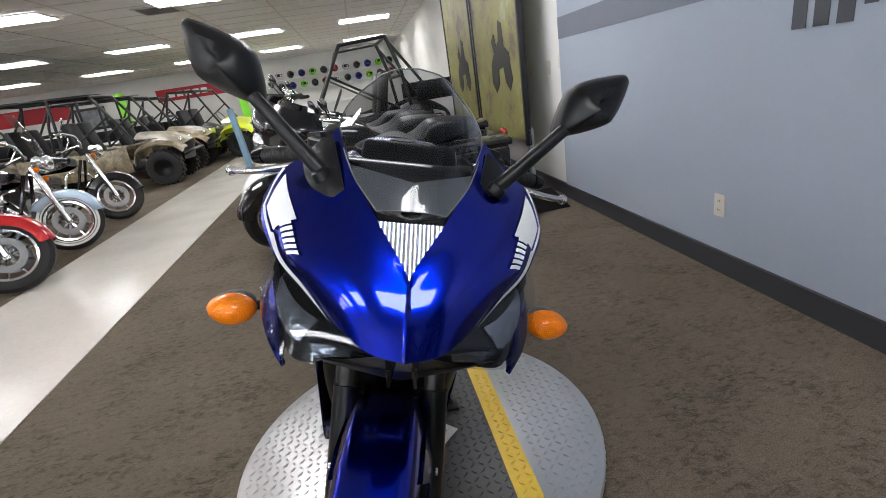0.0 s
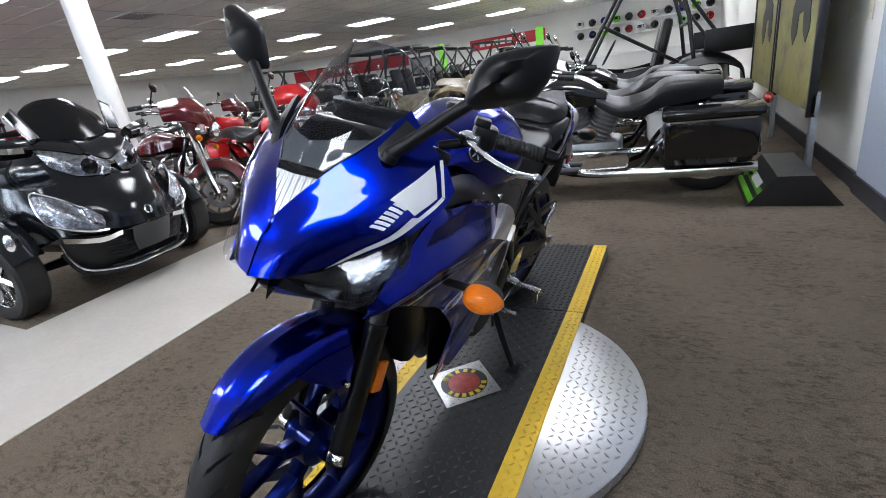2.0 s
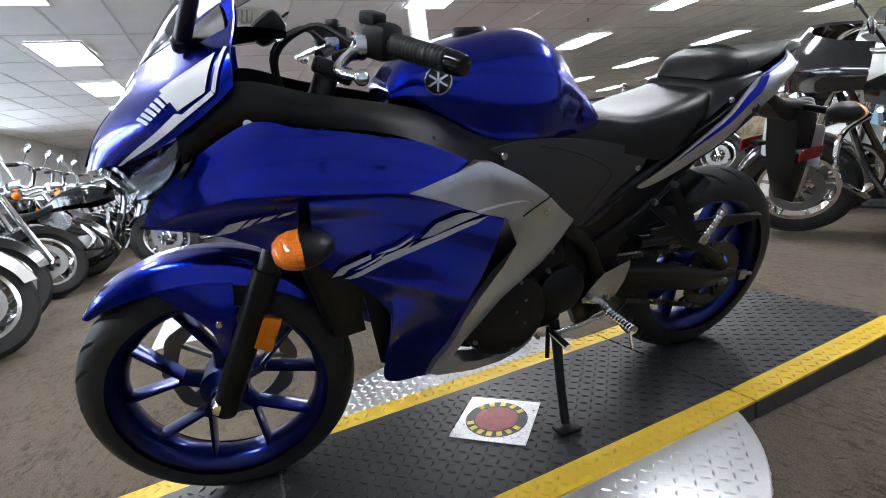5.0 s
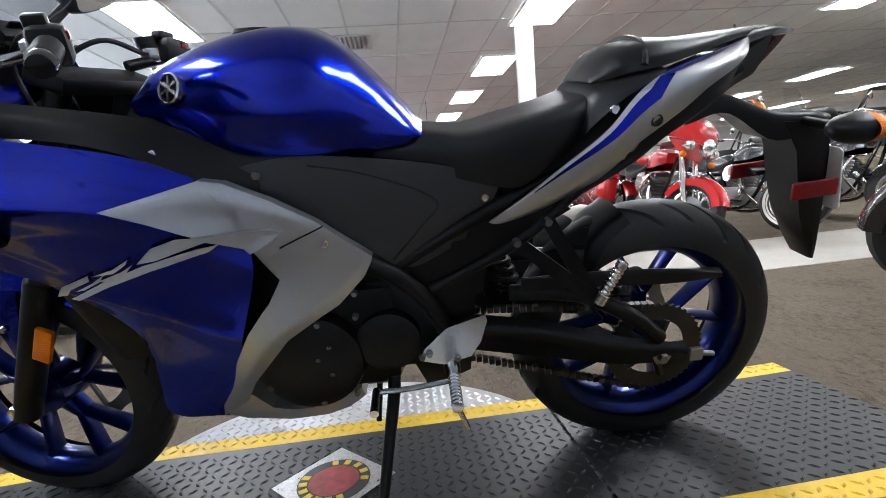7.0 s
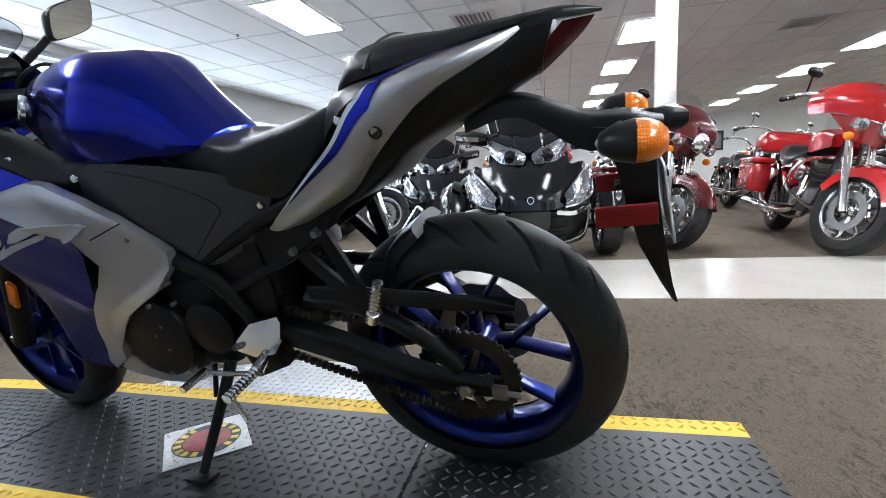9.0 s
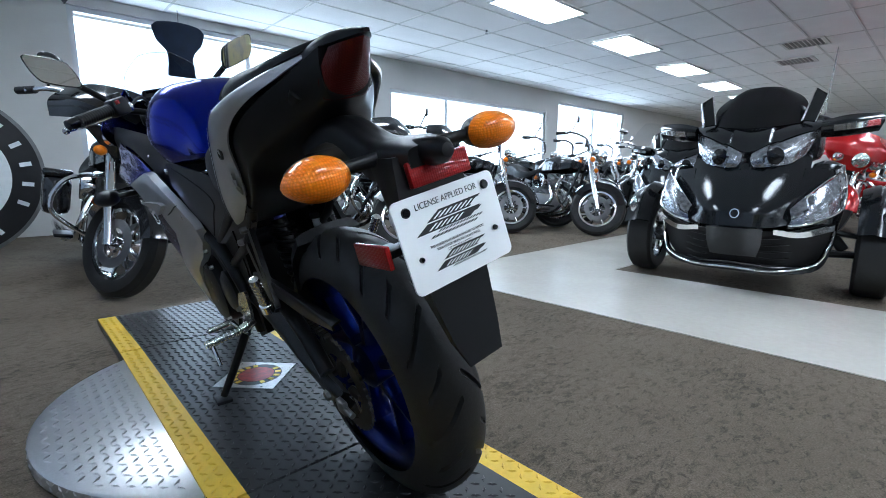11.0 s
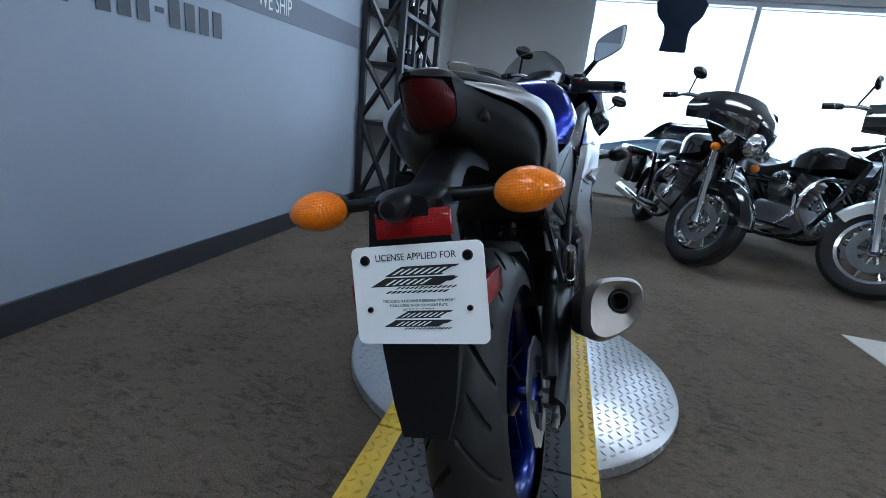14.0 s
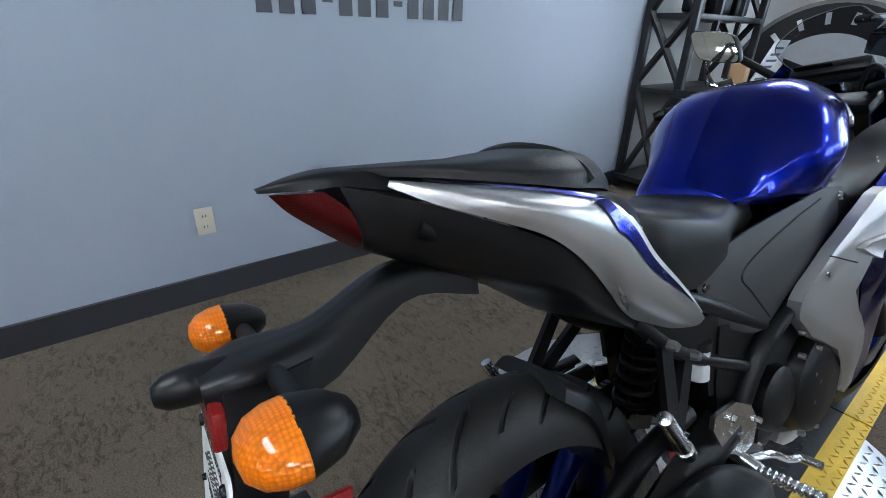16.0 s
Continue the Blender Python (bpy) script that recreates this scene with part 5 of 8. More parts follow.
# the dealer's mark twice: outlined slanting bars with a row of plain blocks in each
for oy, k in ((0.0, 1.0), (-0.0585, 0.78)):
    slanted_bars([(0.008 * k, 0.0305 + oy + 0.0075 * (1 - k), 0.080 * k, 0.0125 * k), (-0.006 * k, 0.0168 + oy + 0.0175 * (1 - k), 0.098 * k, 0.0115 * k), (0.030 * k, 0.0186 + oy + 0.017 * (1 - k), 0.045 * k, 0.0050 * k)], INK, 0.0006)
    slanted_bars([(-0.024 * k + 0.0098 * k * i, 0.0300 + oy + 0.0075 * (1 - k), 0.0042 * k, 0.0075 * k) for i in range(8)] + [(-0.036 * k + 0.0098 * k * i, 0.0166 + oy + 0.0175 * (1 - k), 0.0042 * k, 0.0070 * k) for i in range(6)] + [(0.010 * k, 0.0382 + oy + 0.001 * (1 - k), 0.074 * k, 0.0012 * k)], PLATE_WHITE, 0.0009)
    slanted_bars([(-0.028 * k + 0.0064 * k * i + 0.002, 0.0088 + oy + 0.0235 * (1 - k), 0.0036 * k, 0.0030 * k) for i in range(13)], INK, 0.0006)
slanted_bars([(-0.040 + 0.0072 * i, 0.0036, 0.0046, 0.0032) for i in range(12)], INK, 0.0006)
for k, line in enumerate(("THIS LICENSE PLATE FRAME IS DESIGNED TO SUPPORT", "YOUR LICENSE. WHEN YOU MOUNT PLATE,", "USE THIS AS A SUPPORT.")):
    words(line, 0.0050, PM @ pose(0.0, -0.0085 - 0.0058 * k, 0.0006), INK, plate, depth=0.0002, stretch=0.82)
for bx, by, rr in ((-0.0715, 0.047, 0.007), (0.0715, 0.047, 0.007), (-0.0695, -0.019, 0.004), (0.0695, -0.019, 0.004)):
    bm = bmesh.new()
    lathe(bm, [(0, 0.004), (rr * 0.8, 0.004), (rr, 0.002), (rr, -0.001)], 16, PM @ pose(bx, by, 0) @ Matrix.Rotation(radians(-90), 4, 'Y'))
    part("bolt", bm, BLACK_GLOSS, plate)

# front fork, fender and brake
def arc(r, x, a):
    a = radians(a)
    return (x, F_AXLE.y - math.sin(a) * r, F_AXLE.z + math.cos(a) * r)


whole("front_fender", [
    [arc(0.312, 0, 46), arc(0.322, 0, 30), arc(0.325, 0, 10), arc(0.325, 0, -15), arc(0.320, 0, -40), arc(0.315, 0, -58)],
    [arc(0.306, 0.026, 45), arc(0.312, 0.044, 30), arc(0.315, 0.050, 10), arc(0.315, 0.050, -15), arc(0.310, 0.048, -40), arc(0.306, 0.042, -58)],
    [arc(0.296, 0.032, 44), arc(0.283, 0.060, 29), arc(0.272, 0.070, 10), arc(0.272, 0.070, -15), arc(0.282, 0.064, -40), arc(0.292, 0.052, -58)]], BLUE, bike, "glossy blue front fender", 30, 16, STEER)
GUARD = Surf([
    [arc(0.278, 0.072, 14), arc(0.276, 0.074, 0), arc(0.276, 0.074, -16)],
    [(0.086, -0.655, 0.470), (0.090, -0.625, 0.480), (0.086, -0.600, 0.490)],
    [(0.080, -0.645, 0.395), (0.084, -0.625, 0.400), (0.080, -0.610, 0.410)]])
panel("fender_leg", GUARD, BLUE, bike, "blue fender leg beside the fork", nu=8, nv=10, thick=0.004, steer=STEER)
for s in (-1, 1):
    leg_p = thing_part("fork_leg")
    base = Vector((s * 0.084, F_AXLE.y + 0.004, F_AXLE.z - 0.02))
    bm = bmesh.new()
    tube(bm, [base, base + AXIS * 0.05, base + AXIS * 0.06, base + AXIS * 0.34], (0.026, 0.027), 18)
    bm.transform(STEER)
    part("slider", bm, BLACK_METAL, leg_p, "dark grey fork slider")
    bm = bmesh.new()
    tube(bm, [base + AXIS * 0.33, base + AXIS * 0.74], 0.0205, 16)
    bm.transform(STEER)
    part("tube", bm, DARK_STEEL, leg_p, "dark steel fork tube")
    bm = bmesh.new()
    lathe(bm, [(0, 0.014), (0.012, 0.014), (0.015, 0.008), (0.018, 0.0), (0.018, -0.02)], 18, Matrix.Translation((s * 0.094, F_AXLE.y, F_AXLE.z)) @ (Matrix() if s > 0 else Matrix.Rotation(math.pi, 4, 'Z')))
    bm.transform(STEER)
    part("axle_bolt", bm, ALLOY, leg_p, "silver axle bolt")
    bm = bmesh.new()
    box(bm, (s * 0.106, -0.545, 0.447), (0.012, 0.036, 0.076), Matrix.Rotation(radians(-25), 3, 'X'), 0.004)
    bm.transform(STEER)
    part("reflector", bm, AMBER, leg_p, "amber reflector")
    bm = bmesh.new()
    lathe(bm, [(0, 0.004), (0.006, 0.004), (0.008, 0)], 12, Matrix.Translation((s * 0.094, -0.632, 0.478)) @ (Matrix() if s > 0 else Matrix.Rotation(math.pi, 4, 'Z')))
    bm.transform(STEER)
    part("bolt", bm, CHROME, leg_p)
bm = bmesh.new()
box(bm, (-0.075, -0.555, 0.37), (0.05, 0.055, 0.11), Matrix.Rotation(radians(-25), 3, 'X'), 0.010)
bm.transform(STEER)
part("brake_caliper", bm, BLACK_METAL, bike, "black front brake caliper")
bm = bmesh.new()
tube(bm, [(-0.09, -0.53, 0.42), (-0.11, -0.50, 0.56), (-0.08, -0.46, 0.74), (-0.05, -0.44, 0.88)], 0.006, 8, 16)
bm.transform(STEER)
part("brake_hose", bm, RUBBER, bike, "black brake hose")
bm = bmesh.new()
for dz in (0.0, 0.17):
    box(bm, HEAD + AXIS * (dz - 0.06), (0.25, 0.07, 0.03), Matrix.Rotation(radians(-25), 3, 'X'), 0.008)
bm.transform(STEER)
part("triple_clamp", bm, BLACK_METAL, bike, "black triple clamp")

# handlebars, levers and controls
for s in (-1, 1):
    barp = thing_part("handlebar")
    a, b2, c2 = Vector((s * 0.105, -0.355, 0.955)), Vector((s * 0.198, -0.285, 0.976)), Vector((s * 0.308, -0.226, 0.950))
    bm = bmesh.new()
    tube(bm, [a, b2, c2], 0.011, 12)
    part("bar", bm, BLACK_METAL, barp)
    bm = bmesh.new()
    d = (c2 - b2).normalized()
    lathe(bm, [(0.0163 if k % 4 in (0, 3) else 0.0178, 0.010 + 0.0020 * k) for k in range(56)], 16, Matrix.Translation(b2) @ d.to_track_quat('X', 'Z').to_matrix().to_4x4())
    part("grip", bm, RUBBER, barp, "ribbed rubber grip")
    bm = bmesh.new()
    lathe(bm, [(0, 0.026), (0.014, 0.024), (0.017, 0.01), (0.017, -0.004)], 18, Matrix.Translation(c2) @ d.to_track_quat('X', 'Z').to_matrix().to_4x4())
    part("bar_end", bm, BLACK_GLOSS, barp, "black bar end weight")
    bm = bmesh.new()
    box(bm, b2 - d * 0.018, (0.055, 0.05, 0.055), d.to_track_quat('X', 'Z').to_matrix(), 0.012)
    box(bm, b2 - d * 0.02 + Vector((0, -0.01, 0.032)), (0.035, 0.03, 0.02), d.to_track_quat('X', 'Z').to_matrix(), 0.005)
    part("switch_box", bm, BLACK_SATIN, barp, "black switch housing")
    bm = bmesh.new()
    box(bm, b2 - d * 0.018 + Vector((0, 0.028, 0.012)), (0.014, 0.006, 0.012), d.to_track_quat('X', 'Z').to_matrix(), 0.002)
    part("switch", bm, RED_LENS, barp, "red switch")
    bm = bmesh.new()
    tube(bm, [b2 + Vector((-s * 0.03, -0.045, -0.005)), b2 + Vector((s * 0.03, -0.080, -0.02)), b2 + Vector((s * 0.09, -0.098, -0.03)), Vector((s * 0.332, -0.365, 0.940))], (0.009, 0.006), 10, 14)
    ell(bm, (s * 0.334, -0.363, 0.939), (0.0105, 0.0105, 0.0105), 12, 8)
    part("lever", bm, ALLOY, barp, "silver lever with a ball end")
    bm = bmesh.new()
    box(bm, b2 + Vector((-s * 0.035, -0.035, 0.0)), (0.05, 0.035, 0.03), None, 0.008)
    part("lever_mount", bm, ALLOY, barp, "silver lever bracket")
    bm = bmesh.new()
    tube(bm, [b2 + Vector((-s * 0.05, -0.045, 0)), b2 + Vector((-s * 0.10, -0.10, 0.03)), Vector((s * 0.06, -0.45, 0.96)), Vector((s * 0.05, -0.44, 0.86))], 0.005, 8, 18)
    part("cable", bm, RUBBER, barp)
bm = bmesh.new()
tube(bm, [(-0.17, -0.33, 0.975), (-0.172, -0.335, 1.0)], (0.022, 0.024), 18)
tube(bm, [(-0.172, -0.335, 1.0), (-0.172, -0.336, 1.012)], 0.025, 18)
part("brake_reservoir", bm, BLACK_SATIN, bike, "round black brake fluid reservoir")
bm = bmesh.new()
box(bm, (0, -0.455, 1.005), (0.17, 0.04, 0.06), Matrix.Rotation(radians(-55), 3, 'X'), 0.014)
dash = part("instrument_panel", bm, BLACK_SATIN, bike, "black instrument panel")
bm = bmesh.new()
box(bm, (0.03, -0.433, 1.018), (0.08, 0.004, 0.038), Matrix.Rotation(radians(-55), 3, 'X'), 0.003)
part("screen", bm, BLACK_GLOSS, dash)

# mirrors
for s in (-1, 1):
    mir = thing_part("mirror")
    bm = bmesh.new()
    out = [(0.234, 1.083), (0.237, 1.108), (0.246, 1.140), (0.258, 1.157), (0.290, 1.172), (0.340, 1.186), (0.356, 1.187), (0.363, 1.177), (0.356, 1.140), (0.344, 1.112), (0.330, 1.100), (0.290, 1.085), (0.250, 1.075), (0.238, 1.076)]
    smooth_out = [(p.x, p.y) for p in catmull([(a, b, 0) for a, b in out + out[:1]], 41)[:-1]]
    cx, cz = 0.293, 1.128
    rings = []
    for k, (f, dy) in enumerate(((0.94, 0.020), (1.0, 0.016), (1.0, 0.0), (0.90, -0.018), (0.62, -0.034), (0.28, -0.041), (0.02, -0.043))):
        rings.append([bm.verts.new((s * (cx + (a - cx) * f), -0.498 + dy + (a - cx) * 0.25, cz + (b - cz) * f)) for a, b in smooth_out])
    for a, b in zip(rings, rings[1:]):
        for k in range(40):
            bm.faces.new((a[k], a[(k + 1) % 40], b[(k + 1) % 40], b[k]))
    part("housing", bm, BLACK_SATIN, mir, "matt black mirror housing")
    bm = bmesh.new()
    bm.faces.new([bm.verts.new((s * (cx + (a - cx) * 0.95), -0.479 + (a - cx) * 0.25, cz + (b - cz) * 0.95)) for a, b in smooth_out])
    part("glass", bm, MIRROR, mir, "mirror glass")
    bm = bmesh.new()
    tube(bm, [(s * 0.134, -0.580, 0.990), (s * 0.165, -0.566, 1.016), (s * 0.220, -0.540, 1.064), (s * 0.262, -0.520, 1.100)], (0.0125, 0.0105), 12, 12)
    part("stalk", bm, BLACK_SATIN, mir, "matt black mirror stalk")
    bm = bmesh.new()
    loft(bm, [[(s * 0.088, -0.622, 0.948), (s * 0.106, -0.585, 0.992), (s * 0.126, -0.520, 1.038)],
              [(s * 0.104, -0.620, 0.944), (s * 0.132, -0.580, 0.984), (s * 0.150, -0.518, 1.020)],
              [(s * 0.118, -0.610, 0.936), (s * 0.152, -0.570, 0.962), (s * 0.168, -0.518, 0.992)]], 10, 6, -0.008)
    part("base", bm, BLACK_SATIN, mir, "matt black triangular mirror base")
    bm = bmesh.new()
    lathe(bm, [(0, 0.010), (0.010, 0.010), (0.0145, 0.006), (0.016, -0.008)], 18, Matrix.Translation((s * 0.135, -0.581, 0.988)) @ Matrix.Rotation(radians(-90 + s * 32), 4, 'Y'))
    part("pivot", bm, BLACK_SATIN, mir)

# engine, frame and running gear
eng = thing_part("engine")
bm = bmesh.new()
box(bm, (0, 0.0, 0.40), (0.24, 0.30, 0.24), None, 0.03)
box(bm, (0, -0.13, 0.52), (0.22, 0.17, 0.20), Matrix.Rotation(radians(20), 3, 'X'), 0.02)
for k in range(7):
    box(bm, (0, -0.17 + 0.006 * k, 0.45 + 0.022 * k), (0.235, 0.17, 0.006), Matrix.Rotation(radians(20), 3, 'X'))
box(bm, (0, 0.16, 0.42), (0.22, 0.16, 0.22), None, 0.03)
tagged(part("crankcase", bm, BLACK_METAL, eng, "black crankcase and finned cylinders"), kind="stuff")
for s in (-1, 1):
    bm = bmesh.new()
    F = Matrix() if s > 0 else Matrix.Rotation(math.pi, 4, 'Z')
    lathe(bm, [(0, 0.040), (0.085, 0.040), (0.105, 0.030), (0.112, 0.010), (0.112, -0.02)], 40, Matrix.Translation((s * 0.118, -0.035, 0.375)) @ F)
    lathe(bm, [(0, 0.03), (0.05, 0.03), (0.065, 0.02), (0.068, -0.02)], 32, Matrix.Translation((s * 0.116, 0.125, 0.40)) @ F)
    part("engine_cover", bm, BLACK_METAL, eng, "round black engine cover")
    for by, bz in ((0.075, 0.525), (0.070, 0.475), (-0.005, 0.465), (0.010, 0.415), (-0.015, 0.388), (0.008, 0.352), (-0.02, 0.282), (0.05, 0.297), (-0.12, 0.33)):
        bm = bmesh.new()
        lathe(bm, [(0, 0.008), (0.005, 0.008), (0.0065, 0.004), (0.0065, -0.004)], 8, Matrix.Translation((s * 0.150, by, bz)) @ F)
        part("bolt", bm, STEEL, eng)
frame_o = thing_part("frame")
for s in (-1, 1):
    for pts, r in (([(s * 0.06, -0.36, 0.86), (s * 0.13, -0.20, 0.74), (s * 0.135, 0.0, 0.62), (s * 0.125, 0.16, 0.54), (s * 0.115, 0.24, 0.42), (s * 0.11, 0.25, 0.30)], 0.019),
                   ([(s * 0.115, 0.16, 0.56), (s * 0.105, 0.36, 0.66), (s * 0.09, 0.60, 0.76), (s * 0.06, 0.82, 0.87)], 0.014),
                   ([(s * 0.115, 0.22, 0.50), (s * 0.105, 0.40, 0.585), (s * 0.10, 0.52, 0.68)], 0.012)):
        bm = bmesh.new()
        tube(bm, pts, r, 12, 18)
        part("frame_tube", bm, BLACK_METAL, frame_o)
    bm = bmesh.new()
    prism(bm, [(0.14, 0.58), (0.30, 0.60), (0.31, 0.50), (0.29, 0.30), (0.20, 0.26), (0.16, 0.36), (0.14, 0.48)], s * 0.085, s * 0.112)
    part("pivot_plate", bm, BLACK_METAL, frame_o)
for s in (-1, 1):
    bm = bmesh.new()
    prism(bm, [(0.29, 0.62), (0.36, 0.635), (0.47, 0.665), (0.50, 0.64), (0.40, 0.585), (0.335, 0.56), (0.325, 0.48), (0.29, 0.47)], s * 0.098, s * 0.108)
    part("subframe_plate", bm, BLACK_METAL, frame_o, "black subframe plate")
bm = bmesh.new()
tube(bm, [(-0.100, 0.345, 0.520), (-0.100, 0.345, 0.575)], (0.017, 0.018), 16)
reservoir = part("rear_reservoir", bm, WHITE_DECAL, bike, "white rear brake fluid reservoir")
bm = bmesh.new()
tube(bm, [(-0.100, 0.345, 0.574), (-0.100, 0.345, 0.588)], 0.020, 16)
part("cap", bm, BLACK_SATIN, reservoir)
swing = thing_part("swingarm")
for s in (-1, 1):
    bm = bmesh.new()
    loft(bm, [[(s * 0.085, 0.28, 0.425), (s * 0.10, 0.45, 0.395), (s * 0.112, 0.62, 0.345), (s * 0.115, 0.76, 0.315)],
              [(s * 0.125, 0.28, 0.405), (s * 0.125, 0.45, 0.370), (s * 0.130, 0.62, 0.320), (s * 0.128, 0.76, 0.300)],
              [(s * 0.085, 0.28, 0.335), (s * 0.10, 0.45, 0.305), (s * 0.112, 0.62, 0.275), (s * 0.115, 0.76, 0.270)]], 16, 10, -0.02)
    part("arm", bm, BLACK_METAL, swing, "black swingarm beam")
    bm = bmesh.new()
    tube(bm, [(s * 0.10, 0.38, 0.47), (s * 0.108, 0.52, 0.455), (s * 0.112, 0.64, 0.39), (s * 0.115, 0.70, 0.335)], 0.017, 12, 16)
    part("brace", bm, BLACK_METAL, swing)
    bm = bmesh.new()
    lathe(bm, [(0, 0.018), (0.010, 0.018), (0.013, 0.010), (0.020, 0.008), (0.020, -0.02)], 6, Matrix.Translation((s * 0.118, 0.705, 0.292)) @ (Matrix() if s > 0 else Matrix.Rotation(math.pi, 4, 'Z')))
    part("axle_nut", bm, STEEL, swing, "steel axle nut")
    bm = bmesh.new()
    box(bm, (s * 0.13, 0.775, 0.297), (0.012, 0.03, 0.03), None, 0.003)
    tube(bm, [(s * 0.13, 0.785, 0.297), (s * 0.13, 0.815, 0.293)], 0.006, 8)
    part("chain_adjuster", bm, STEEL, swing)
bm = bmesh.new()
n = 43
for k in range(n):
    a0, a1, a2 = (2 * math.pi * (k + f) / n for f in (0.0, 0.5, 1.0))
    q = [bm.verts.new((0.088 + dx, R_AXLE.y + r * math.cos(a), R_AXLE.z - 0.01 + r * math.sin(a))) for dx in (-0.003, 0.003) for r, a in ((0.070, a0), (0.104, a0), (0.110, a1), (0.104, a2), (0.070, a2))]
    bm.faces.new(q[:5])
    bm.faces.new(q[:4:-1])
    for i in range(1, 3):
        bm.faces.new((q[i], q[i + 1], q[i + 6], q[i + 5]))
for k in range(5):
    a = 2 * math.pi * k / 5
    tube(bm, [(0.088, R_AXLE.y + 0.03 * math.cos(a), 0.292 + 0.03 * math.sin(a)), (0.088, R_AXLE.y + 0.075 * math.cos(a), 0.292 + 0.075 * math.sin(a))], 0.010, 6)
bmesh.ops.remove_doubles(bm, verts=bm.verts, dist=0.0005)
part("sprocket", bm, DARK_STEEL, bike, "toothed steel sprocket")
bm = bmesh.new()
for k in range(36):
    for z0, z1 in ((0.440, 0.400), (0.345, 0.184)):
        y = 0.20 + 0.50 * k / 36
        z = z0 + (z1 - z0) * k / 36
        box(bm, (0.088, y, z), (0.014, 0.011, 0.013))
tagged(part("chain", bm, DARK_STEEL, bike, "steel drive chain"), kind="stuff")
bm = bmesh.new()
loft(bm, [[(0.100, 0.40, 0.500), (0.102, 0.55, 0.500), (0.102, 0.70, 0.492), (0.100, 0.815, 0.485)],
          [(0.120, 0.40, 0.508), (0.122, 0.55, 0.508), (0.122, 0.70, 0.500), (0.118, 0.815, 0.480)],
          [(0.120, 0.40, 0.480), (0.122, 0.55, 0.476), (0.122, 0.70, 0.468), (0.118, 0.815, 0.470)]], 16, 8, -0.004)
part("chain_guard", bm, BLACK_SATIN, bike, "black chain guard")
bm = bmesh.new()
tube(bm, [(0, 0.33, 0.60), (0, 0.36, 0.42)], 0.022, 14)
shock = part("shock", bm, BLACK_METAL, bike, "rear shock absorber")
bm = bmesh.new()
tube(bm, [(0.030 * math.cos(0.9 * k), 0.332 + 0.0012 * k + 0.030 * math.sin(0.9 * k), 0.590 - 0.0030 * k) for k in range(52)], 0.006, 8, 160)
part("spring", bm, BLACK_METAL, shock, "black coil spring")
for s in (-1, 1):
    peg = thing_part("footpeg_bracket")
    bm = bmesh.new()
    heel = [(0.185, 0.352), (0.195, 0.378), (0.245, 0.424), (0.322, 0.446), (0.326, 0.432), (0.312, 0.385), (0.290, 0.352), (0.235, 0.338)]
    if s < 0:
        heel = [(0.300, 0.472), (0.246, 0.443), (0.218, 0.402), (0.230, 0.360), (0.271, 0.352), (0.335, 0.394), (0.372, 0.452), (0.366, 0.473)]
    prism(bm, heel, s * 0.132, s * 0.140)
    part("heel_plate", bm, ALLOY, peg, "brushed alloy heel plate")
    for by, bz in ((0.190, 0.362), (0.205, 0.368), (0.262, 0.352)) if s > 0 else ((0.309, 0.446), (0.293, 0.406), (0.222, 0.403), (0.212, 0.345)):
        bm = bmesh.new()
        lathe(bm, [(0, 0.007), (0.006, 0.007), (0.008, 0.0)], 8, Matrix.Translation((s * 0.141, by, bz)) @ (Matrix() if s > 0 else Matrix.Rotation(math.pi, 4, 'Z')))
        part("bolt", bm, CHROME if s < 0 else STEEL, peg)
    bm = bmesh.new()
    py, pz = (0.250, 0.325) if s > 0 else (0.268, 0.338)
    tube(bm, [(s * 0.125, py, pz + 0.012), (s * 0.165, py + 0.002, pz)], 0.014, 12)
    lathe(bm, [(0, 0.160)] + [(0.0118 if k % 4 in (1, 2) else 0.0092, 0.166 + 0.0025 * k) for k in range(38)] + [(0, 0.262)], 14, Matrix.Translation((0, py, pz)) @ (Matrix() if s > 0 else Matrix.Rotation(math.pi, 4, 'Z')))
    tube(bm, [(s * 0.245, py, pz - 0.007), (s * 0.245, py + 0.018, pz - 0.063)], 0.005, 8)
    part("peg", bm, ALLOY, peg, "ribbed alloy rider peg")
    pas = thing_part("passenger_peg_bracket")
    bm = bmesh.new()
    for top in ((0.112, 0.455, 0.622), (0.112, 0.392, 0.584)):
        a, b = Vector((s * top[0], top[1], top[2])), Vector((s * 0.135, 0.548, 0.452) if s > 0 else (-0.138, 0.470, 0.468))
        w_ = Vector((1, 0, 0)).cross(b - a).normalized()
        strip = [[a + w_ * 0.013, b + w_ * 0.015], [a - w_ * 0.013, b - w_ * 0.015]]
        loft(bm, strip, 6, 3, 0.011)
    part("bracket", bm, BLACK_METAL, pas, "black passenger peg bracket")
    bm = bmesh.new()
    base = Vector((0.150, 0.552, 0.465) if s > 0 else (-0.152, 0.474, 0.474))
    end = base + Vector((s * 0.015, 0.033, 0.080) if s > 0 else (-0.014, 0.076, 0.096))
    along = (end - base).normalized()
    span = (end - base).length
    lathe(bm, [(0, -0.012), (0.014, -0.010), (0.014, 0.012)] + [(0.0115 if k % 4 in (1, 2) else 0.0095, 0.014 + 0.0025 * k) for k in range(int((span - 0.018) / 0.0025))] + [(0.010, span), (0, span + 0.002)], 12,
          Matrix.Translation(base) @ Vector((1, 0, 0)).rotation_difference(along).to_matrix().to_4x4())
    part("peg", bm, ALLOY, pas, "folded alloy passenger peg")
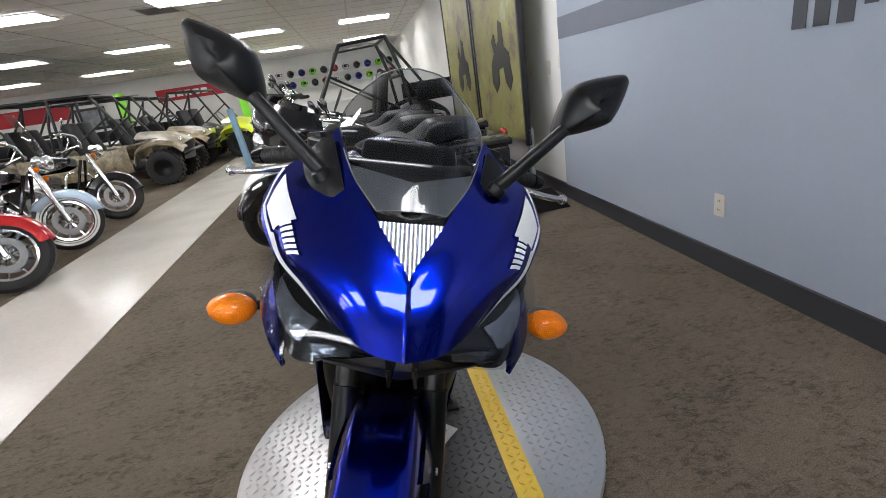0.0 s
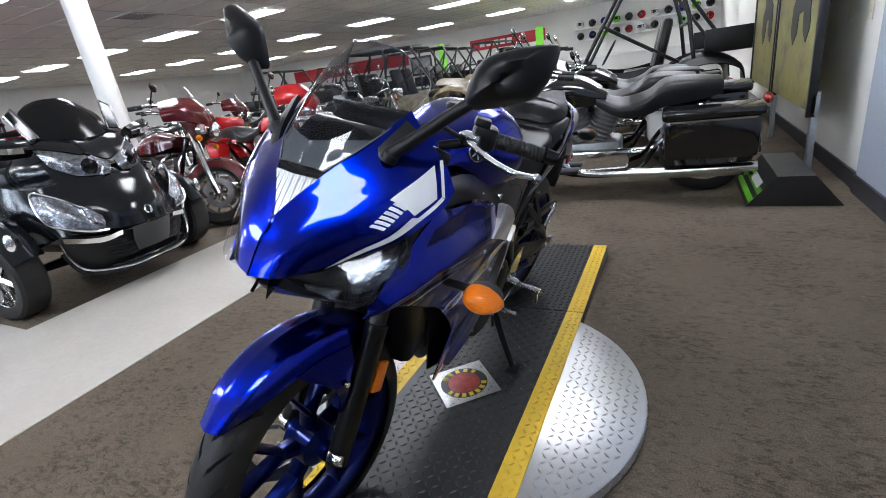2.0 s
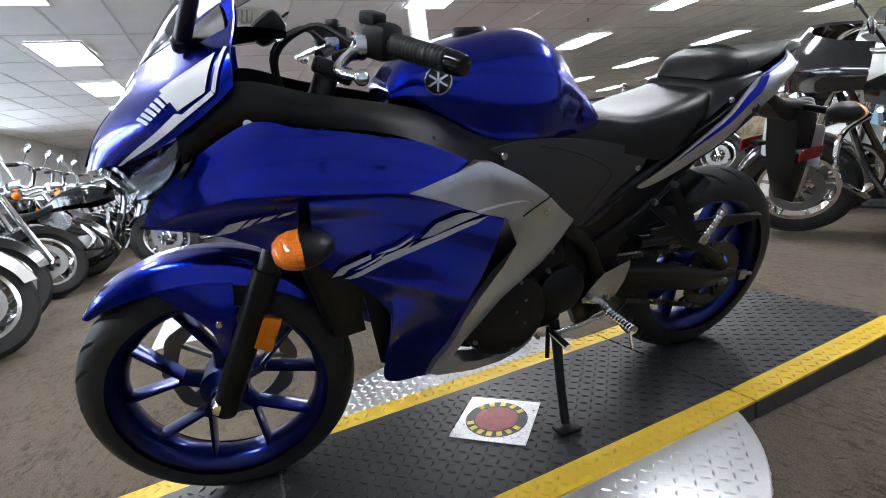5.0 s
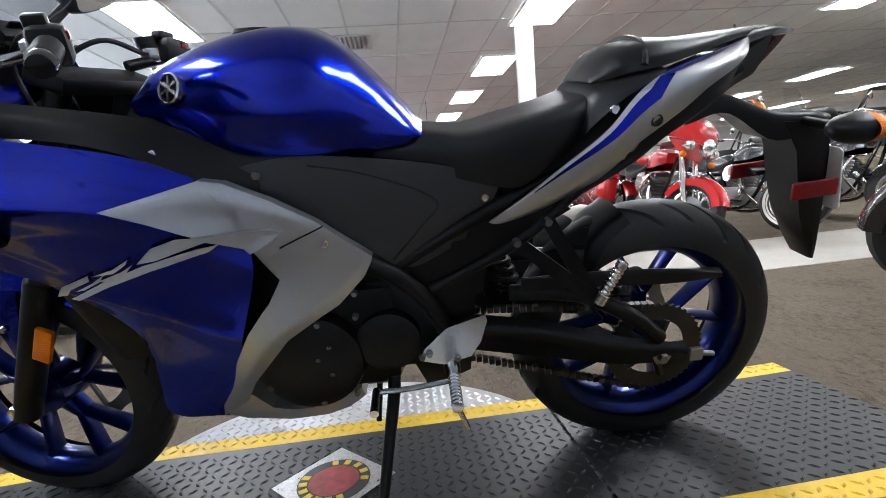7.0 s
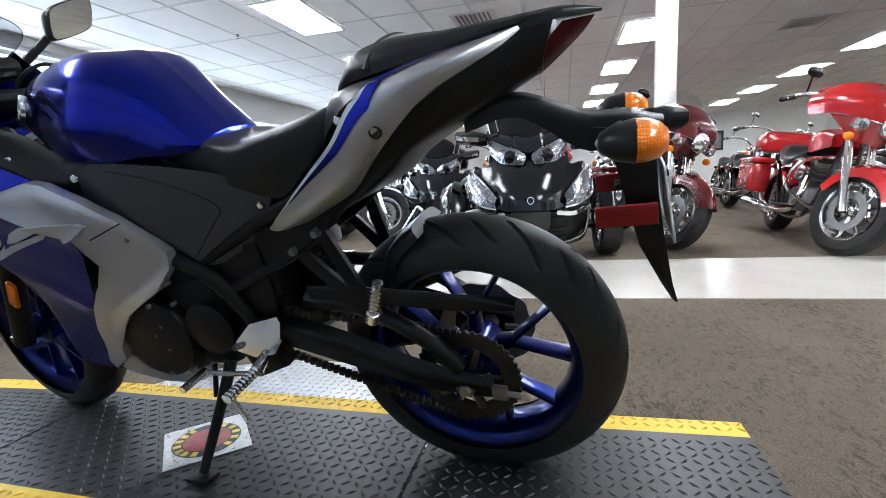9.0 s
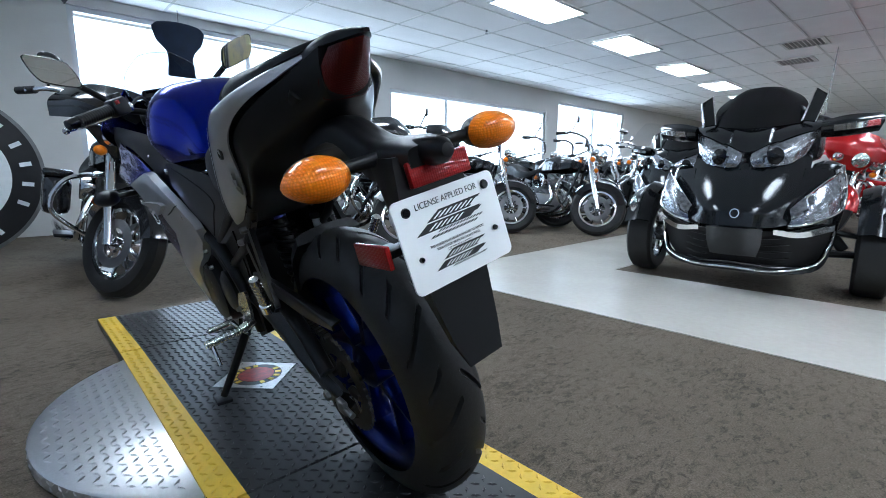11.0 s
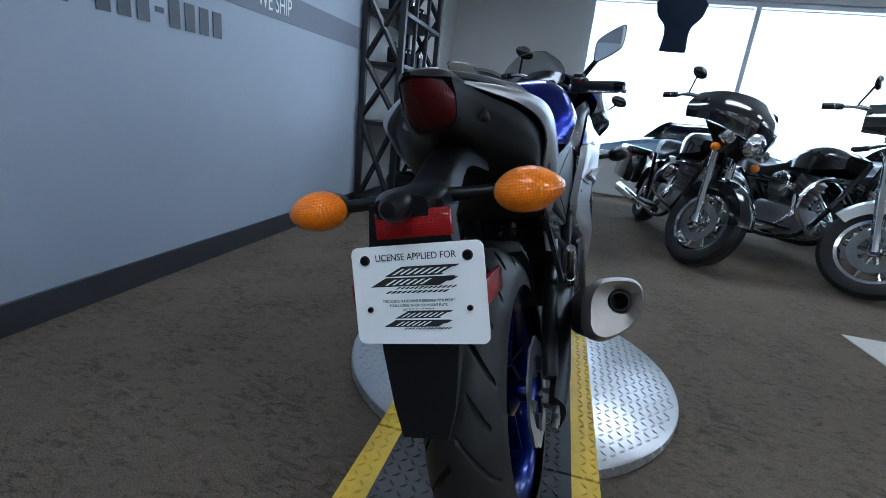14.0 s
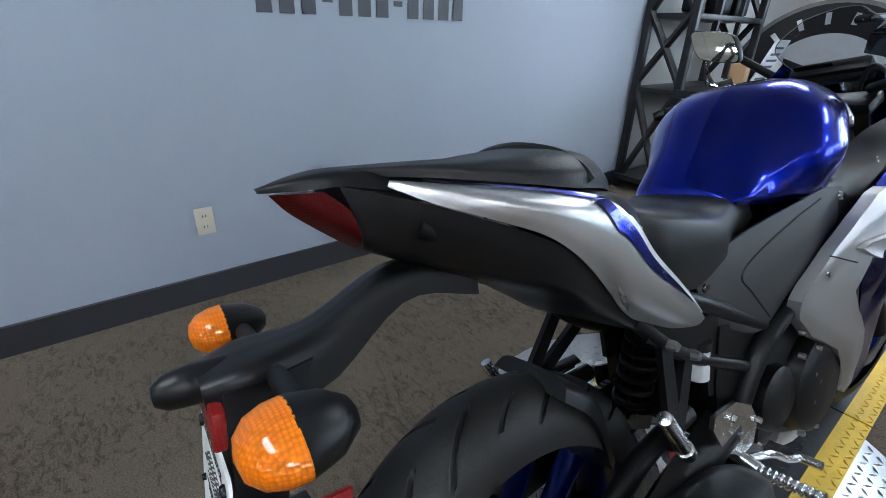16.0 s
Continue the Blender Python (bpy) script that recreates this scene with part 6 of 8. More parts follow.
    for by, bz in ((0.452, 0.622), (0.392, 0.585)):
        bm = bmesh.new()
        lathe(bm, [(0, 0.012), (0.007, 0.012), (0.009, 0.004), (0.009, -0.004)], 8, Matrix.Translation((s * 0.116, by, bz)) @ (Matrix() if s > 0 else Matrix.Rotation(math.pi, 4, 'Z')))
        part("bolt", bm, STEEL, pas)
bm = bmesh.new()
tube(bm, [(0.11, 0.125, 0.300), (0.135, 0.12, 0.26), (0.195, 0.10, 0.165), (0.250, 0.084, 0.085)], (0.015, 0.011), 12, 12)
box(bm, (0.256, 0.084, 0.076), (0.045, 0.06, 0.010), Matrix.Rotation(radians(-14), 3, 'Y'), 0.003)
tube(bm, [(0.13, 0.095, 0.30), (0.15, 0.085, 0.22)], 0.006, 8)
part("side_stand", bm, BLACK_METAL, bike, "black side stand, folded out")
bm = bmesh.new()
tube(bm, [(0.15, 0.25, 0.305), (0.155, 0.16, 0.298), (0.16, 0.09, 0.300)], 0.006, 8, 8)
tube(bm, [(0.155, 0.09, 0.30), (0.225, 0.09, 0.30)], 0.009, 10)
part("shift_lever", bm, ALLOY, bike, "gear shift lever and rod")
bm = bmesh.new()
tube(bm, [(-0.145, 0.26, 0.345), (-0.158, 0.20, 0.330), (-0.162, 0.14, 0.290), (-0.165, 0.085, 0.266)], 0.007, 8, 12)
tube(bm, [(-0.160, 0.085, 0.266), (-0.200, 0.085, 0.266)], 0.009, 10)
part("brake_pedal", bm, ALLOY, bike, "alloy brake pedal")
for s in (-1, 1):
    for bx, by, bz in ((0.156, -0.056, 0.763), (0.172, 0.041, 0.637), (0.106, 0.336, 0.677), (0.140, 0.561, 0.821), (0.195, -0.513, 0.874), (0.165, -0.209, 0.811)):
        bm = bmesh.new()
        lathe(bm, [(0, 0.003), (0.007, 0.003), (0.009, 0.0), (0.009, -0.006)], 14, Matrix.Translation((s * bx, by, bz)) @ (Matrix() if s > 0 else Matrix.Rotation(math.pi, 4, 'Z')))
        part("screw", bm, CHROME, bike)

# exhaust on the machine's right
CAP_METAL = mat("champagne_alloy", (0.34, 0.31, 0.28), 0.42, 0.75, vary=0.06, scale=20, bump=0.08, bump_scale=300)
exh = thing_part("exhaust")
bm = bmesh.new()
tube(bm, [(-0.06, -0.22, 0.44), (-0.07, -0.28, 0.34), (-0.06, -0.22, 0.255), (-0.06, 0.05, 0.235), (-0.10, 0.20, 0.255), (-0.175, 0.33, 0.335)], 0.026, 14, 24)
tube(bm, [(0.05, -0.22, 0.44), (0.05, -0.28, 0.34), (0.03, -0.20, 0.255), (-0.05, 0.05, 0.235)], 0.020, 14, 18)
part("header_pipe", bm, STEEL, exh, "steel header pipes")
bm = bmesh.new()
axis_e = (Vector((-0.258, 0.660, 0.470)) - Vector((-0.180, 0.32, 0.335)))
ex = axis_e.normalized()
es = Vector((0, 0, 1)).cross(ex).normalized()
eu = ex.cross(es)


CAN = [p for p in catmull([Vector((a * 0.80, b * 0.92, 0)) for a, b in ((-0.072, -0.034), (-0.062, 0.022), (-0.036, 0.055), (0.002, 0.062), (0.056, 0.053), (0.070, 0.027), (0.058, -0.012), (0.022, -0.046), (-0.033, -0.064), (-0.064, -0.054), (-0.072, -0.034))], 37)][:-1]


def exh_ring(bm, t, f, round_=0.0):
    """A rounded three-sided ring of the silencer; the outlet is a circle."""
    c = Vector((-0.180, 0.32, 0.335)) + axis_e * t + es * -0.012
    out = []
    for p in CAN:
        q = p.lerp(p.normalized() * 0.050, round_) * f + Vector((0.012, 0.012, 0)) * round_
        out.append(bm.verts.new(c + es * q.x + eu * q.y))
    return out


def rings_to(bm, rings, cap=True):
    for a, b in zip(rings, rings[1:]):
        for k in range(len(a)):
            bm.faces.new((a[k], a[(k + 1) % len(a)], b[(k + 1) % len(a)], b[k]))
    if cap:
        bm.faces.new(rings[0])


rings_to(bm, [exh_ring(bm, t, f) for t, f in ((0, 0.45), (0.1, 0.75), (0.3, 0.97), (0.6, 1.02), (0.9, 1.0))])
part("silencer", bm, BLACK_METAL, exh, "black silencer body")
bm = bmesh.new()
rings_to(bm, [exh_ring(bm, t, f) for t, f in ((0.88, 1.06), (0.98, 1.07), (1.05, 0.98), (1.07, 0.90))] + [exh_ring(bm, t, f, 1.0) for t, f in ((1.035, 0.50), (1.0, 0.44), (0.95, 0.42))], False)
part("end_cap", bm, CAP_METAL, exh, "satin alloy end cap")
bm = bmesh.new()
rings_to(bm, [exh_ring(bm, t, f, 1.0) for t, f in ((1.0, 0.43), (1.02, 0.40), (1.02, 0.32), (0.9, 0.30), (0.7, 0.30))], False)
bm.faces.new(exh_ring(bm, 0.75, 0.31, 1.0))
part("outlet", bm, BLACK_METAL, exh, "black outlet pipe")
whole("hugger", [
    [(0, 0.52, 0.44), (0, 0.56, 0.56), (0, 0.62, 0.615)],
    [(0.06, 0.52, 0.44), (0.065, 0.56, 0.555), (0.06, 0.62, 0.608)],
    [(0.075, 0.54, 0.43), (0.080, 0.58, 0.535), (0.075, 0.635, 0.590)]], BLACK_SATIN, bike, "black inner rear mudguard", 10, 8)


# ---- the other vehicles ----
PAINT_BLACK = mat("gloss_black_paint", (0.006, 0.006, 0.007), 0.15, coat=0.8)
PAINT_RED = mat("deep_red_paint", (0.44, 0.008, 0.010), 0.25, 0.2, coat=0.9)
PAINT_WINE = mat("dark_wine_paint", (0.09, 0.006, 0.009), 0.22, 0.2, coat=0.9)
PAINT_WHITE = mat("pearl_white_paint", (0.68, 0.68, 0.66), 0.25, coat=0.6)
PAINT_GREY = mat("charcoal_metallic_paint", (0.007, 0.008, 0.010), 0.14, 0.0, vary=0.1, scale=5, spec=0.5)
LAMP_DARK = mat("faceted_lamp", (0.26, 0.27, 0.30), 0.2, 0.8, vary=0.6, scale=40, bump=0.6, bump_scale=60, coat=0.8)
PAINT_NAVY = mat("pale_blue_paint", (0.34, 0.44, 0.54), 0.25, 0.2, coat=0.8)
WHITEWALL = mat("white_sidewall", (0.62, 0.61, 0.58), 0.6)
SHIELD = glass("clear_touring_screen", (0.86, 0.88, 0.90))
LAMP_CLEAR = mat("lamp_glass_over_reflector", (0.78, 0.79, 0.80), 0.08, 0.9)
BLUE_COVER = mat("dark_blue_cloth", (0.012, 0.022, 0.05), 0.85, vary=0.2, scale=8, bump=0.4, bump_scale=60)


def cruiser(label, paint, fender=None, fairing="", bags=True, shield=False, whitewall=False, topcase=False, group="parked motorcycles"):
    """A heavy road motorcycle that faces -y, standing on its wheels; its parts depend on the equipment."""
    t = thing("cruiser_motorcycle", label, "motorcycle", group)
    fender = fender or paint

    def sub(name):
        ob = new(name)
        ob.parent = t
        return ob

    head = Vector((0, -0.62, 0.90))
    turned = Matrix.Translation(head) @ Matrix.Rotation(radians(28), 4, Vector((0, 0.21, 0.60)).normalized()) @ Matrix.Translation(-head)
    steered = {"fork_leg", "handlebar", "grip", "mirror", "fairing", "fairing_lower", "windshield", "headlight", "spot_light", "indicator"}

    def add(name, make, material, parent=None, lab=""):
        bm = bmesh.new()
        make(bm)
        if name in steered or (parent and parent.name.startswith("front_wheel")):
            bm.transform(turned)
        return part(name, bm, material, parent or t, lab)

    for name, y, r, half in (("front_wheel", -0.82, 0.315, 0.06), ("rear_wheel", 0.80, 0.315, 0.075)):
        w = sub(name)
        T = Matrix.Translation((0, y, r))
        rim = r - 0.10
        add("tyre", lambda bm: lathe(bm, [(rim, half * 0.8), (rim + 0.03, half), (r - 0.03, half * 0.95), (r, half * 0.45), (r, -half * 0.45), (r - 0.03, -half * 0.95), (rim + 0.03, -half), (rim, -half * 0.8)], 40, T), RUBBER, w)
        if whitewall:
            for s in (-1, 1):
                add("sidewall", lambda bm: lathe(bm, [(rim + 0.012, s * (half * 0.9 + 0.003)), (rim + 0.058, s * (half + 0.003))], 40, T), WHITEWALL, w, "white sidewall band")
        add("rim", lambda bm: lathe(bm, [(rim + 0.004, half * 0.8), (rim - 0.02, half * 0.72), (rim - 0.02, -half * 0.72), (rim + 0.004, -half * 0.8)], 40, T), CHROME, w)

        for k in range(9):
            a = 2 * math.pi * k / 9
            add("spoke", lambda bm: tube(bm, [(0, y + 0.03 * math.cos(a), r + 0.03 * math.sin(a)), (0, y + (rim - 0.01) * math.cos(a), r + (rim - 0.01) * math.sin(a))], (0.016, 0.009), 6), CHROME, w)
        add("hub", lambda bm: lathe(bm, [(0, 0.07), (0.035, 0.07), (0.04, 0), (0.035, -0.07), (0, -0.07)], 20, T), CHROME, w)
        for s in (-1, 1):
            add("brake_disc", lambda bm: lathe(bm, [(0.09, s * 0.066), (0.145, s * 0.066), (0.145, s * 0.061), (0.09, s * 0.061)], 32, T, closed=True), STEEL, w)

        def guard(bm):
            a0, a1 = ((-75, 62) if y < 0 else (-62, 95))
            rows = []
            for k in range(15):
                a = radians(a0 + (a1 - a0) * k / 14)
                rows.append([(x, y + (r + d) * math.sin(a) * 1.0, r + (r + d) * math.cos(a)) for x, d in ((-half - 0.025, -0.07), (-half - 0.02, 0.0), (-half * 0.5, 0.035), (half * 0.5, 0.035), (half + 0.02, 0.0), (half + 0.025, -0.07))])
            vs = [[bm.verts.new(p) for p in row] for row in rows]
            for a, b in zip(vs, vs[1:]):
                for k in range(5):
                    bm.faces.new((a[k], a[k + 1], b[k + 1], b[k]))
        add("fender", guard, fender, w, "rounded fender")

    for s in (-1, 1):
        add("fork_leg", lambda bm: tube(bm, [(s * 0.10, -0.83, 0.30), (s * 0.10, -0.72, 0.60), (s * 0.10, -0.62, 0.90)], (0.030, 0.026), 12), CHROME, None, "chrome fork leg")
    add("handlebar", lambda bm: tube(bm, [(-0.42, -0.30, 1.06), (-0.36, -0.42, 1.10), (-0.20, -0.55, 1.10), (0, -0.58, 1.02), (0.20, -0.55, 1.10), (0.36, -0.42, 1.10), (0.42, -0.30, 1.06)], 0.015, 10, 30), CHROME, None, "chrome handlebar")
    for s in (-1, 1):
        add("grip", lambda bm: tube(bm, [(s * 0.40, -0.345, 1.075), (s * 0.43, -0.24, 1.05)], 0.021, 10), RUBBER)
        add("mirror", lambda bm: (ell(bm, (s * 0.42, -0.46, 1.24), (0.07, 0.015, 0.04), 14, 8), tube(bm, [(s * 0.37, -0.40, 1.10), (s * 0.42, -0.45, 1.22)], 0.007, 6)), CHROME if not fairing else PAINT_BLACK)
    if fairing:
        add("fairing", lambda bm: loft(bm, [[(-0.378, -0.50, 0.94), (-0.310, -0.66, 0.96), (-0.138, -0.80, 0.95), (0.000, -0.83, 0.94), (0.138, -0.80, 0.95), (0.310, -0.66, 0.96), (0.378, -0.50, 0.94)],
                                            [(-0.396, -0.48, 1.03), (-0.327, -0.66, 1.07), (-0.155, -0.78, 1.10), (0.000, -0.80, 1.11), (0.155, -0.78, 1.10), (0.327, -0.66, 1.07), (0.396, -0.48, 1.03)],
                                            [(-0.310, -0.44, 1.14), (-0.258, -0.58, 1.19), (-0.138, -0.66, 1.22), (0.000, -0.68, 1.23), (0.138, -0.66, 1.22), (0.258, -0.58, 1.19), (0.310, -0.44, 1.14)]], 26, 10, 0.02), paint, None, "bat-wing front fairing")
        add("fairing_lower", lambda bm: loft(bm, [[(-0.292, -0.60, 0.96), (-0.155, -0.76, 0.95), (0.155, -0.76, 0.95), (0.292, -0.60, 0.96)],
                                                  [(-0.138, -0.66, 0.83), (-0.086, -0.70, 0.81), (0.086, -0.70, 0.81), (0.138, -0.66, 0.83)]], 14, 6, 0.015), paint)
        if fairing != "dark":
            add("windshield", lambda bm: loft(bm, [[(-0.32, -0.56, 1.18), (0, -0.69, 1.22), (0.32, -0.56, 1.18)], [(-0.26, -0.48, 1.32), (0, -0.58, 1.36), (0.26, -0.48, 1.32)]], 14, 6), SMOKED if fairing == "dark" else SHIELD).visible_shadow = False
    hz = 0.93 if fairing else 0.96
    hy = -0.80 if fairing else -0.74
    add("headlight", lambda bm: lathe(bm, [(0, 0.05), (0.05, 0.045), (0.08, 0.02), (0.085, -0.005), (0.05, -0.08)], 28, Matrix.Translation((0, hy - 0.02, hz)) @ Matrix.Rotation(radians(-90), 4, 'Z')), LAMP_CLEAR, None, "round clear headlight")
    for s in (-1, 1):
        add("spot_light", lambda bm: lathe(bm, [(0, 0.035), (0.04, 0.03), (0.052, 0.0), (0.03, -0.05)], 20, Matrix.Translation((s * 0.19, hy + 0.04, hz - 0.02)) @ Matrix.Rotation(radians(-90), 4, 'Z')), LAMP_CLEAR, None, "round spot light")
        add("indicator", lambda bm: ell(bm, (s * 0.22, hy + 0.06, hz - 0.11), (0.035, 0.03, 0.03), 12, 8), AMBER, None, "amber indicator")
    if shield:
        add("windshield", lambda bm: loft(bm, [[(-0.22, -0.70, 1.00), (0, -0.78, 1.00), (0.22, -0.70, 1.00)], [(-0.27, -0.62, 1.22), (0, -0.70, 1.24), (0.27, -0.62, 1.22)], [(-0.18, -0.52, 1.44), (0, -0.58, 1.48), (0.18, -0.52, 1.44)]], 14, 10), SHIELD, None, "clear touring windshield").visible_shadow = False

    def half_rails(rails):
        def make(bm):
            s = Surf(rails)
            grid = []
            for i in range(16):
                row = [s.p(i / 15, j / 9) for j in range(10)]
                grid.append([bm.verts.new((-p.x, p.y, p.z)) for p in row[:0:-1]] + [bm.verts.new(p) for p in row])
            for a, b in zip(grid, grid[1:]):
                for k in range(len(a) - 1):
                    bm.faces.new((a[k], a[k + 1], b[k + 1], b[k]))
            bm.faces.new(grid[0])
            bm.faces.new(grid[-1])
        return make

    add("fuel_tank", half_rails([[(0, -0.42, 0.90), (0, -0.25, 0.96), (0, -0.05, 0.93), (0, 0.12, 0.82)], [(0.10, -0.42, 0.89), (0.15, -0.25, 0.92), (0.13, -0.05, 0.89), (0.07, 0.12, 0.80)], [(0.10, -0.42, 0.80), (0.16, -0.25, 0.76), (0.14, -0.05, 0.76), (0.07, 0.12, 0.75)]]), paint, None, "teardrop fuel tank")
    add("seat", half_rails([[(0, 0.05, 0.82), (0, 0.22, 0.74), (0, 0.40, 0.78), (0, 0.52, 0.86), (0, 0.72, 0.86), (0, 0.88, 0.84)], [(0.10, 0.05, 0.80), (0.16, 0.22, 0.73), (0.17, 0.40, 0.76), (0.13, 0.52, 0.84), (0.12, 0.72, 0.84), (0.08, 0.88, 0.82)], [(0.10, 0.05, 0.74), (0.17, 0.22, 0.66), (0.17, 0.40, 0.66), (0.13, 0.52, 0.70), (0.12, 0.72, 0.72), (0.08, 0.88, 0.74)]]), VINYL, None, "black stepped seat")

    def barrel(bm, lean):
        R3 = Matrix.Rotation(radians(lean), 3, 'X')
        rows = []
        for k in range(33):
            f = 1.0 if k % 4 in (1, 2) else 0.80
            if k > 26:
                f = 0.86
            zz = 0.06 + 0.0085 * k
            rows.append([bm.verts.new(Vector((0, 0, 0.40)) + R3 @ Vector((0.098 * f * u, 0.088 * f * v, zz))) for u, v in ((-1, -0.7), (-0.7, -1), (0.7, -1), (1, -0.7), (1, 0.7), (0.7, 1), (-0.7, 1), (-1, 0.7))])
        for a, b in zip(rows, rows[1:]):
            for k in range(8):
                bm.faces.new((a[k], a[(k + 1) % 8], b[(k + 1) % 8], b[k]))
        bm.faces.new(rows[-1])
    add("crankcase", lambda bm: box(bm, (0, 0.0, 0.36), (0.24, 0.44, 0.22), None, 0.04), STEEL, None, "dull steel crankcase")
    for lean in (-24, 24):
        add("cylinder", lambda bm: barrel(bm, lean), STEEL, None, "finned cylinder")
    add("air_cleaner", lambda bm: lathe(bm, [(0, 0.05), (0.09, 0.05), (0.10, 0.03), (0.10, -0.03)], 28, Matrix.Translation((-0.14, -0.02, 0.62)) @ Matrix.Rotation(math.pi, 4, 'Z')), CHROME)
    add("primary_cover", lambda bm: box(bm, (0.17, 0.05, 0.34), (0.07, 0.46, 0.17), None, 0.03), CHROME)
    for s in (-1, 1):
        add("exhaust_pipe", lambda bm: (tube(bm, [(s * 0.12, -0.16, 0.55), (s * 0.18, -0.26, 0.40), (s * 0.20, -0.10, 0.26), (s * 0.24, 0.30, 0.24)], 0.024, 10, 16), tube(bm, [(s * 0.24, 0.28, 0.24), (s * 0.26, 1.10, 0.26)], (0.045, 0.05), 14)), CHROME)
        add("floorboard", lambda bm: box(bm, (s * 0.27, -0.22, 0.30), (0.10, 0.28, 0.025), None, 0.008), BLACK_SATIN)
        add("engine_guard", lambda bm: tube(bm, [(s * 0.06, -0.42, 0.72), (s * 0.28, -0.45, 0.66), (s * 0.34, -0.44, 0.46), (s * 0.10, -0.42, 0.28)], 0.014, 8, 16), CHROME)
        if bags:
            bag = add("saddlebag", lambda bm: box(bm, (s * 0.30, 0.80, 0.52), (0.18, 0.58, 0.30), None, 0.05), paint, None, "hard saddlebag")
            add("lid", lambda bm: box(bm, (s * 0.30, 0.80, 0.69), (0.19, 0.60, 0.06), None, 0.02), paint, bag)
            add("bag_trim", lambda bm: box(bm, (s * 0.395, 0.80, 0.655), (0.006, 0.50, 0.012)), CHROME)
        else:
            add("shock", lambda bm: tube(bm, [(s * 0.14, 0.78, 0.36), (s * 0.14, 0.60, 0.70)], 0.028, 10), CHROME)
    if topcase:
        add("top_case", lambda bm: (box(bm, (0, 1.00, 0.90), (0.54, 0.42, 0.22), None, 0.07)), paint, None, "hard top case with a backrest")
    add("tail_light", lambda bm: ell(bm, (0, 1.16, 0.66), (0.07, 0.03, 0.035), 12, 8), RED_LENS)
    for s in (-1, 1):
        add("frame_tube", lambda bm: tube(bm, [(s * 0.05, -0.55, 0.86), (s * 0.10, -0.40, 0.40), (s * 0.13, -0.20, 0.22), (s * 0.14, 0.30, 0.22), (s * 0.13, 0.50, 0.45), (s * 0.10, 0.80, 0.70)], 0.018, 8, 20), PAINT_BLACK)
    return t


def park(ob, x, y, heading, lean=9):
    """Puts a bike's front wheel at x, y and turns it to a heading in degrees (0: towards -y, 90: towards +x), leaning on its stand."""
    m = pose(x, y, 0, 0, 0, heading) @ pose(0, 0.82, 0.004, 0, lean, 0)
    return m


KINDS = {
    "black": cruiser("gloss black cruiser motorcycle with chrome wheels and a bare handlebar", PAINT_BLACK, bags=False),
    "bagger": cruiser("gloss black touring motorcycle with hard saddlebags and a fairing", PAINT_BLACK, fairing="dark"),
    "white": cruiser("black touring motorcycle with white fenders and a dark fairing", PAINT_BLACK, PAINT_WHITE, bags=True, fairing="dark"),
    "red": cruiser("bright red touring motorcycle with a fairing, saddlebags and top case", PAINT_RED, fairing="dark", topcase=True),
    "wine": cruiser("wine red touring motorcycle with a wide fairing and clear screen", PAINT_WINE, fairing="clear"),
    "pale": cruiser("black cruiser motorcycle with pale blue fenders and whitewall tyres", PAINT_BLACK, PAINT_NAVY, shield=True, whitewall=True),
    "pearl": cruiser("pearl white touring motorcycle with a wide fairing and saddlebags", PAINT_WHITE, fairing="clear"),
    "plain": cruiser("black cruiser motorcycle with a clear windshield and chrome trim", PAINT_BLACK, bags=False, shield=True),
}
FIRST = {
    "black": (-4.91, -2.16, 194), "bagger": (0.13, -1.80, 178), "white": (-2.12, -1.95, 200), "red": (-3.08, 2.86, 84),
    "wine": (-3.42, 1.76, 98), "pearl": (-0.95, 3.52, 272), "pale": (-3.28, 4.12, 88), "plain": (-3.95, -2.17, 194)}
for kind_name, (x, y, h) in FIRST.items():
    KINDS[kind_name].matrix_world = park(None, x, y, h)
for kind_name, x, y, h in (
        ("bagger", -1.11, -2.11, 184), ("bagger", -2.90, -2.13, 195), ("black", -5.75, -2.25, 194), ("plain", -6.5, -2.35, 194), ("black", -7.25, -2.4, 194),
        ("plain", -4.52, -1.33, 176), ("black", -8.0, -2.4, 194), ("black", -8.9, -2.4, 194), ("plain", -9.8, -2.5, 194), ("black", -10.8, -2.5, 194),
        ("plain", -6.2, -1.75, 100), ("black", -7.6, -1.6, 95),
        ("black", -3.45, 5.55, 92), ("red", -6.3, 0.55, 95), ("plain", -6.4, 2.3, 95), ("black", -6.3, 3.6, 92), ("wine", -6.5, 5.0, 95), ("black", -6.6, 6.4, 92),
        ("plain", -6.1, -0.25, 92), ("red", -8.8, 0.2, 92), ("black", -8.9, 1.5, 92), ("red", -9.0, 2.8, 92), ("black", -9.0, 4.2, 92), ("plain", -9.2, 5.5, 92),
        ("plain", -11.4, 0.3, 92), ("black", -11.5, 1.9, 92), ("black", -11.6, 3.6, 92),
        ("bagger", -0.80, 2.70, 272), ("bagger", -0.90, 4.34, 272), ("black", -1.0, 5.15, 272)):
    copy_thing(KINDS[kind_name], park(None, x, y, h))


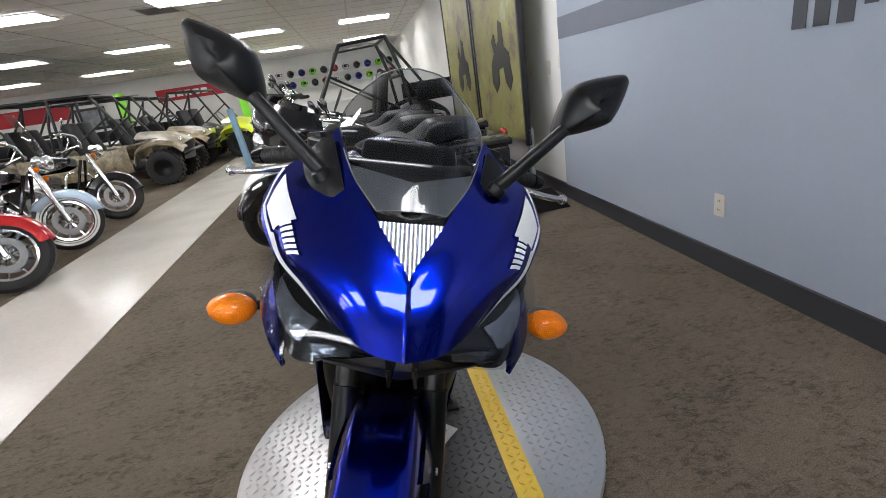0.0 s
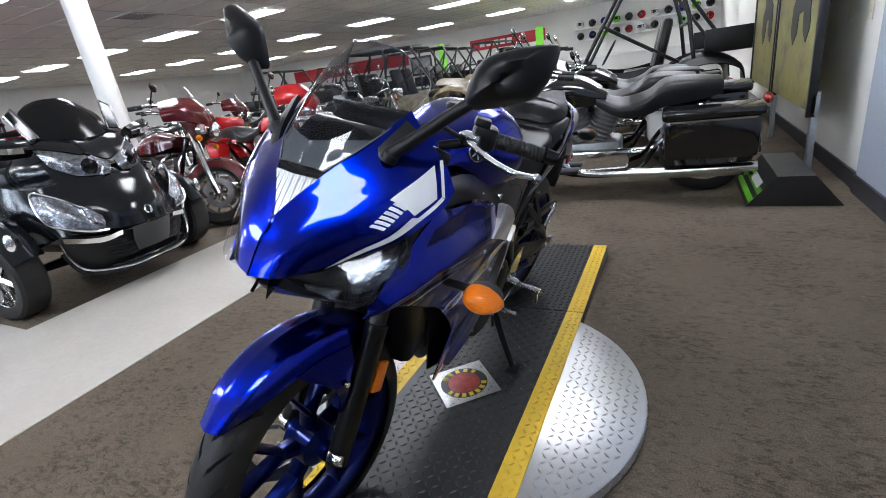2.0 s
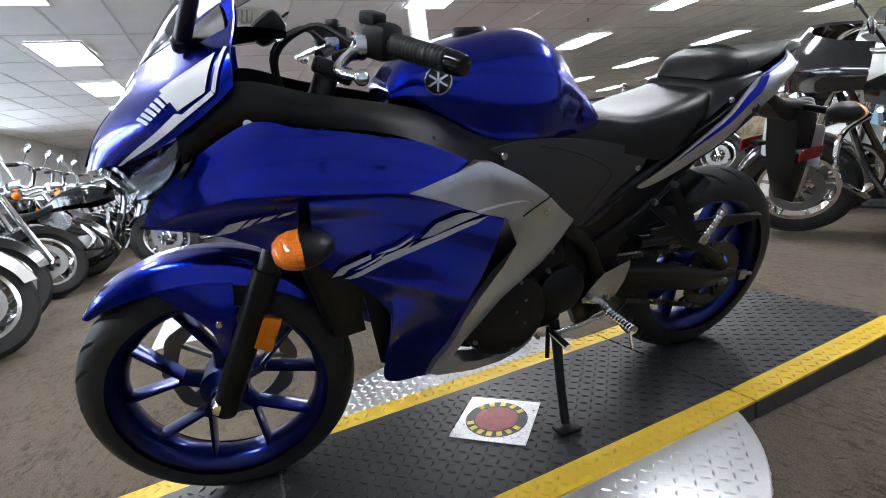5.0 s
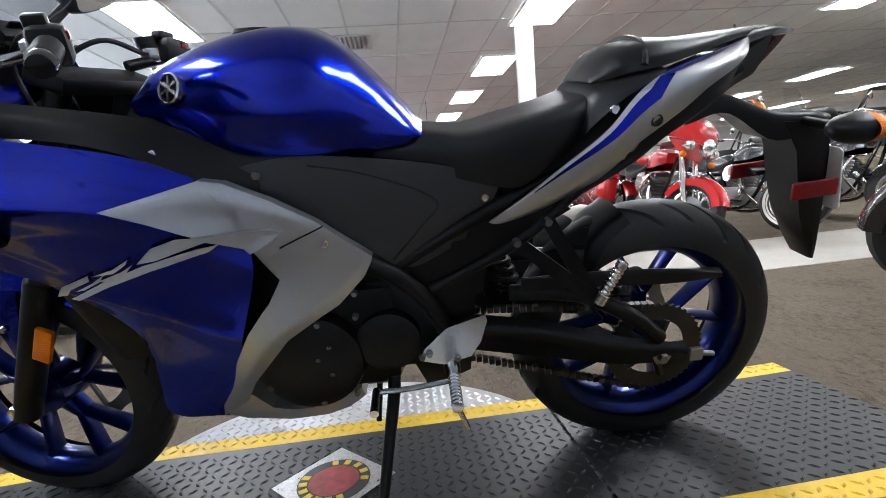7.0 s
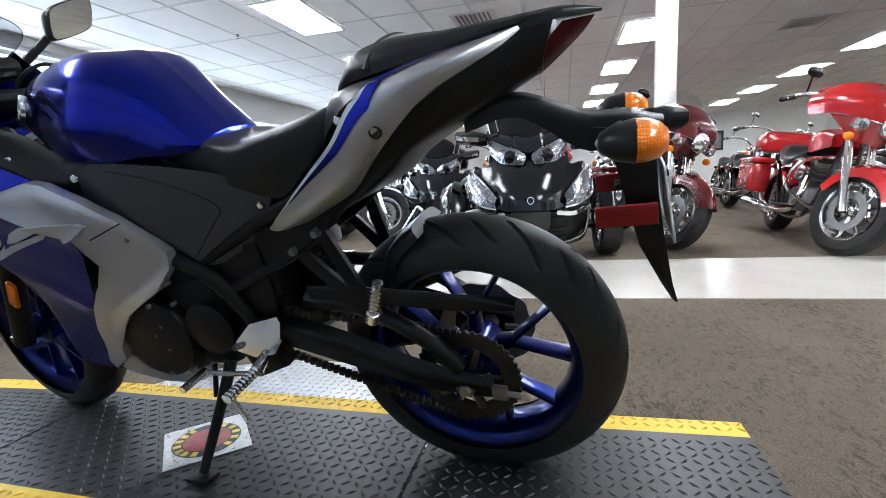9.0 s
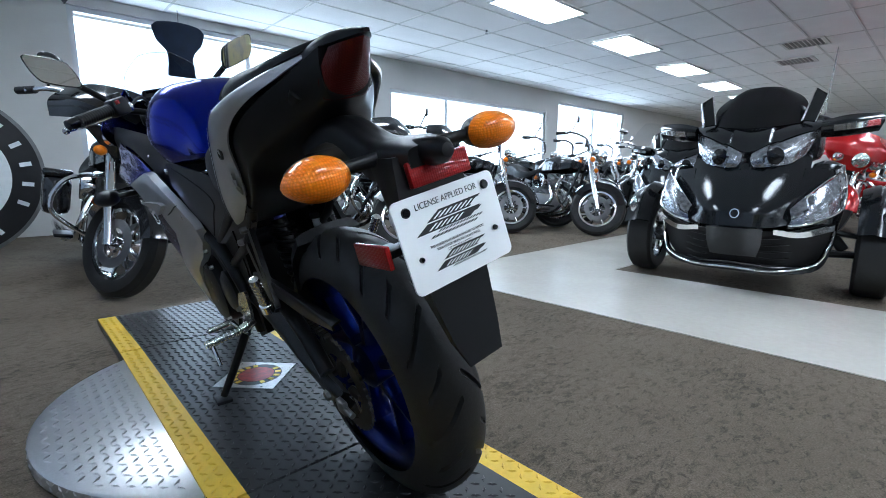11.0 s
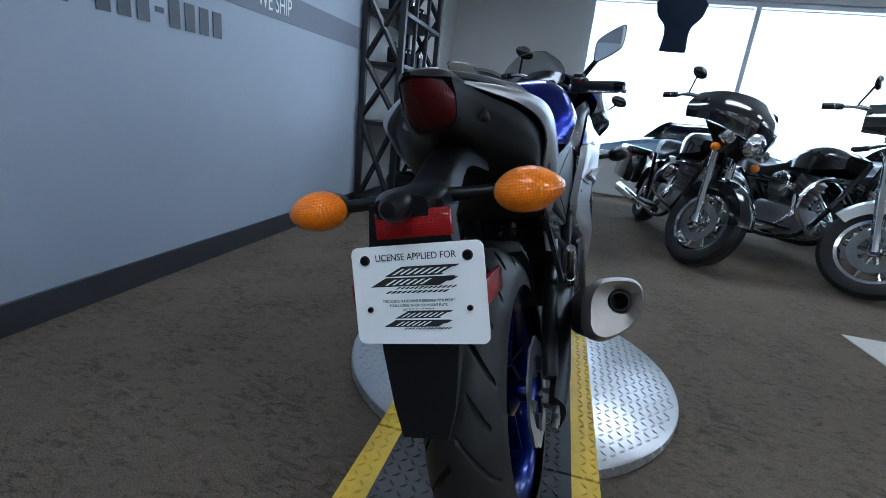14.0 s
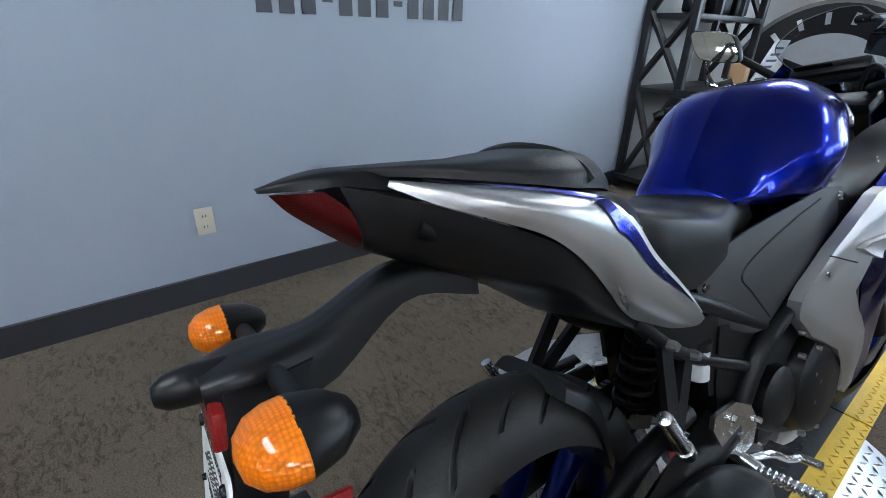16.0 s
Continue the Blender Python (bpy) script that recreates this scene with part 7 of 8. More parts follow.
def roadster():
    """A three-wheeled road machine that faces -y: two wheels in front, a long sloping nose between pods, twin lamps and a wide screen."""
    t = thing("three_wheeled_roadster", "charcoal three-wheeled roadster with clear lamps, parked on the carpet", "three-wheeler", "three-wheelers")
    G = PAINT_GREY

    def add(name, make, material, parent=None, lab=""):
        bm = bmesh.new()
        make(bm)
        for v in bm.verts:
            v.co.z += 0.15 * max(0.0, v.co.z - 0.42)
        return part(name, bm, material, parent or t, lab)

    def both(rows):
        """Mirrors half rows (centre first) into full rails."""
        return [[(-x, y, z) for x, y, z in r[:0:-1]] + [tuple(p) for p in r] for r in rows]

    for s in (-1, 1):
        w = new("front_wheel")
        w.parent = t
        T = Matrix.Translation((s * 0.66, 0, 0.285))
        add("tyre", lambda bm: lathe(bm, [(0.19, 0.07), (0.205, 0.082), (0.262, 0.086), (0.281, 0.068), (0.285, 0.03), (0.285, -0.03), (0.281, -0.068), (0.262, -0.086), (0.205, -0.082), (0.19, -0.07)], 48, T), RUBBER, w)
        add("rim", lambda bm: lathe(bm, [(0.198, s * 0.072), (0.186, s * 0.062), (0.178, -s * 0.06), (0.198, -s * 0.072)], 40, T), CHROME, w)
        for k in range(14):
            a = 2 * math.pi * k / 14
            b2 = a + (0.16 if k % 2 else -0.16)
            add("spoke", lambda bm: tube(bm, [(s * 0.705, 0.028 * math.cos(a), 0.285 + 0.028 * math.sin(a)), (s * 0.715, 0.18 * math.cos(b2), 0.285 + 0.18 * math.sin(b2))], (0.015, 0.010), 6), CHROME, w)
        add("hub", lambda bm: lathe(bm, [(0, s * 0.065), (0.03, s * 0.06), (0.042, s * 0.04), (0.045, -s * 0.02)], 20, T), STEEL, w)
        guard = add("mudguard", lambda bm: loft(bm, [[(s * 0.575, -0.31, 0.40), (s * 0.575, -0.20, 0.55), (s * 0.575, 0.0, 0.615), (s * 0.575, 0.20, 0.57), (s * 0.575, 0.31, 0.42)], [(s * 0.66, -0.335, 0.41), (s * 0.66, -0.215, 0.575), (s * 0.66, 0.0, 0.640), (s * 0.66, 0.21, 0.59), (s * 0.66, 0.325, 0.42)],
                                                     [(s * 0.750, -0.31, 0.39), (s * 0.752, -0.20, 0.535), (s * 0.752, 0.0, 0.60), (s * 0.752, 0.20, 0.55), (s * 0.750, 0.31, 0.40)]], 22, 10, 0.012), G, w, "charcoal mudguard")
        add("marker", lambda bm: ell(bm, (s * 0.70, -0.285, 0.505), (0.030, 0.022, 0.05), 14, 8), LAMP_CLEAR, guard, "clear marker lamp")
        add("arm", lambda bm: (tube(bm, [(s * 0.22, -0.08, 0.24), (s * 0.60, 0, 0.25)], 0.022, 8), tube(bm, [(s * 0.22, 0.10, 0.24), (s * 0.60, 0.01, 0.25)], 0.020, 8), tube(bm, [(s * 0.24, 0.02, 0.42), (s * 0.60, 0.02, 0.36)], 0.018, 8)), BLACK_METAL)
        add("damper", lambda bm: tube(bm, [(s * 0.30, 0.04, 0.56), (s * 0.52, 0.03, 0.27)], 0.032, 10), BLACK_METAL)
        # upper headlamp with its projector
        lamp = add("upper_lamp", lambda bm: loft(bm, [[(s * 0.030, -0.365, 0.800), (s * 0.12, -0.345, 0.850), (s * 0.24, -0.265, 0.905), (s * 0.335, -0.165, 0.940)], [(s * 0.030, -0.385, 0.770), (s * 0.12, -0.390, 0.795), (s * 0.24, -0.320, 0.840), (s * 0.320, -0.210, 0.895)], [(s * 0.050, -0.385, 0.745), (s * 0.13, -0.390, 0.745), (s * 0.23, -0.335, 0.765), (s * 0.30, -0.240, 0.830)]], 18, 10, 0.02), LAMP_DARK, None, "slanting clear headlamp")
        add("projector", lambda bm: lathe(bm, [(0, 0.016), (0.022, 0.014), (0.034, 0.006), (0.044, 0.004), (0.046, -0.01)], 24, Matrix.Translation((s * 0.150, -0.382, 0.800)) @ Matrix.Rotation(radians(-90 + s * 18), 4, 'Z')), BLACK_GLOSS, lamp, "dark projector lens")
        low = add("lower_lamp", lambda bm: loft(bm, [[(s * 0.265, -0.470, 0.520), (s * 0.35, -0.425, 0.610), (s * 0.43, -0.330, 0.685), (s * 0.475, -0.240, 0.705)], [(s * 0.275, -0.500, 0.478), (s * 0.37, -0.470, 0.540), (s * 0.46, -0.370, 0.610), (s * 0.500, -0.270, 0.640)], [(s * 0.265, -0.505, 0.450), (s * 0.36, -0.490, 0.470), (s * 0.46, -0.400, 0.510), (s * 0.495, -0.300, 0.560)]], 18, 10, 0.02), LAMP_DARK, None, "large clear lower lamp")
        add("bezel", lambda bm: tube(bm, [(s * 0.265, -0.474, 0.524), (s * 0.35, -0.429, 0.615), (s * 0.43, -0.334, 0.690), (s * 0.478, -0.244, 0.710), (s * 0.500, -0.304, 0.560), (s * 0.46, -0.406, 0.506), (s * 0.36, -0.496, 0.464), (s * 0.265, -0.508, 0.447)], 0.006, 6, 40), CHROME, low, "bright lamp bezel")
        mirror = add("mirror", lambda bm: loft(bm, [[(s * 0.34, -0.17, 0.985), (s * 0.46, -0.15, 1.01), (s * 0.60, -0.05, 1.02)], [(s * 0.34, -0.23, 0.95), (s * 0.47, -0.22, 0.965), (s * 0.62, -0.08, 0.985)], [(s * 0.34, -0.17, 0.90), (s * 0.46, -0.15, 0.905), (s * 0.60, -0.05, 0.93)], [(s * 0.34, -0.05, 0.92), (s * 0.46, -0.02, 0.93), (s * 0.60, 0.04, 0.95)], [(s * 0.34, -0.17, 0.985), (s * 0.46, -0.15, 1.01), (s * 0.60, -0.05, 1.02)]], 12, 17, 0.0), G, None, "charcoal fairing mirror")
        add("indicator", lambda bm: loft(bm, [[(s * 0.40, -0.245, 0.955), (s * 0.50, -0.215, 0.965), (s * 0.60, -0.115, 0.985)], [(s * 0.40, -0.238, 0.925), (s * 0.50, -0.208, 0.935), (s * 0.60, -0.108, 0.955)]], 10, 4, 0.008), LAMP_CLEAR, mirror, "clear side indicator")
        add("screen_wing", lambda bm: loft(bm, [[(s * 0.235, -0.13, 0.99), (s * 0.285, -0.06, 1.16)], [(s * 0.305, -0.15, 0.98), (s * 0.345, -0.08, 1.12)]], 6, 4, 0.012), G, None, "upright wind deflector")
        add("wing_trim", lambda bm: tube(bm, [(s * 0.235, -0.142, 0.99), (s * 0.285, -0.072, 1.165), (s * 0.345, -0.092, 1.125), (s * 0.305, -0.162, 0.98)], 0.006, 6), CHROME)
        add("side_pod", lambda bm: loft(bm, [[(s * 0.30, -0.30, 0.74), (s * 0.44, -0.20, 0.73), (s * 0.47, 0.05, 0.76), (s * 0.42, 0.35, 0.74), (s * 0.32, 0.70, 0.68)], [(s * 0.27, -0.46, 0.54), (s * 0.47, -0.25, 0.58), (s * 0.50, 0.05, 0.58), (s * 0.45, 0.35, 0.55), (s * 0.34, 0.70, 0.50)], [(s * 0.265, -0.49, 0.43), (s * 0.46, -0.33, 0.46), (s * 0.47, 0.05, 0.36), (s * 0.42, 0.35, 0.30), (s * 0.32, 0.70, 0.30)]], 18, 10, 0.012), G, None, "charcoal side pod")
        add("air_scoop", lambda bm: loft(bm, [[(s * 0.20, -0.535, 0.425), (s * 0.33, -0.500, 0.418), (s * 0.47, -0.36, 0.455)], [(s * 0.20, -0.525, 0.395), (s * 0.33, -0.495, 0.385), (s * 0.47, -0.36, 0.425)]], 12, 5, 0.012), CHROME, None, "bright scoop edge over the grille")
        add("saddlebag", lambda bm: box(bm, (s * 0.34, 1.36, 0.62), (0.22, 0.66, 0.36), None, 0.08), G, None, "charcoal saddlebag")
        add("heel_bar", lambda bm: tube(bm, [(s * 0.36, 0.42, 0.34), (s * 0.44, 0.42, 0.34), (s * 0.44, 0.75, 0.36)], 0.014, 8, 12), STEEL)
    add("nose", lambda bm: loft(bm, both([[(0, -0.375, 0.755), (0.12, -0.375, 0.752), (0.23, -0.32, 0.770), (0.315, -0.20, 0.835)], [(0, -0.475, 0.665), (0.12, -0.465, 0.662), (0.23, -0.40, 0.675), (0.32, -0.28, 0.735)],
                                          [(0, -0.555, 0.540), (0.11, -0.545, 0.538), (0.21, -0.495, 0.550), (0.295, -0.40, 0.610)], [(0, -0.585, 0.435), (0.10, -0.575, 0.435), (0.19, -0.535, 0.435), (0.262, -0.49, 0.455)]]), 30, 16, 0.012), G, None, "charcoal sloping nose panel")
    add("centre_panel", lambda bm: loft(bm, both([[(0, -0.588, 0.425), (0.15, -0.560, 0.425)], [(0, -0.555, 0.330), (0.145, -0.530, 0.330)], [(0, -0.525, 0.250), (0.125, -0.505, 0.250)]]), 10, 8, 0.012), PAINT_GREY, None, "plain charcoal plate under the nose")
    add("grille", lambda bm: loft(bm, both([[(0, -0.52, 0.41), (0.25, -0.47, 0.41), (0.46, -0.32, 0.46)], [(0, -0.49, 0.26), (0.25, -0.43, 0.25), (0.44, -0.30, 0.30)], [(0, -0.48, 0.15), (0.24, -0.42, 0.155), (0.38, -0.30, 0.20)]]), 20, 8, 0.012), BLACK_SATIN, None, "black lower grille")
    for k in range(5):
        add("grille_bar", lambda bm: tube(bm, [(-0.42 + 0.02 * k, -0.335 + 0.004 * k, 0.39 - 0.045 * k), (-0.20, -0.49, 0.37 - 0.042 * k), (-0.14, -0.50, 0.365 - 0.04 * k)], 0.006, 6, 8), BLACK_METAL)
        add("grille_bar", lambda bm: tube(bm, [(0.42 - 0.02 * k, -0.335 + 0.004 * k, 0.39 - 0.045 * k), (0.20, -0.49, 0.37 - 0.042 * k), (0.14, -0.50, 0.365 - 0.04 * k)], 0.006, 6, 8), BLACK_METAL)
    add("chin", lambda bm: loft(bm, both([[(0, -0.535, 0.215), (0.22, -0.485, 0.200), (0.40, -0.35, 0.225), (0.455, -0.30, 0.36)], [(0, -0.520, 0.155), (0.23, -0.470, 0.150), (0.42, -0.34, 0.185), (0.478, -0.28, 0.35)]]), 26, 6, 0.012), G, None, "charcoal chin spoiler")
    add("lower_trim", lambda bm: tube(bm, [(-0.470, -0.312, 0.42), (-0.455, -0.325, 0.32), (-0.40, -0.375, 0.215), (-0.22, -0.505, 0.175), (0, -0.550, 0.180), (0.22, -0.505, 0.175), (0.40, -0.375, 0.215), (0.455, -0.325, 0.32), (0.470, -0.312, 0.42)], 0.008, 8, 44), CHROME)
    add("badge", lambda bm: lathe(bm, [(0.016, 0.0), (0.020, 0.008), (0.026, 0.008), (0.030, 0.0)], 24, Matrix.Translation((0, -0.572, 0.500)) @ Matrix.Rotation(radians(-12), 4, 'X') @ Matrix.Rotation(radians(-90), 4, 'Z'), closed=True), CHROME, None, "round bright badge ring")
    add("cowl", lambda bm: loft(bm, both([[(0, -0.370, 0.815), (0.12, -0.335, 0.862), (0.24, -0.255, 0.915), (0.36, -0.13, 0.950)], [(0, -0.285, 0.900), (0.12, -0.260, 0.925), (0.24, -0.195, 0.955), (0.36, -0.08, 0.985)], [(0, -0.17, 0.960), (0.12, -0.155, 0.975), (0.22, -0.11, 0.990), (0.33, -0.01, 1.0)], [(0, 0.02, 0.985), (0.12, 0.03, 0.99), (0.22, 0.06, 0.99), (0.30, 0.10, 0.985)]]), 26, 14, 0.012), G, None, "charcoal instrument cowl")
    add("windscreen", lambda bm: loft(bm, both([[(0, -0.25, 0.955), (0.13, -0.22, 0.965), (0.245, -0.13, 0.985)], [(0, -0.16, 1.075), (0.14, -0.13, 1.080), (0.255, -0.06, 1.075)], [(0, -0.07, 1.165), (0.12, -0.05, 1.165), (0.215, 0.0, 1.135)], [(0, -0.03, 1.20), (0.09, -0.015, 1.195), (0.15, 0.02, 1.175)]]), 22, 12, 0.006), BLACK_GLOSS, None, "dark tinted windscreen")
    add("body", lambda bm: (box(bm, (0, 0.22, 0.50), (0.56, 0.95, 0.50), None, 0.12), box(bm, (0, 0.95, 0.56), (0.44, 0.9, 0.30), None, 0.10)), G)
    add("tank_cover", lambda bm: ell(bm, (0, 0.30, 0.78), (0.22, 0.34, 0.16), 24, 14), G)
    add("seat", lambda bm: (box(bm, (0, 0.74, 0.76), (0.38, 0.46, 0.14), None, 0.06), box(bm, (0, 1.14, 0.86), (0.36, 0.42, 0.16), None, 0.07)), VINYL, None, "black two-step seat")
    add("backrest", lambda bm: box(bm, (0, 1.42, 1.03), (0.38, 0.11, 0.28), Matrix.Rotation(radians(-8), 3, 'X'), 0.045), VINYL, None, "black padded backrest")
    add("top_case", lambda bm: box(bm, (0, 1.66, 0.97), (0.56, 0.42, 0.34), None, 0.09), G, None, "charcoal top case")
    add("handlebar", lambda bm: tube(bm, [(-0.40, 0.34, 0.99), (-0.30, 0.20, 1.03), (-0.16, 0.12, 1.03), (0.16, 0.12, 1.03), (0.30, 0.20, 1.03), (0.40, 0.34, 0.99)], 0.017, 10, 24), BLACK_METAL)
    add("rear_tyre", lambda bm: lathe(bm, [(0.19, 0.10), (0.26, 0.112), (0.295, 0.09), (0.305, 0.04), (0.305, -0.04), (0.295, -0.09), (0.26, -0.112), (0.19, -0.10)], 40, Matrix.Translation((0, 1.71, 0.305))), RUBBER)
    add("aerial", lambda bm: tube(bm, [(0.25, 1.58, 1.10), (0.28, 1.66, 1.66)], 0.004, 6), STEEL)
    return t


spyder = roadster()
spyder.matrix_world = pose(-3.24, 0.57, 0.004, 0, 0, 96)
copy_thing(spyder, pose(-6.0, -0.95, 0.004, 0, 0, 96))


CAMO = mat("woodland_camouflage_paint", (0.22, 0.18, 0.11), 0.4, vary=0.55, scale=9, fine=0.25, fine_scale=30, coat=0.3)
LIME = mat("lime_yellow_paint", (0.62, 0.72, 0.03), 0.35, coat=0.5)


def buggy(label, paint, crew=0.0):
    """A side-by-side off-road buggy that faces -y, with an open roll cage; crew lengthens it by a second bench."""
    t = thing("side_by_side_buggy", label, "buggy", "off-road buggies")

    def add(name, make, material, lab="", parent=None):
        bm = bmesh.new()
        make(bm)
        return part(name, bm, material, parent or t, lab)

    for x in (-0.62, 0.62):
        for y in (-0.95, 0.95 + crew):
            T = Matrix.Translation((x, y, 0.33))
            w = add("wheel", lambda bm: lathe(bm, [(0.17, 0.11), (0.22, 0.13), (0.31, 0.12), (0.33, 0.08), (0.33, -0.08), (0.31, -0.12), (0.22, -0.13), (0.17, -0.11)], 32, T), RUBBER, "knobbly black tyre")
            bm = bmesh.new()
            for k in range(22):
                a = 2 * math.pi * k / 22
                for dx in (-0.06, 0.06):
                    box(bm, (x + dx, y + 0.335 * math.cos(a + dx), 0.33 + 0.335 * math.sin(a + dx)), (0.09, 0.045, 0.03), Matrix.Rotation(a + dx - math.pi / 2, 3, 'X'))
            part("tread", bm, RUBBER, w)
            bm = bmesh.new()
            lathe(bm, [(0, 0.04), (0.05, 0.05), (0.08, 0.08), (0.17, 0.09), (0.17, -0.09), (0.08, -0.08), (0.05, -0.05), (0, -0.04)], 24, T)
            part("rim", bm, BLACK_METAL, w)
        sx = 1 if x > 0 else -1
        for y in (-0.95, 0.95 + crew):
            add("fender", lambda bm: loft(bm, [[(sx * 0.42, y - 0.46, 0.66), (sx * 0.42, y - 0.26, 0.86), (sx * 0.42, y + 0.10, 0.92), (sx * 0.42, y + 0.42, 0.76), (sx * 0.42, y + 0.48, 0.52)], [(sx * 0.64, y - 0.45, 0.64), (sx * 0.64, y - 0.26, 0.82), (sx * 0.64, y + 0.10, 0.87), (sx * 0.64, y + 0.42, 0.73), (sx * 0.64, y + 0.48, 0.50)], [(sx * 0.77, y - 0.43, 0.58), (sx * 0.77, y - 0.25, 0.73), (sx * 0.77, y + 0.10, 0.78), (sx * 0.77, y + 0.40, 0.68), (sx * 0.77, y + 0.47, 0.46)]], 18, 8, 0.015), paint, "flared fender")
        add("headlight", lambda bm: ell(bm, (sx * 0.36, -1.30, 0.80), (0.13, 0.05, 0.055), 14, 8), LAMP_CLEAR)
        add("door", lambda bm: loft(bm, [[(sx * 0.70, -0.42, 0.86), (sx * 0.72, 0.0, 0.80), (sx * 0.72, 0.45 + crew, 0.86)], [(sx * 0.74, -0.42, 0.62), (sx * 0.76, 0.0, 0.60), (sx * 0.76, 0.45 + crew, 0.62)], [(sx * 0.70, -0.42, 0.36), (sx * 0.72, 0.0, 0.34), (sx * 0.70, 0.45 + crew, 0.36)]], 14, 8, 0.02), paint, "half-height door")
        hoop = [(sx * 0.62, -0.58, 0.90), (sx * 0.58, -0.30, 1.40), (sx * 0.54, -0.06, 1.82), (sx * 0.54, 0.62 + crew, 1.86), (sx * 0.58, 0.76 + crew, 1.40), (sx * 0.62, 0.84 + crew, 0.80)]
        for a, b in zip(hoop, hoop[1:]):
            add("cage_tube", lambda bm: tube(bm, [a, b], 0.027, 10), BLACK_STEEL, "black roll cage tube")
        if crew:
            add("cage_tube", lambda bm: tube(bm, [(sx * 0.55, 0.62, 1.84), (sx * 0.62, 0.66, 0.70)], 0.026, 10), BLACK_STEEL, "black roll cage tube")
        add("cage_brace", lambda bm: tube(bm, [(sx * 0.55, 0.62 + crew, 1.82), (sx * 0.55, 1.20 + crew, 0.98)], 0.023, 8), BLACK_STEEL)
        add("cage_brace", lambda bm: tube(bm, [(sx * 0.60, -0.28, 1.42), (sx * 0.60, 0.66, 0.84)], 0.018, 8), BLACK_STEEL)
        for dy in ((0.0, crew) if crew else (0.0,)):
            seat = add("seat", lambda bm: box(bm, (sx * 0.29, 0.20 + dy, 0.72), (0.48, 0.48, 0.15), None, 0.05), VINYL, "black bucket seat")
            add("backrest", lambda bm: box(bm, (sx * 0.29, 0.47 + dy, 1.08), (0.47, 0.13, 0.66), Matrix.Rotation(radians(-12), 3, 'X'), 0.055), VINYL, "black seat back", seat)
    add("floor_pan", lambda bm: box(bm, (0, 0.1 + crew / 2, 0.42), (1.30, 2.2 + crew, 0.16), None, 0.05), BLACK_SATIN)
    add("hood", lambda bm: loft(bm, [[(-0.50, -1.36, 0.72), (-0.25, -1.42, 0.76), (0, -1.44, 0.77), (0.25, -1.42, 0.76), (0.50, -1.36, 0.72)], [(-0.56, -1.05, 0.88), (-0.28, -1.08, 0.95), (0, -1.09, 0.97), (0.28, -1.08, 0.95), (0.56, -1.05, 0.88)], [(-0.60, -0.55, 0.94), (-0.30, -0.55, 1.03), (0, -0.55, 1.05), (0.30, -0.55, 1.03), (0.60, -0.55, 0.94)]], 18, 10, 0.02), paint, "sloping painted hood")
    add("grille", lambda bm: loft(bm, [[(-0.50, -1.35, 0.72), (0, -1.43, 0.77), (0.50, -1.35, 0.72)], [(-0.46, -1.30, 0.42), (0, -1.36, 0.40), (0.46, -1.30, 0.42)]], 12, 6, 0.02), BLACK_SATIN, "black front grille")
    for y, z in ((-0.06, 1.82), (0.62 + crew, 1.85), (0.76 + crew, 1.30)) + (((0.62, 1.84),) if crew else ()):
        add("cage_cross", lambda bm: tube(bm, [(-0.54, y, z), (0.54, y, z)], 0.024, 8), BLACK_STEEL)
    add("roof", lambda bm: loft(bm, [[(-0.52, 0.0, 1.845), (0, -0.02, 1.87), (0.52, 0.0, 1.845)], [(-0.52, 0.58 + crew, 1.875), (0, 0.60 + crew, 1.90), (0.52, 0.58 + crew, 1.875)]], 10, 8, 0.025), BLACK_SATIN, "black plastic roof") if crew else None
    add("steering_wheel", lambda bm: lathe(bm, [(0.16, 0.0), (0.175, 0.012), (0.19, 0.0), (0.175, -0.012)], 28, Matrix.Translation((0.28, -0.22, 1.08)) @ Matrix.Rotation(radians(60), 4, 'X') @ Matrix.Rotation(radians(90), 4, 'Y'), closed=True), BLACK_SATIN)
    add("bumper", lambda bm: tube(bm, [(-0.45, -1.32, 0.50), (-0.40, -1.50, 0.58), (0.40, -1.50, 0.58), (0.45, -1.32, 0.50)], 0.025, 8, 16), BLACK_STEEL)
    for c, d in (((0, 1.35 + crew, 0.92), (1.25, 0.80, 0.05)), ((0, 1.74 + crew, 1.04), (1.25, 0.04, 0.28)), ((-0.61, 1.35 + crew, 1.04), (0.04, 0.80, 0.28)), ((0.61, 1.35 + crew, 1.04), (0.04, 0.80, 0.28))):
        add("bed_panel", lambda bm: box(bm, c, d, None, 0.008), BLACK_SATIN, "black cargo bed panel")
    return t


bug = buggy("black off-road buggy with an open roll cage", BLACK_SATIN)
bug.matrix_world = pose(-0.1, 6.6, 0.004, 0, 0, -85)
camo = buggy("camouflage crew buggy with a roof and two benches", CAMO, 0.95)
camo.matrix_world = pose(-4.95, 9.25, 0.004, 0, 0, 95)
copy_thing(camo, pose(-5.1, 11.3, 0.004, 0, 0, 95))
copy_thing(bug, pose(-5.4, 13.6, 0.004, 0, 0, 95))
lime = buggy("lime yellow off-road buggy with a roll cage", LIME)
lime.matrix_world = pose(-4.1, 12.9, 0.004, 0, 0, 80)
copy_thing(bug, pose(-9.2, 9.5, 0.004, 0, 0, 95))
copy_thing(bug, pose(-9.2, 12.0, 0.004, 0, 0, 95))


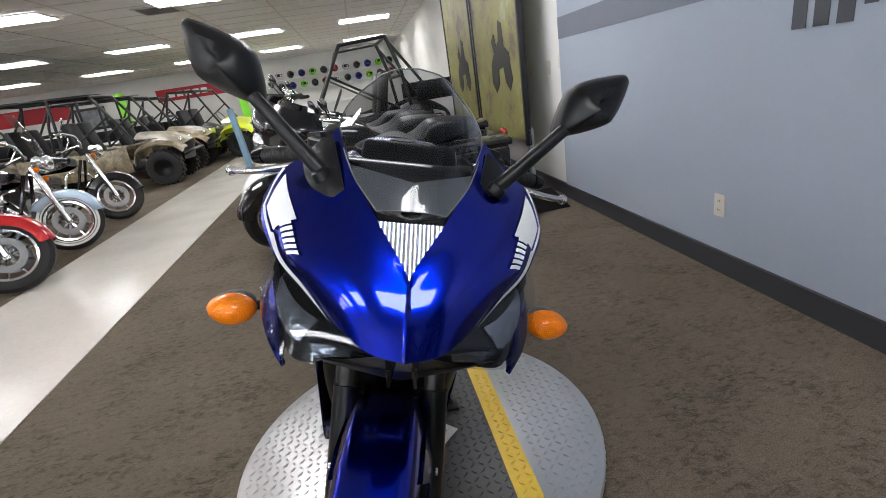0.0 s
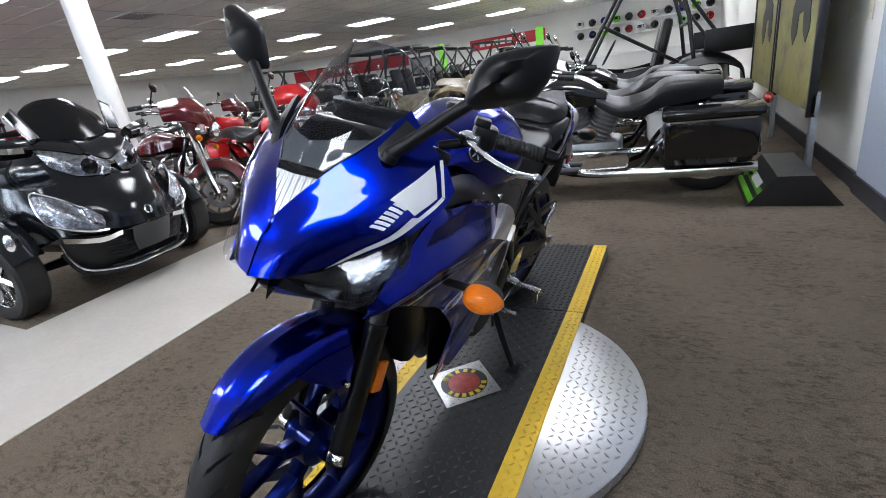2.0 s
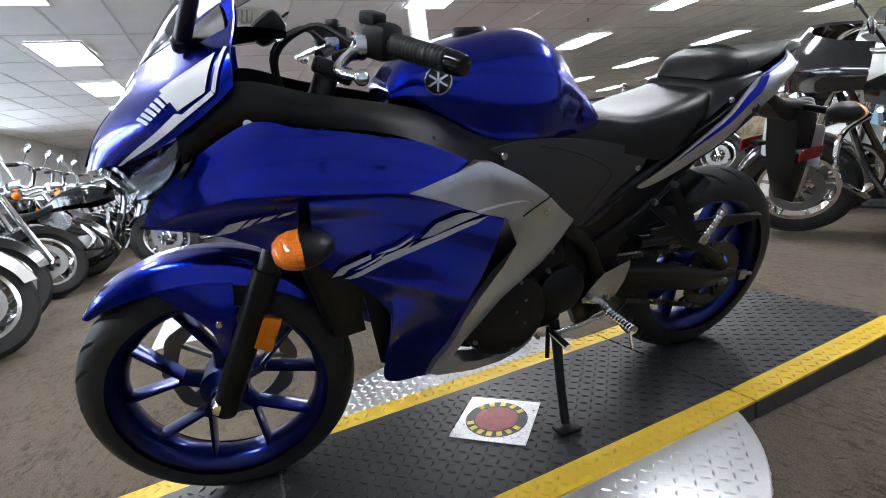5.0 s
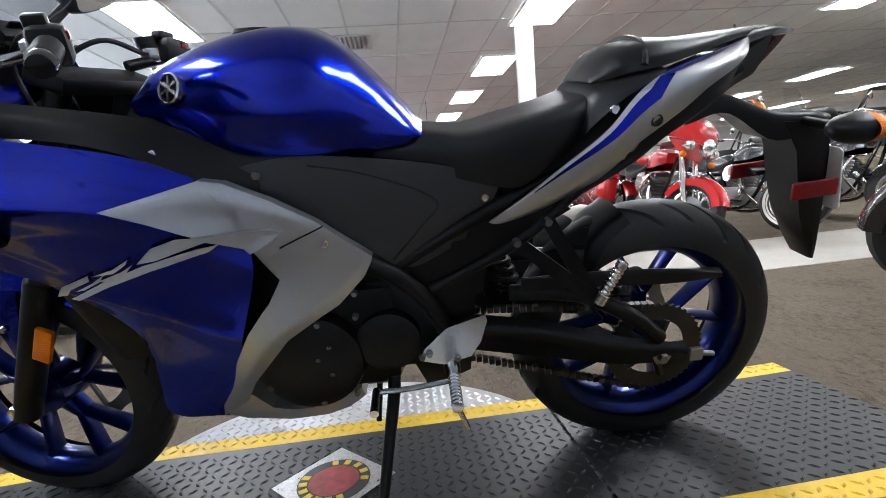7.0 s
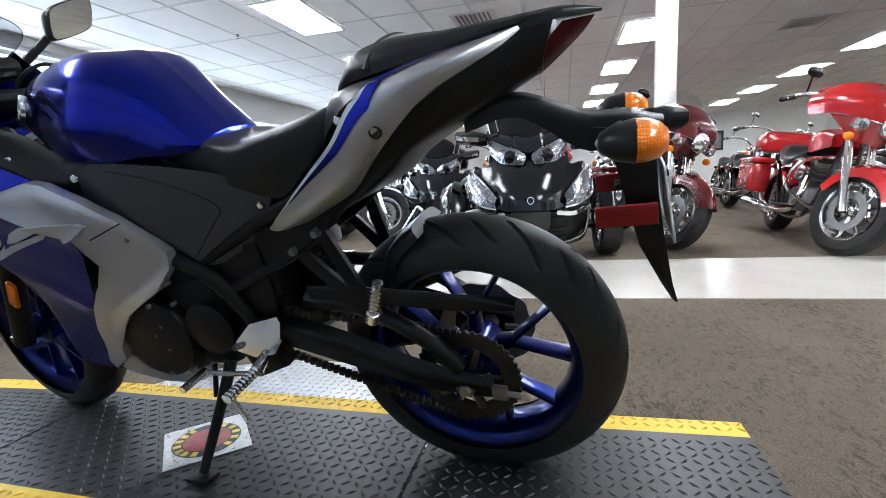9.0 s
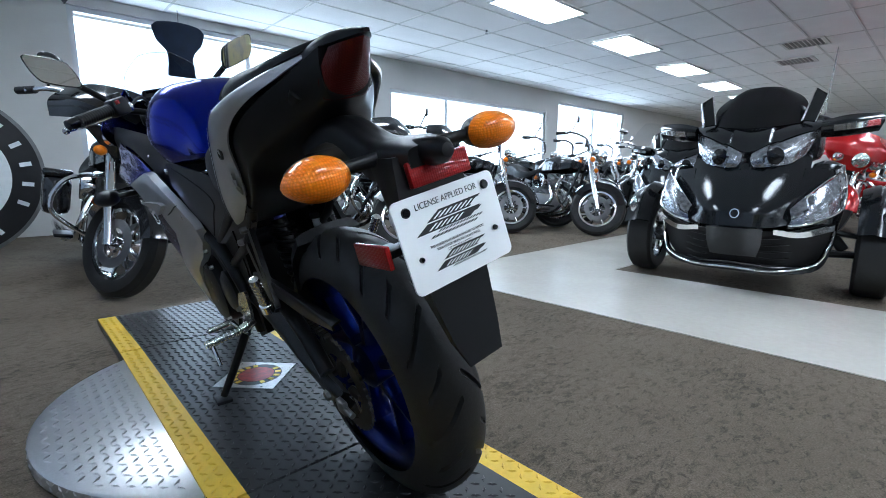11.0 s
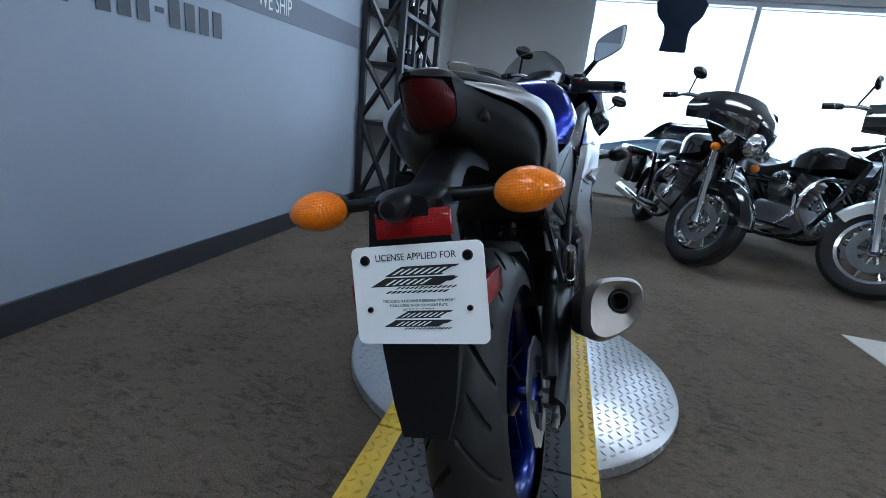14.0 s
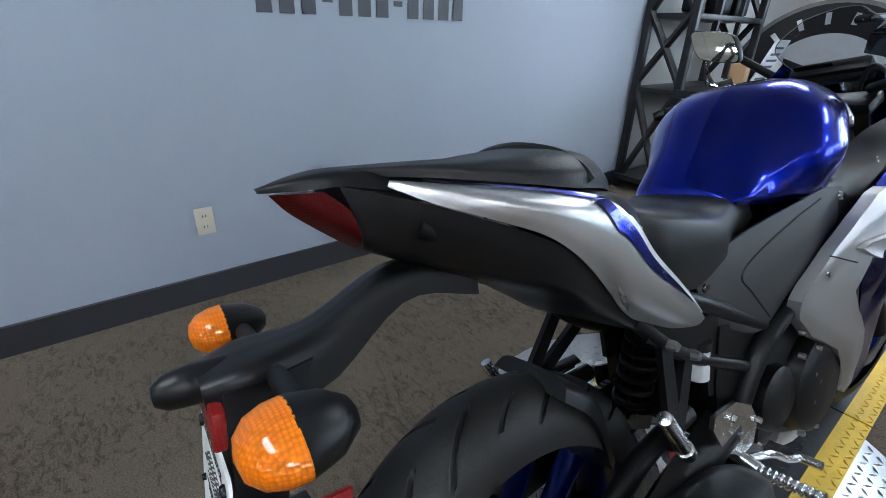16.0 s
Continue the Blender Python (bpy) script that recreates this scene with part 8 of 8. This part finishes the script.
# ---- fittings and furniture of the showroom ----
RED_SIGN = mat("red_sign_board", (0.42, 0.012, 0.022), 0.5, vary=0.05)
GREEN_SIGN = mat("bright_green_sign", (0.20, 0.62, 0.03), 0.5)
CARDBOARD = mat("brown_cardboard", (0.38, 0.24, 0.12), 0.8, vary=0.08, scale=12)
PAPER = mat("printed_paper", (0.70, 0.72, 0.74), 0.6, vary=0.05, scale=20)


def simple(name, label, category, m, pieces, group=""):
    """A thing at the pose m from pieces (part name, builder, material, label)."""
    t = thing(name, label, category, group, m)
    for pname, make, material, lab in pieces:
        bm = bmesh.new()
        make(bm)
        part(pname, bm, material, t, lab)
    return t


# wall band, lettering and fittings on the blue-grey wall
bm = bmesh.new()
box(bm, (X_WALL - 0.0015, 0.13, 1.40), (0.003, 4.94, 0.16))
band = tagged(part("trim_band", bm, WALL_BAND), "dark grey painted band along the wall", "trim", kind="structure")
sign = thing("wall_lettering", "charcoal wall lettering with a blanked-out number", "lettering", m=pose(X_WALL - 0.002, 0, 0))
ink_y = 0.40
for k in range(12):
    if k in (3, 7):
        w, h, z = 0.045, 0.022, 1.192
    else:
        w, h, z = 0.060, 0.118, 1.193
    bm = bmesh.new()
    box(bm, (-0.001, ink_y - w / 2, z), (0.003, w, h))
    part("number_bar", bm, LETTER, sign)
    ink_y -= w + 0.030
words("WE SHIP", 0.145, Matrix.Translation((-0.004, -1.085, 1.40)) @ Matrix.Rotation(radians(-90), 4, 'Z') @ Matrix.Rotation(radians(90), 4, 'X'), WHITE_VINYL, sign, "band_lettering", stretch=0.62)
bm = bmesh.new()
box(bm, (X_WALL - 0.004, -2.335, CEIL / 2), (0.03, 0.02, CEIL))
tagged(part("trim_corner", bm, WALL_WHITE), "white corner trim at the end of the wall", "trim", kind="structure")
IVORY = mat("ivory_plastic", (0.62, 0.58, 0.48), 0.4)


def wall_plate(name, label, y, z, w, h, slots):
    return simple(name, label, "wall fitting", pose(X_WALL - 0.001, y, z), [
        ("cover", lambda bm: box(bm, (-0.003, 0, 0), (0.006, w, h), None, 0.002), IVORY, "")] + [
        ("socket", lambda bm, sz=sz: box(bm, (-0.0065, 0, sz), (0.003, w * 0.45, h * 0.24), None, 0.001), IVORY, "") for sz in ((-h * 0.2, h * 0.2) if slots > 1 else (0,))] + [
        ("slot", lambda bm, sz=sz, sy=sy: box(bm, (-0.0082, sy, sz), (0.001, 0.003, 0.010)), INK, "") for sz in ((-h * 0.2, h * 0.2) if slots > 1 else ()) for sy in (-0.006, 0.006)])


wall_plate("power_outlet", "ivory power outlet on the blue-grey wall", 0.72, 0.355, 0.070, 0.115, 2)
for yy in (3.33, 2.88):
    o = wall_plate("light_switch", "grey light switch on the white wall", yy, 1.115, 0.075, 0.118, 1)
    o.location.x = X_WALL + 0.018
o = wall_plate("thermostat", "small ivory thermostat on the wall", 2.63, 1.15, 0.07, 0.10, 1)
o.location.x = X_WALL + 0.016


# banner on its stand
def banner_print():
    """A printed outdoor scene: yellow-green grass, dirt and dark shapes in loose patches."""
    m = mat("printed_banner", (0.3, 0.3, 0.1), 0.45)
    nt = m.node_tree
    co = nt.nodes.new("ShaderNodeTexCoord")
    n = nt.nodes.new("ShaderNodeTexNoise")
    n.inputs["Scale"].default_value, n.inputs["Detail"].default_value, n.inputs["Roughness"].default_value = 2.6, 10, 0.68
    nt.links.new(co.outputs["Object"], n.inputs["Vector"])
    r = nt.nodes.new("ShaderNodeValToRGB")
    for pos, col in ((0.0, (0.04, 0.035, 0.03)), (0.38, (0.12, 0.10, 0.07)), (0.48, (0.24, 0.21, 0.08)), (0.58, (0.26, 0.25, 0.07)), (0.72, (0.38, 0.38, 0.33))):
        e = r.color_ramp.elements.new(pos)
        e.color = (*col, 1)
    nt.links.new(n.outputs["Fac"], r.inputs[0])
    nt.links.new(r.outputs[0], nt.nodes["Principled BSDF"].inputs["Base Color"])
    return m


BANNER = banner_print()
GALV = mat("galvanised_steel", (0.42, 0.45, 0.48), 0.4, 0.7, vary=0.1, scale=15)
for y0, y1 in ((2.78, 4.40), (4.46, 6.05)):
    simple("banner", "large printed outdoor banner in a black frame beside the wall", "banner", pose(1.45, 0, 0), [
        ("print", lambda bm: box(bm, (0, (y0 + y1) / 2, 1.42), (0.02, y1 - y0 - 0.08, 1.80)), BANNER, "printed grass and dirt scene"),
        ("frame", lambda bm: (box(bm, (0, y0 + 0.02, 1.42), (0.05, 0.04, 1.88), None, 0.004), box(bm, (0, y1 - 0.02, 1.42), (0.05, 0.04, 1.88), None, 0.004), box(bm, (0, (y0 + y1) / 2, 2.34), (0.05, y1 - y0, 0.04))), BLACK_STEEL, ""),
        ("vehicle_shape", lambda bm: prism(bm, [(y0 + 0.62 + dy, 1.30 + dz) for dy, dz in ((-0.34, -0.24), (-0.24, -0.34), (-0.12, -0.26), (-0.08, -0.12), (0.08, -0.14), (0.10, -0.28), (0.22, -0.36), (0.34, -0.26), (0.32, -0.08), (0.20, 0.02), (0.26, 0.14), (0.16, 0.20), (0.10, 0.08), (0.02, 0.12), (-0.02, 0.30), (-0.12, 0.26), (-0.14, 0.06), (-0.28, 0.0), (-0.30, -0.12))], -0.014, -0.0105), INK, "dark vehicle shape"),
        ("post", lambda bm: (box(bm, (0.04, y0 + 0.10, 0.34), (0.04, 0.06, 0.60), None, 0.004), box(bm, (0.02, y0 + 0.06, 0.56), (0.05, 0.12, 0.14), None, 0.004)), GALV, "galvanised post"),
    ], "banners")
wedge = thing("stand_base", "black wedge-shaped display base with green stripes", "display stand", m=pose(1.32, 2.63, 0))
bm = bmesh.new()
prism(bm, [(-0.26, 0.004), (0.26, 0.004), (0.10, 0.20), (-0.10, 0.20)], -0.37, 0.37, "y")
part("base", bm, BLACK_STEEL, wedge)
for k in range(3):
    bm = bmesh.new()
    a, b = 0.02 + 0.055 * k, 0.05 + 0.055 * k
    v = [bm.verts.new((-0.262 + f * 0.163 / 0.196, yy, 0.004 + f)) for f, yy in ((a, -0.365), (b, -0.365), (b, 0.365), (a, 0.365))]
    bm.faces.new(v)
    part("stripe", bm, GREEN_SIGN, wedge)
bm = bmesh.new()
box(bm, (-0.175, -0.10, 0.115), (0.004, 0.30, 0.05), Matrix.Rotation(radians(39), 3, 'Y'))
part("name_bar", bm, WHITE_VINYL, wedge)


# shelf unit at the end of the wall
def shelf_unit():
    t = thing("shelf_unit", "black steel shelf unit half filled with parts", "shelf", m=pose(1.37, -2.80, 0))
    def add(name, make, lab=""):
        bm = bmesh.new()
        make(bm)
        return part(name, bm, BLACK_STEEL, t, lab)
    for y in (-0.52, 0.52):
        for x in (-0.04, 0.28):
            add("upright", lambda bm: box(bm, (x, y, 1.15), (0.05, 0.05, 2.30), None, 0.004))
        for z0, z1 in ((0.08, 0.74), (0.80, 1.25), (1.25, 1.75), (1.75, 2.25)):
            for a, b in ((z0, z1), (z1, z0)):
                add("cross_brace", lambda bm: tube(bm, [(-0.03, y, a), (0.27, y, b)], 0.026, 6))
    for z in (0.74, 1.22, 1.62, 2.02, 2.30):
        add("shelf_board", lambda bm: box(bm, (0.12, 0, z), (0.36, 1.06, 0.035), None, 0.004))
    for y in (-0.17, 0.18):
        add("divider", lambda bm: box(bm, (-0.03, y, 1.55), (0.03, 0.03, 1.46)))
    for y in (-0.54, 0.54):
        add("front_leg", lambda bm: box(bm, (-0.38, y, 0.37), (0.05, 0.05, 0.74), None, 0.004))
    add("table_board", lambda bm: box(bm, (-0.235, 0, 0.745), (0.38, 1.14, 0.05), None, 0.005))
    add("lower_board", lambda bm: box(bm, (-0.06, 0, 0.09), (0.70, 1.14, 0.04), None, 0.005))
    return t


shelf_unit()
rng = random.Random(7)
for z in (1.24, 1.64, 2.04):
    for y in (-0.36, -0.05, 0.33):
        yy = -2.80 + y
        simple("motor_part", "small black motor part on the shelf", "motor part", pose(1.46, yy, z, 0, 0, rng.uniform(-30, 30)), [
            ("body", lambda bm: (box(bm, (0, 0, 0.07), (0.10, 0.16, 0.13), None, 0.02), tube(bm, [(0, -0.09, 0.10), (0, 0.02, 0.17), (0, 0.11, 0.12)], 0.012, 8, 10)), BLACK_METAL, ""),
            ("cap", lambda bm: lathe(bm, [(0, 0.02), (0.03, 0.02), (0.035, 0)], 16, Matrix.Translation((0, 0, 0.135)) @ Matrix.Rotation(radians(-90), 4, 'Y')), CHROME, "")], "motor parts")
simple("cardboard_box", "small brown cardboard box on the shelf table", "box", pose(1.20, -2.86, 0.772, 0, 0, 12), [("box", lambda bm: box(bm, (0, 0, 0.08), (0.10, 0.16, 0.16), None, 0.003), CARDBOARD, "")])
simple("leaflet_board", "leaning printed leaflet board on the shelf table", "leaflet", pose(1.17, -3.12, 0.772, 0, -18, 0), [
    ("board", lambda bm: box(bm, (0, 0, 0.17), (0.012, 0.26, 0.34), None, 0.002), PAPER, ""),
    ("print_bar", lambda bm: [box(bm, (-0.0075, 0.0, 0.06 + 0.045 * k), (0.002, 0.20 - 0.02 * (k % 3), 0.016)) for k in range(6)], LETTER, "")])
simple("polished_tools", "bundle of polished steel tubes on the shelf table", "tools", pose(1.2, -2.52, 0.772), [
    ("tube", lambda bm: [tube(bm, [(0.03 * k, -0.08, 0.012), (0.02 + 0.03 * k, 0.05, 0.03 + 0.07 * k)], 0.010, 8) for k in range(4)], CHROME, "")])
simple("coiled_tyre", "black tyre lying under the shelf table", "tyre", pose(1.28, -2.8, 0.115), [
    ("tyre", lambda bm: lathe(bm, [(0.17, 0.0), (0.22, 0.02), (0.27, 0.05), (0.28, 0.09), (0.27, 0.13), (0.22, 0.16), (0.17, 0.17)], 36, Matrix.Rotation(radians(-90), 4, 'Y')), RUBBER, "")])


# round shop sign that stands on the floor
sgn = thing("round_sign", "large round black and white sign standing on the floor", "sign", m=pose(0.98, -3.95, 0.70, -4, 0, 18))
for nm, r0, r1, material, dy in (("ring", 0.0, 0.70, BLACK_STEEL, 0.0), ("rim", 0.675, 0.705, STEEL, 0.004), ("face", 0.0, 0.46, PAPER, 0.006)):
    bm = bmesh.new()
    lathe(bm, [(r0, -0.03 if nm == "ring" else dy + 0.02), (r1, -0.03 if nm == "ring" else dy + 0.02), (r1, dy + 0.026), (r0, dy + 0.026)], 64, Matrix.Rotation(radians(90), 4, 'Z'))
    part(nm, bm, material, sgn)
bm = bmesh.new()
prism(bm, [(-0.30, 0.26), (-0.12, 0.20), (0, 0.25), (0.12, 0.20), (0.30, 0.26), (0.26, -0.10), (0, -0.36), (-0.26, -0.10)], 0.034, 0.040, "y")
part("shield", bm, BLACK_STEEL, sgn)
for s in (-1, 1):
    bm = bmesh.new()
    prism(bm, [(s * 0.22, 0.16), (s * 0.14, 0.16), (0, -0.12), (0, -0.26)], 0.040, 0.046, "y")
    part("chevron", bm, WHITE_VINYL, sgn)
for k in range(14):
    a = radians(205 - 17.7 * k) if k < 10 else radians(235 + 20 * (k - 10))
    bm = bmesh.new()
    box(bm, (0.57 * math.cos(a), 0.034, 0.57 * math.sin(a)), (0.035, 0.008, 0.085), Matrix.Rotation(-(a - math.pi / 2), 3, 'Y'))
    part("letter_bar", bm, PAPER, sgn)
simple("hanging_shirt", "dark blue shirt hanging in front of the window", "shirt", pose(-1.2, -5.30, 2.28), [
    ("shirt", lambda bm: loft(bm, [[(-0.30, 0, 0.20), (-0.22, 0.03, 0.26), (0, 0.05, 0.28), (0.22, 0.03, 0.26), (0.30, 0, 0.20)], [(-0.26, 0, 0.05), (-0.16, 0.05, 0.02), (0, 0.07, 0.0), (0.16, 0.05, 0.02), (0.26, 0, 0.05)], [(-0.15, 0.02, -0.10), (-0.12, 0.05, -0.10), (0, 0.06, -0.10), (0.12, 0.05, -0.10), (0.15, 0.02, -0.10)], [(-0.16, 0.01, -0.36), (-0.10, 0.04, -0.37), (0, 0.05, -0.37), (0.10, 0.04, -0.37), (0.16, 0.01, -0.36)]], 14, 12, 0.012), BLUE_COVER, ""),
    ("hook", lambda bm: tube(bm, [(0, 0.02, 0.27), (0, 0.02, 0.43)], 0.004, 6), STEEL, "")])
simple("column", "white round steel column from floor to ceiling", "column", pose(-5.0, 2.0, 0), [("shaft", lambda bm: tube(bm, [(0, 0, 0.004), (0, 0, CEIL - 0.004)], 0.115, 24), WALL_WHITE, "")])
VENT = mat("vent_metal", (0.30, 0.30, 0.29), 0.5, 0.3)
for vx, vy in ((-5.3, -0.2), (-8.6, -0.3), (-9.9, -0.65), (-2.6, 6.9), (-7.4, 4.3)):
    simple("ceiling_vent", "square slatted ceiling vent", "vent", pose(vx, vy, CEIL - 0.006), [
        ("frame", lambda bm: [box(bm, (x, y, -0.006), (a, b, 0.014)) for x, y, a, b in ((0, 0.26, 0.56, 0.04), (0, -0.26, 0.56, 0.04), (0.26, 0, 0.04, 0.48), (-0.26, 0, 0.04, 0.48))], GRID, ""),
    ] + [("slat", lambda bm, k=k: box(bm, (0, -0.2 + 0.057 * k, -0.006), (0.48, 0.03, 0.004), Matrix.Rotation(radians(35), 3, 'X')), VENT, "") for k in range(8)], "ceiling vents")
for nx, ny in ((-1.6, -3.6), (-4.6, -3.2), (-5.4, 5.2), (-3.2, -0.4)):
    simple("sprinkler", "small brass ceiling sprinkler head", "sprinkler", pose(nx, ny, CEIL - 0.004), [("head", lambda bm: (tube(bm, [(0, 0, 0), (0, 0, -0.03)], 0.014, 10), tube(bm, [(0, 0, -0.05), (0, 0, -0.053)], 0.022, 12), tube(bm, [(0.01, 0, -0.03), (0.014, 0, -0.05)], 0.003, 6)), STEEL, "")], "sprinklers")

# far end: red sign boards, framed prints, shelves of helmets
for cx, w, z0, z1 in ((-13.0, 6.4, 1.75, 2.25), (-5.4, 3.0, 1.85, 2.25)):
    simple("sign_board", "long red sign board with white bars on the far wall", "sign", pose(cx, 17.46, 0), [
        ("board", lambda bm: box(bm, (0, 0, (z0 + z1) / 2), (w, 0.06, z1 - z0), None, 0.004), RED_SIGN, ""),
        ("letter_bar", lambda bm: [box(bm, (-1.0 + 0.28 * k, -0.034, (z0 + z1) / 2), (0.20, 0.008, 0.18)) for k in range(5)], WHITE_VINYL, "white bars in place of lettering")], "sign boards")
simple("sign_board", "red bars on the white end wall", "sign", pose(-19.80, -1.6, 0), [("letter_bar", lambda bm: [box(bm, (0, 0.9 - 0.45 * k, 2.25), (0.012, 0.34, 0.30)) for k in range(5)], RED_SIGN, "")], "sign boards")
for px, py, w, ax in ((-19.80, 3.2, 1.2, "x"), (-19.80, 6.4, 1.0, "x"), (-9.2, 17.46, 1.0, "y")):
    simple("framed_print", "dark framed print on the white wall", "picture", pose(px, py, 1.65, 0, 0, 90 if ax == "x" else 0), [
        ("frame", lambda bm: box(bm, (0, 0, 0), (w, 0.04, 0.75), None, 0.006), BLACK_STEEL, ""),
        ("print", lambda bm: box(bm, (0, -0.022, 0), (w - 0.16, 0.004, 0.58)), mat("dim_print", (0.20, 0.21, 0.22), 0.4, vary=0.4, scale=6), "")], "framed prints")
HELM = [PAINT_BLACK, PAINT_WHITE, PAINT_RED, PAINT_GREY, GREEN_SIGN, BLUE]
for row, z in enumerate((1.62, 2.0)):
    sh = thing("wall_shelf", "white wall shelf with a row of helmets", "shelf", "helmet shelves", pose(-0.6, 17.3, z))
    bm = bmesh.new()
    box(bm, (0, 0, -0.02), (4.4, 0.36, 0.03), None, 0.004)
    part("board", bm, WALL_WHITE, sh)
    for k in range(11):
        h = thing("helmet", "full-face motorcycle helmet on a wall shelf", "helmet", "helmets", pose(-2.6 + 0.40 * k, 17.28, z + 0.125, 0, 0, 20 * math.sin(k)))
        bm = bmesh.new()
        ell(bm, (0, 0, 0), (0.125, 0.15, 0.13), 18, 12)
        part("shell", bm, HELM[(k * 5 + row) % 6], h)
        bm = bmesh.new()
        loft(bm, [[(-0.115, -0.07, 0.05), (0, -0.155, 0.06), (0.115, -0.07, 0.05)], [(-0.118, -0.07, -0.03), (0, -0.165, -0.03), (0.118, -0.07, -0.03)]], 10, 4, 0.004)
        part("visor", bm, BLACK_GLOSS, h)
simple("service_counter", "long pale service counter at the far end", "counter", pose(-0.8, 14.6, 0), [
    ("body", lambda bm: box(bm, (0, 0, 0.5), (3.8, 0.7, 1.0), None, 0.01), WALL_BEIGE, ""),
    ("top", lambda bm: box(bm, (0, 0, 1.02), (3.9, 0.8, 0.04), None, 0.008), WALL_WHITE, "")])
for gx, gy in ((-7.4, 15.8), (-3.8, 16.2)):
    simple("green_banner", "tall narrow bright green banner stand", "banner", pose(gx, gy, 0, 0, 0, 20), [
        ("cloth", lambda bm: loft(bm, [[(-0.13, 0, 0.2), (-0.14, 0.02, 1.2), (-0.13, 0, 2.25)], [(0.13, 0, 0.2), (0.14, 0.02, 1.2), (0.13, 0, 2.25)]], 10, 5, 0.006), GREEN_SIGN, ""),
        ("base", lambda bm: box(bm, (0, 0, 0.02), (0.5, 0.4, 0.03), None, 0.005), BLACK_STEEL, "")], "green banners")
# blue lift post beside the walkway
simple("lift_post", "blue-grey steel lift post beside the walkway", "lift", pose(-1.55, 5.35, 0.004, 0, -4, 0), [
    ("post", lambda bm: box(bm, (0, 0, 0.60), (0.07, 0.10, 1.20), None, 0.006), mat("pale_blue_steel", (0.22, 0.36, 0.48), 0.4, 0.2, vary=0.1), ""),
    ("foot", lambda bm: box(bm, (0, 0, 0.015), (0.40, 0.30, 0.03), None, 0.005), BLACK_STEEL, "")])
# parked cars outside
for cx, cy, paint, ang in ((-3.0, -12.0, PAINT_NAVY, 90), (-8.5, -12.5, PAINT_WHITE, 90), (-14.0, -13.0, PAINT_GREY, 90)):
    car = thing("parked_car", "parked saloon car in the lot outside the windows", "car", "parked cars", pose(cx, cy, -0.2, 0, 0, ang))
    bm = bmesh.new()
    loft(bm, [[(-0.85, -2.1, 0.35), (-0.88, -1.0, 0.30), (-0.88, 1.0, 0.30), (-0.85, 2.1, 0.35)], [(-0.88, -2.15, 0.65), (-0.92, -1.0, 0.85), (-0.92, 1.0, 0.88), (-0.88, 2.15, 0.75)], [(-0.6, -2.0, 0.72), (-0.66, -0.7, 1.0), (-0.66, 1.2, 1.05), (-0.6, 2.0, 0.85)], [(0.6, -2.0, 0.72), (0.66, -0.7, 1.0), (0.66, 1.2, 1.05), (0.6, 2.0, 0.85)], [(0.88, -2.15, 0.65), (0.92, -1.0, 0.85), (0.92, 1.0, 0.88), (0.88, 2.15, 0.75)], [(0.85, -2.1, 0.35), (0.88, -1.0, 0.30), (0.88, 1.0, 0.30), (0.85, 2.1, 0.35)]], 20, 24, 0.0)
    part("body", bm, paint, car)
    bm = bmesh.new()
    loft(bm, [[(-0.80, -0.9, 0.90), (-0.82, 1.3, 0.95)], [(-0.62, -0.4, 1.38), (-0.62, 0.9, 1.42)], [(0.62, -0.4, 1.38), (0.62, 0.9, 1.42)], [(0.80, -0.9, 0.90), (0.82, 1.3, 0.95)]], 8, 16, 0.0)
    part("cabin", bm, BLACK_GLOSS, car)
    for x in (-0.82, 0.82):
        for y in (-1.35, 1.35):
            bm = bmesh.new()
            lathe(bm, [(0, 0.10), (0.2, 0.11), (0.32, 0.10), (0.32, -0.10), (0, -0.10)], 24, Matrix.Translation((x, y, 0.33)))
            part("wheel", bm, RUBBER, car)
# small black diamonds along the top of the front wall
for k in range(5):
    simple("wall_diamond", "small black diamond ornament high on the front wall", "ornament", pose(1.05 - 0.29 * k, Y_FRONT + 0.004, 2.64), [
        ("plate", lambda bm: prism(bm, [(0, -0.055), (0.040, 0), (0, 0.055), (-0.040, 0)], 0.0, 0.012, "y"), BLACK_STEEL, "")], "wall ornaments")
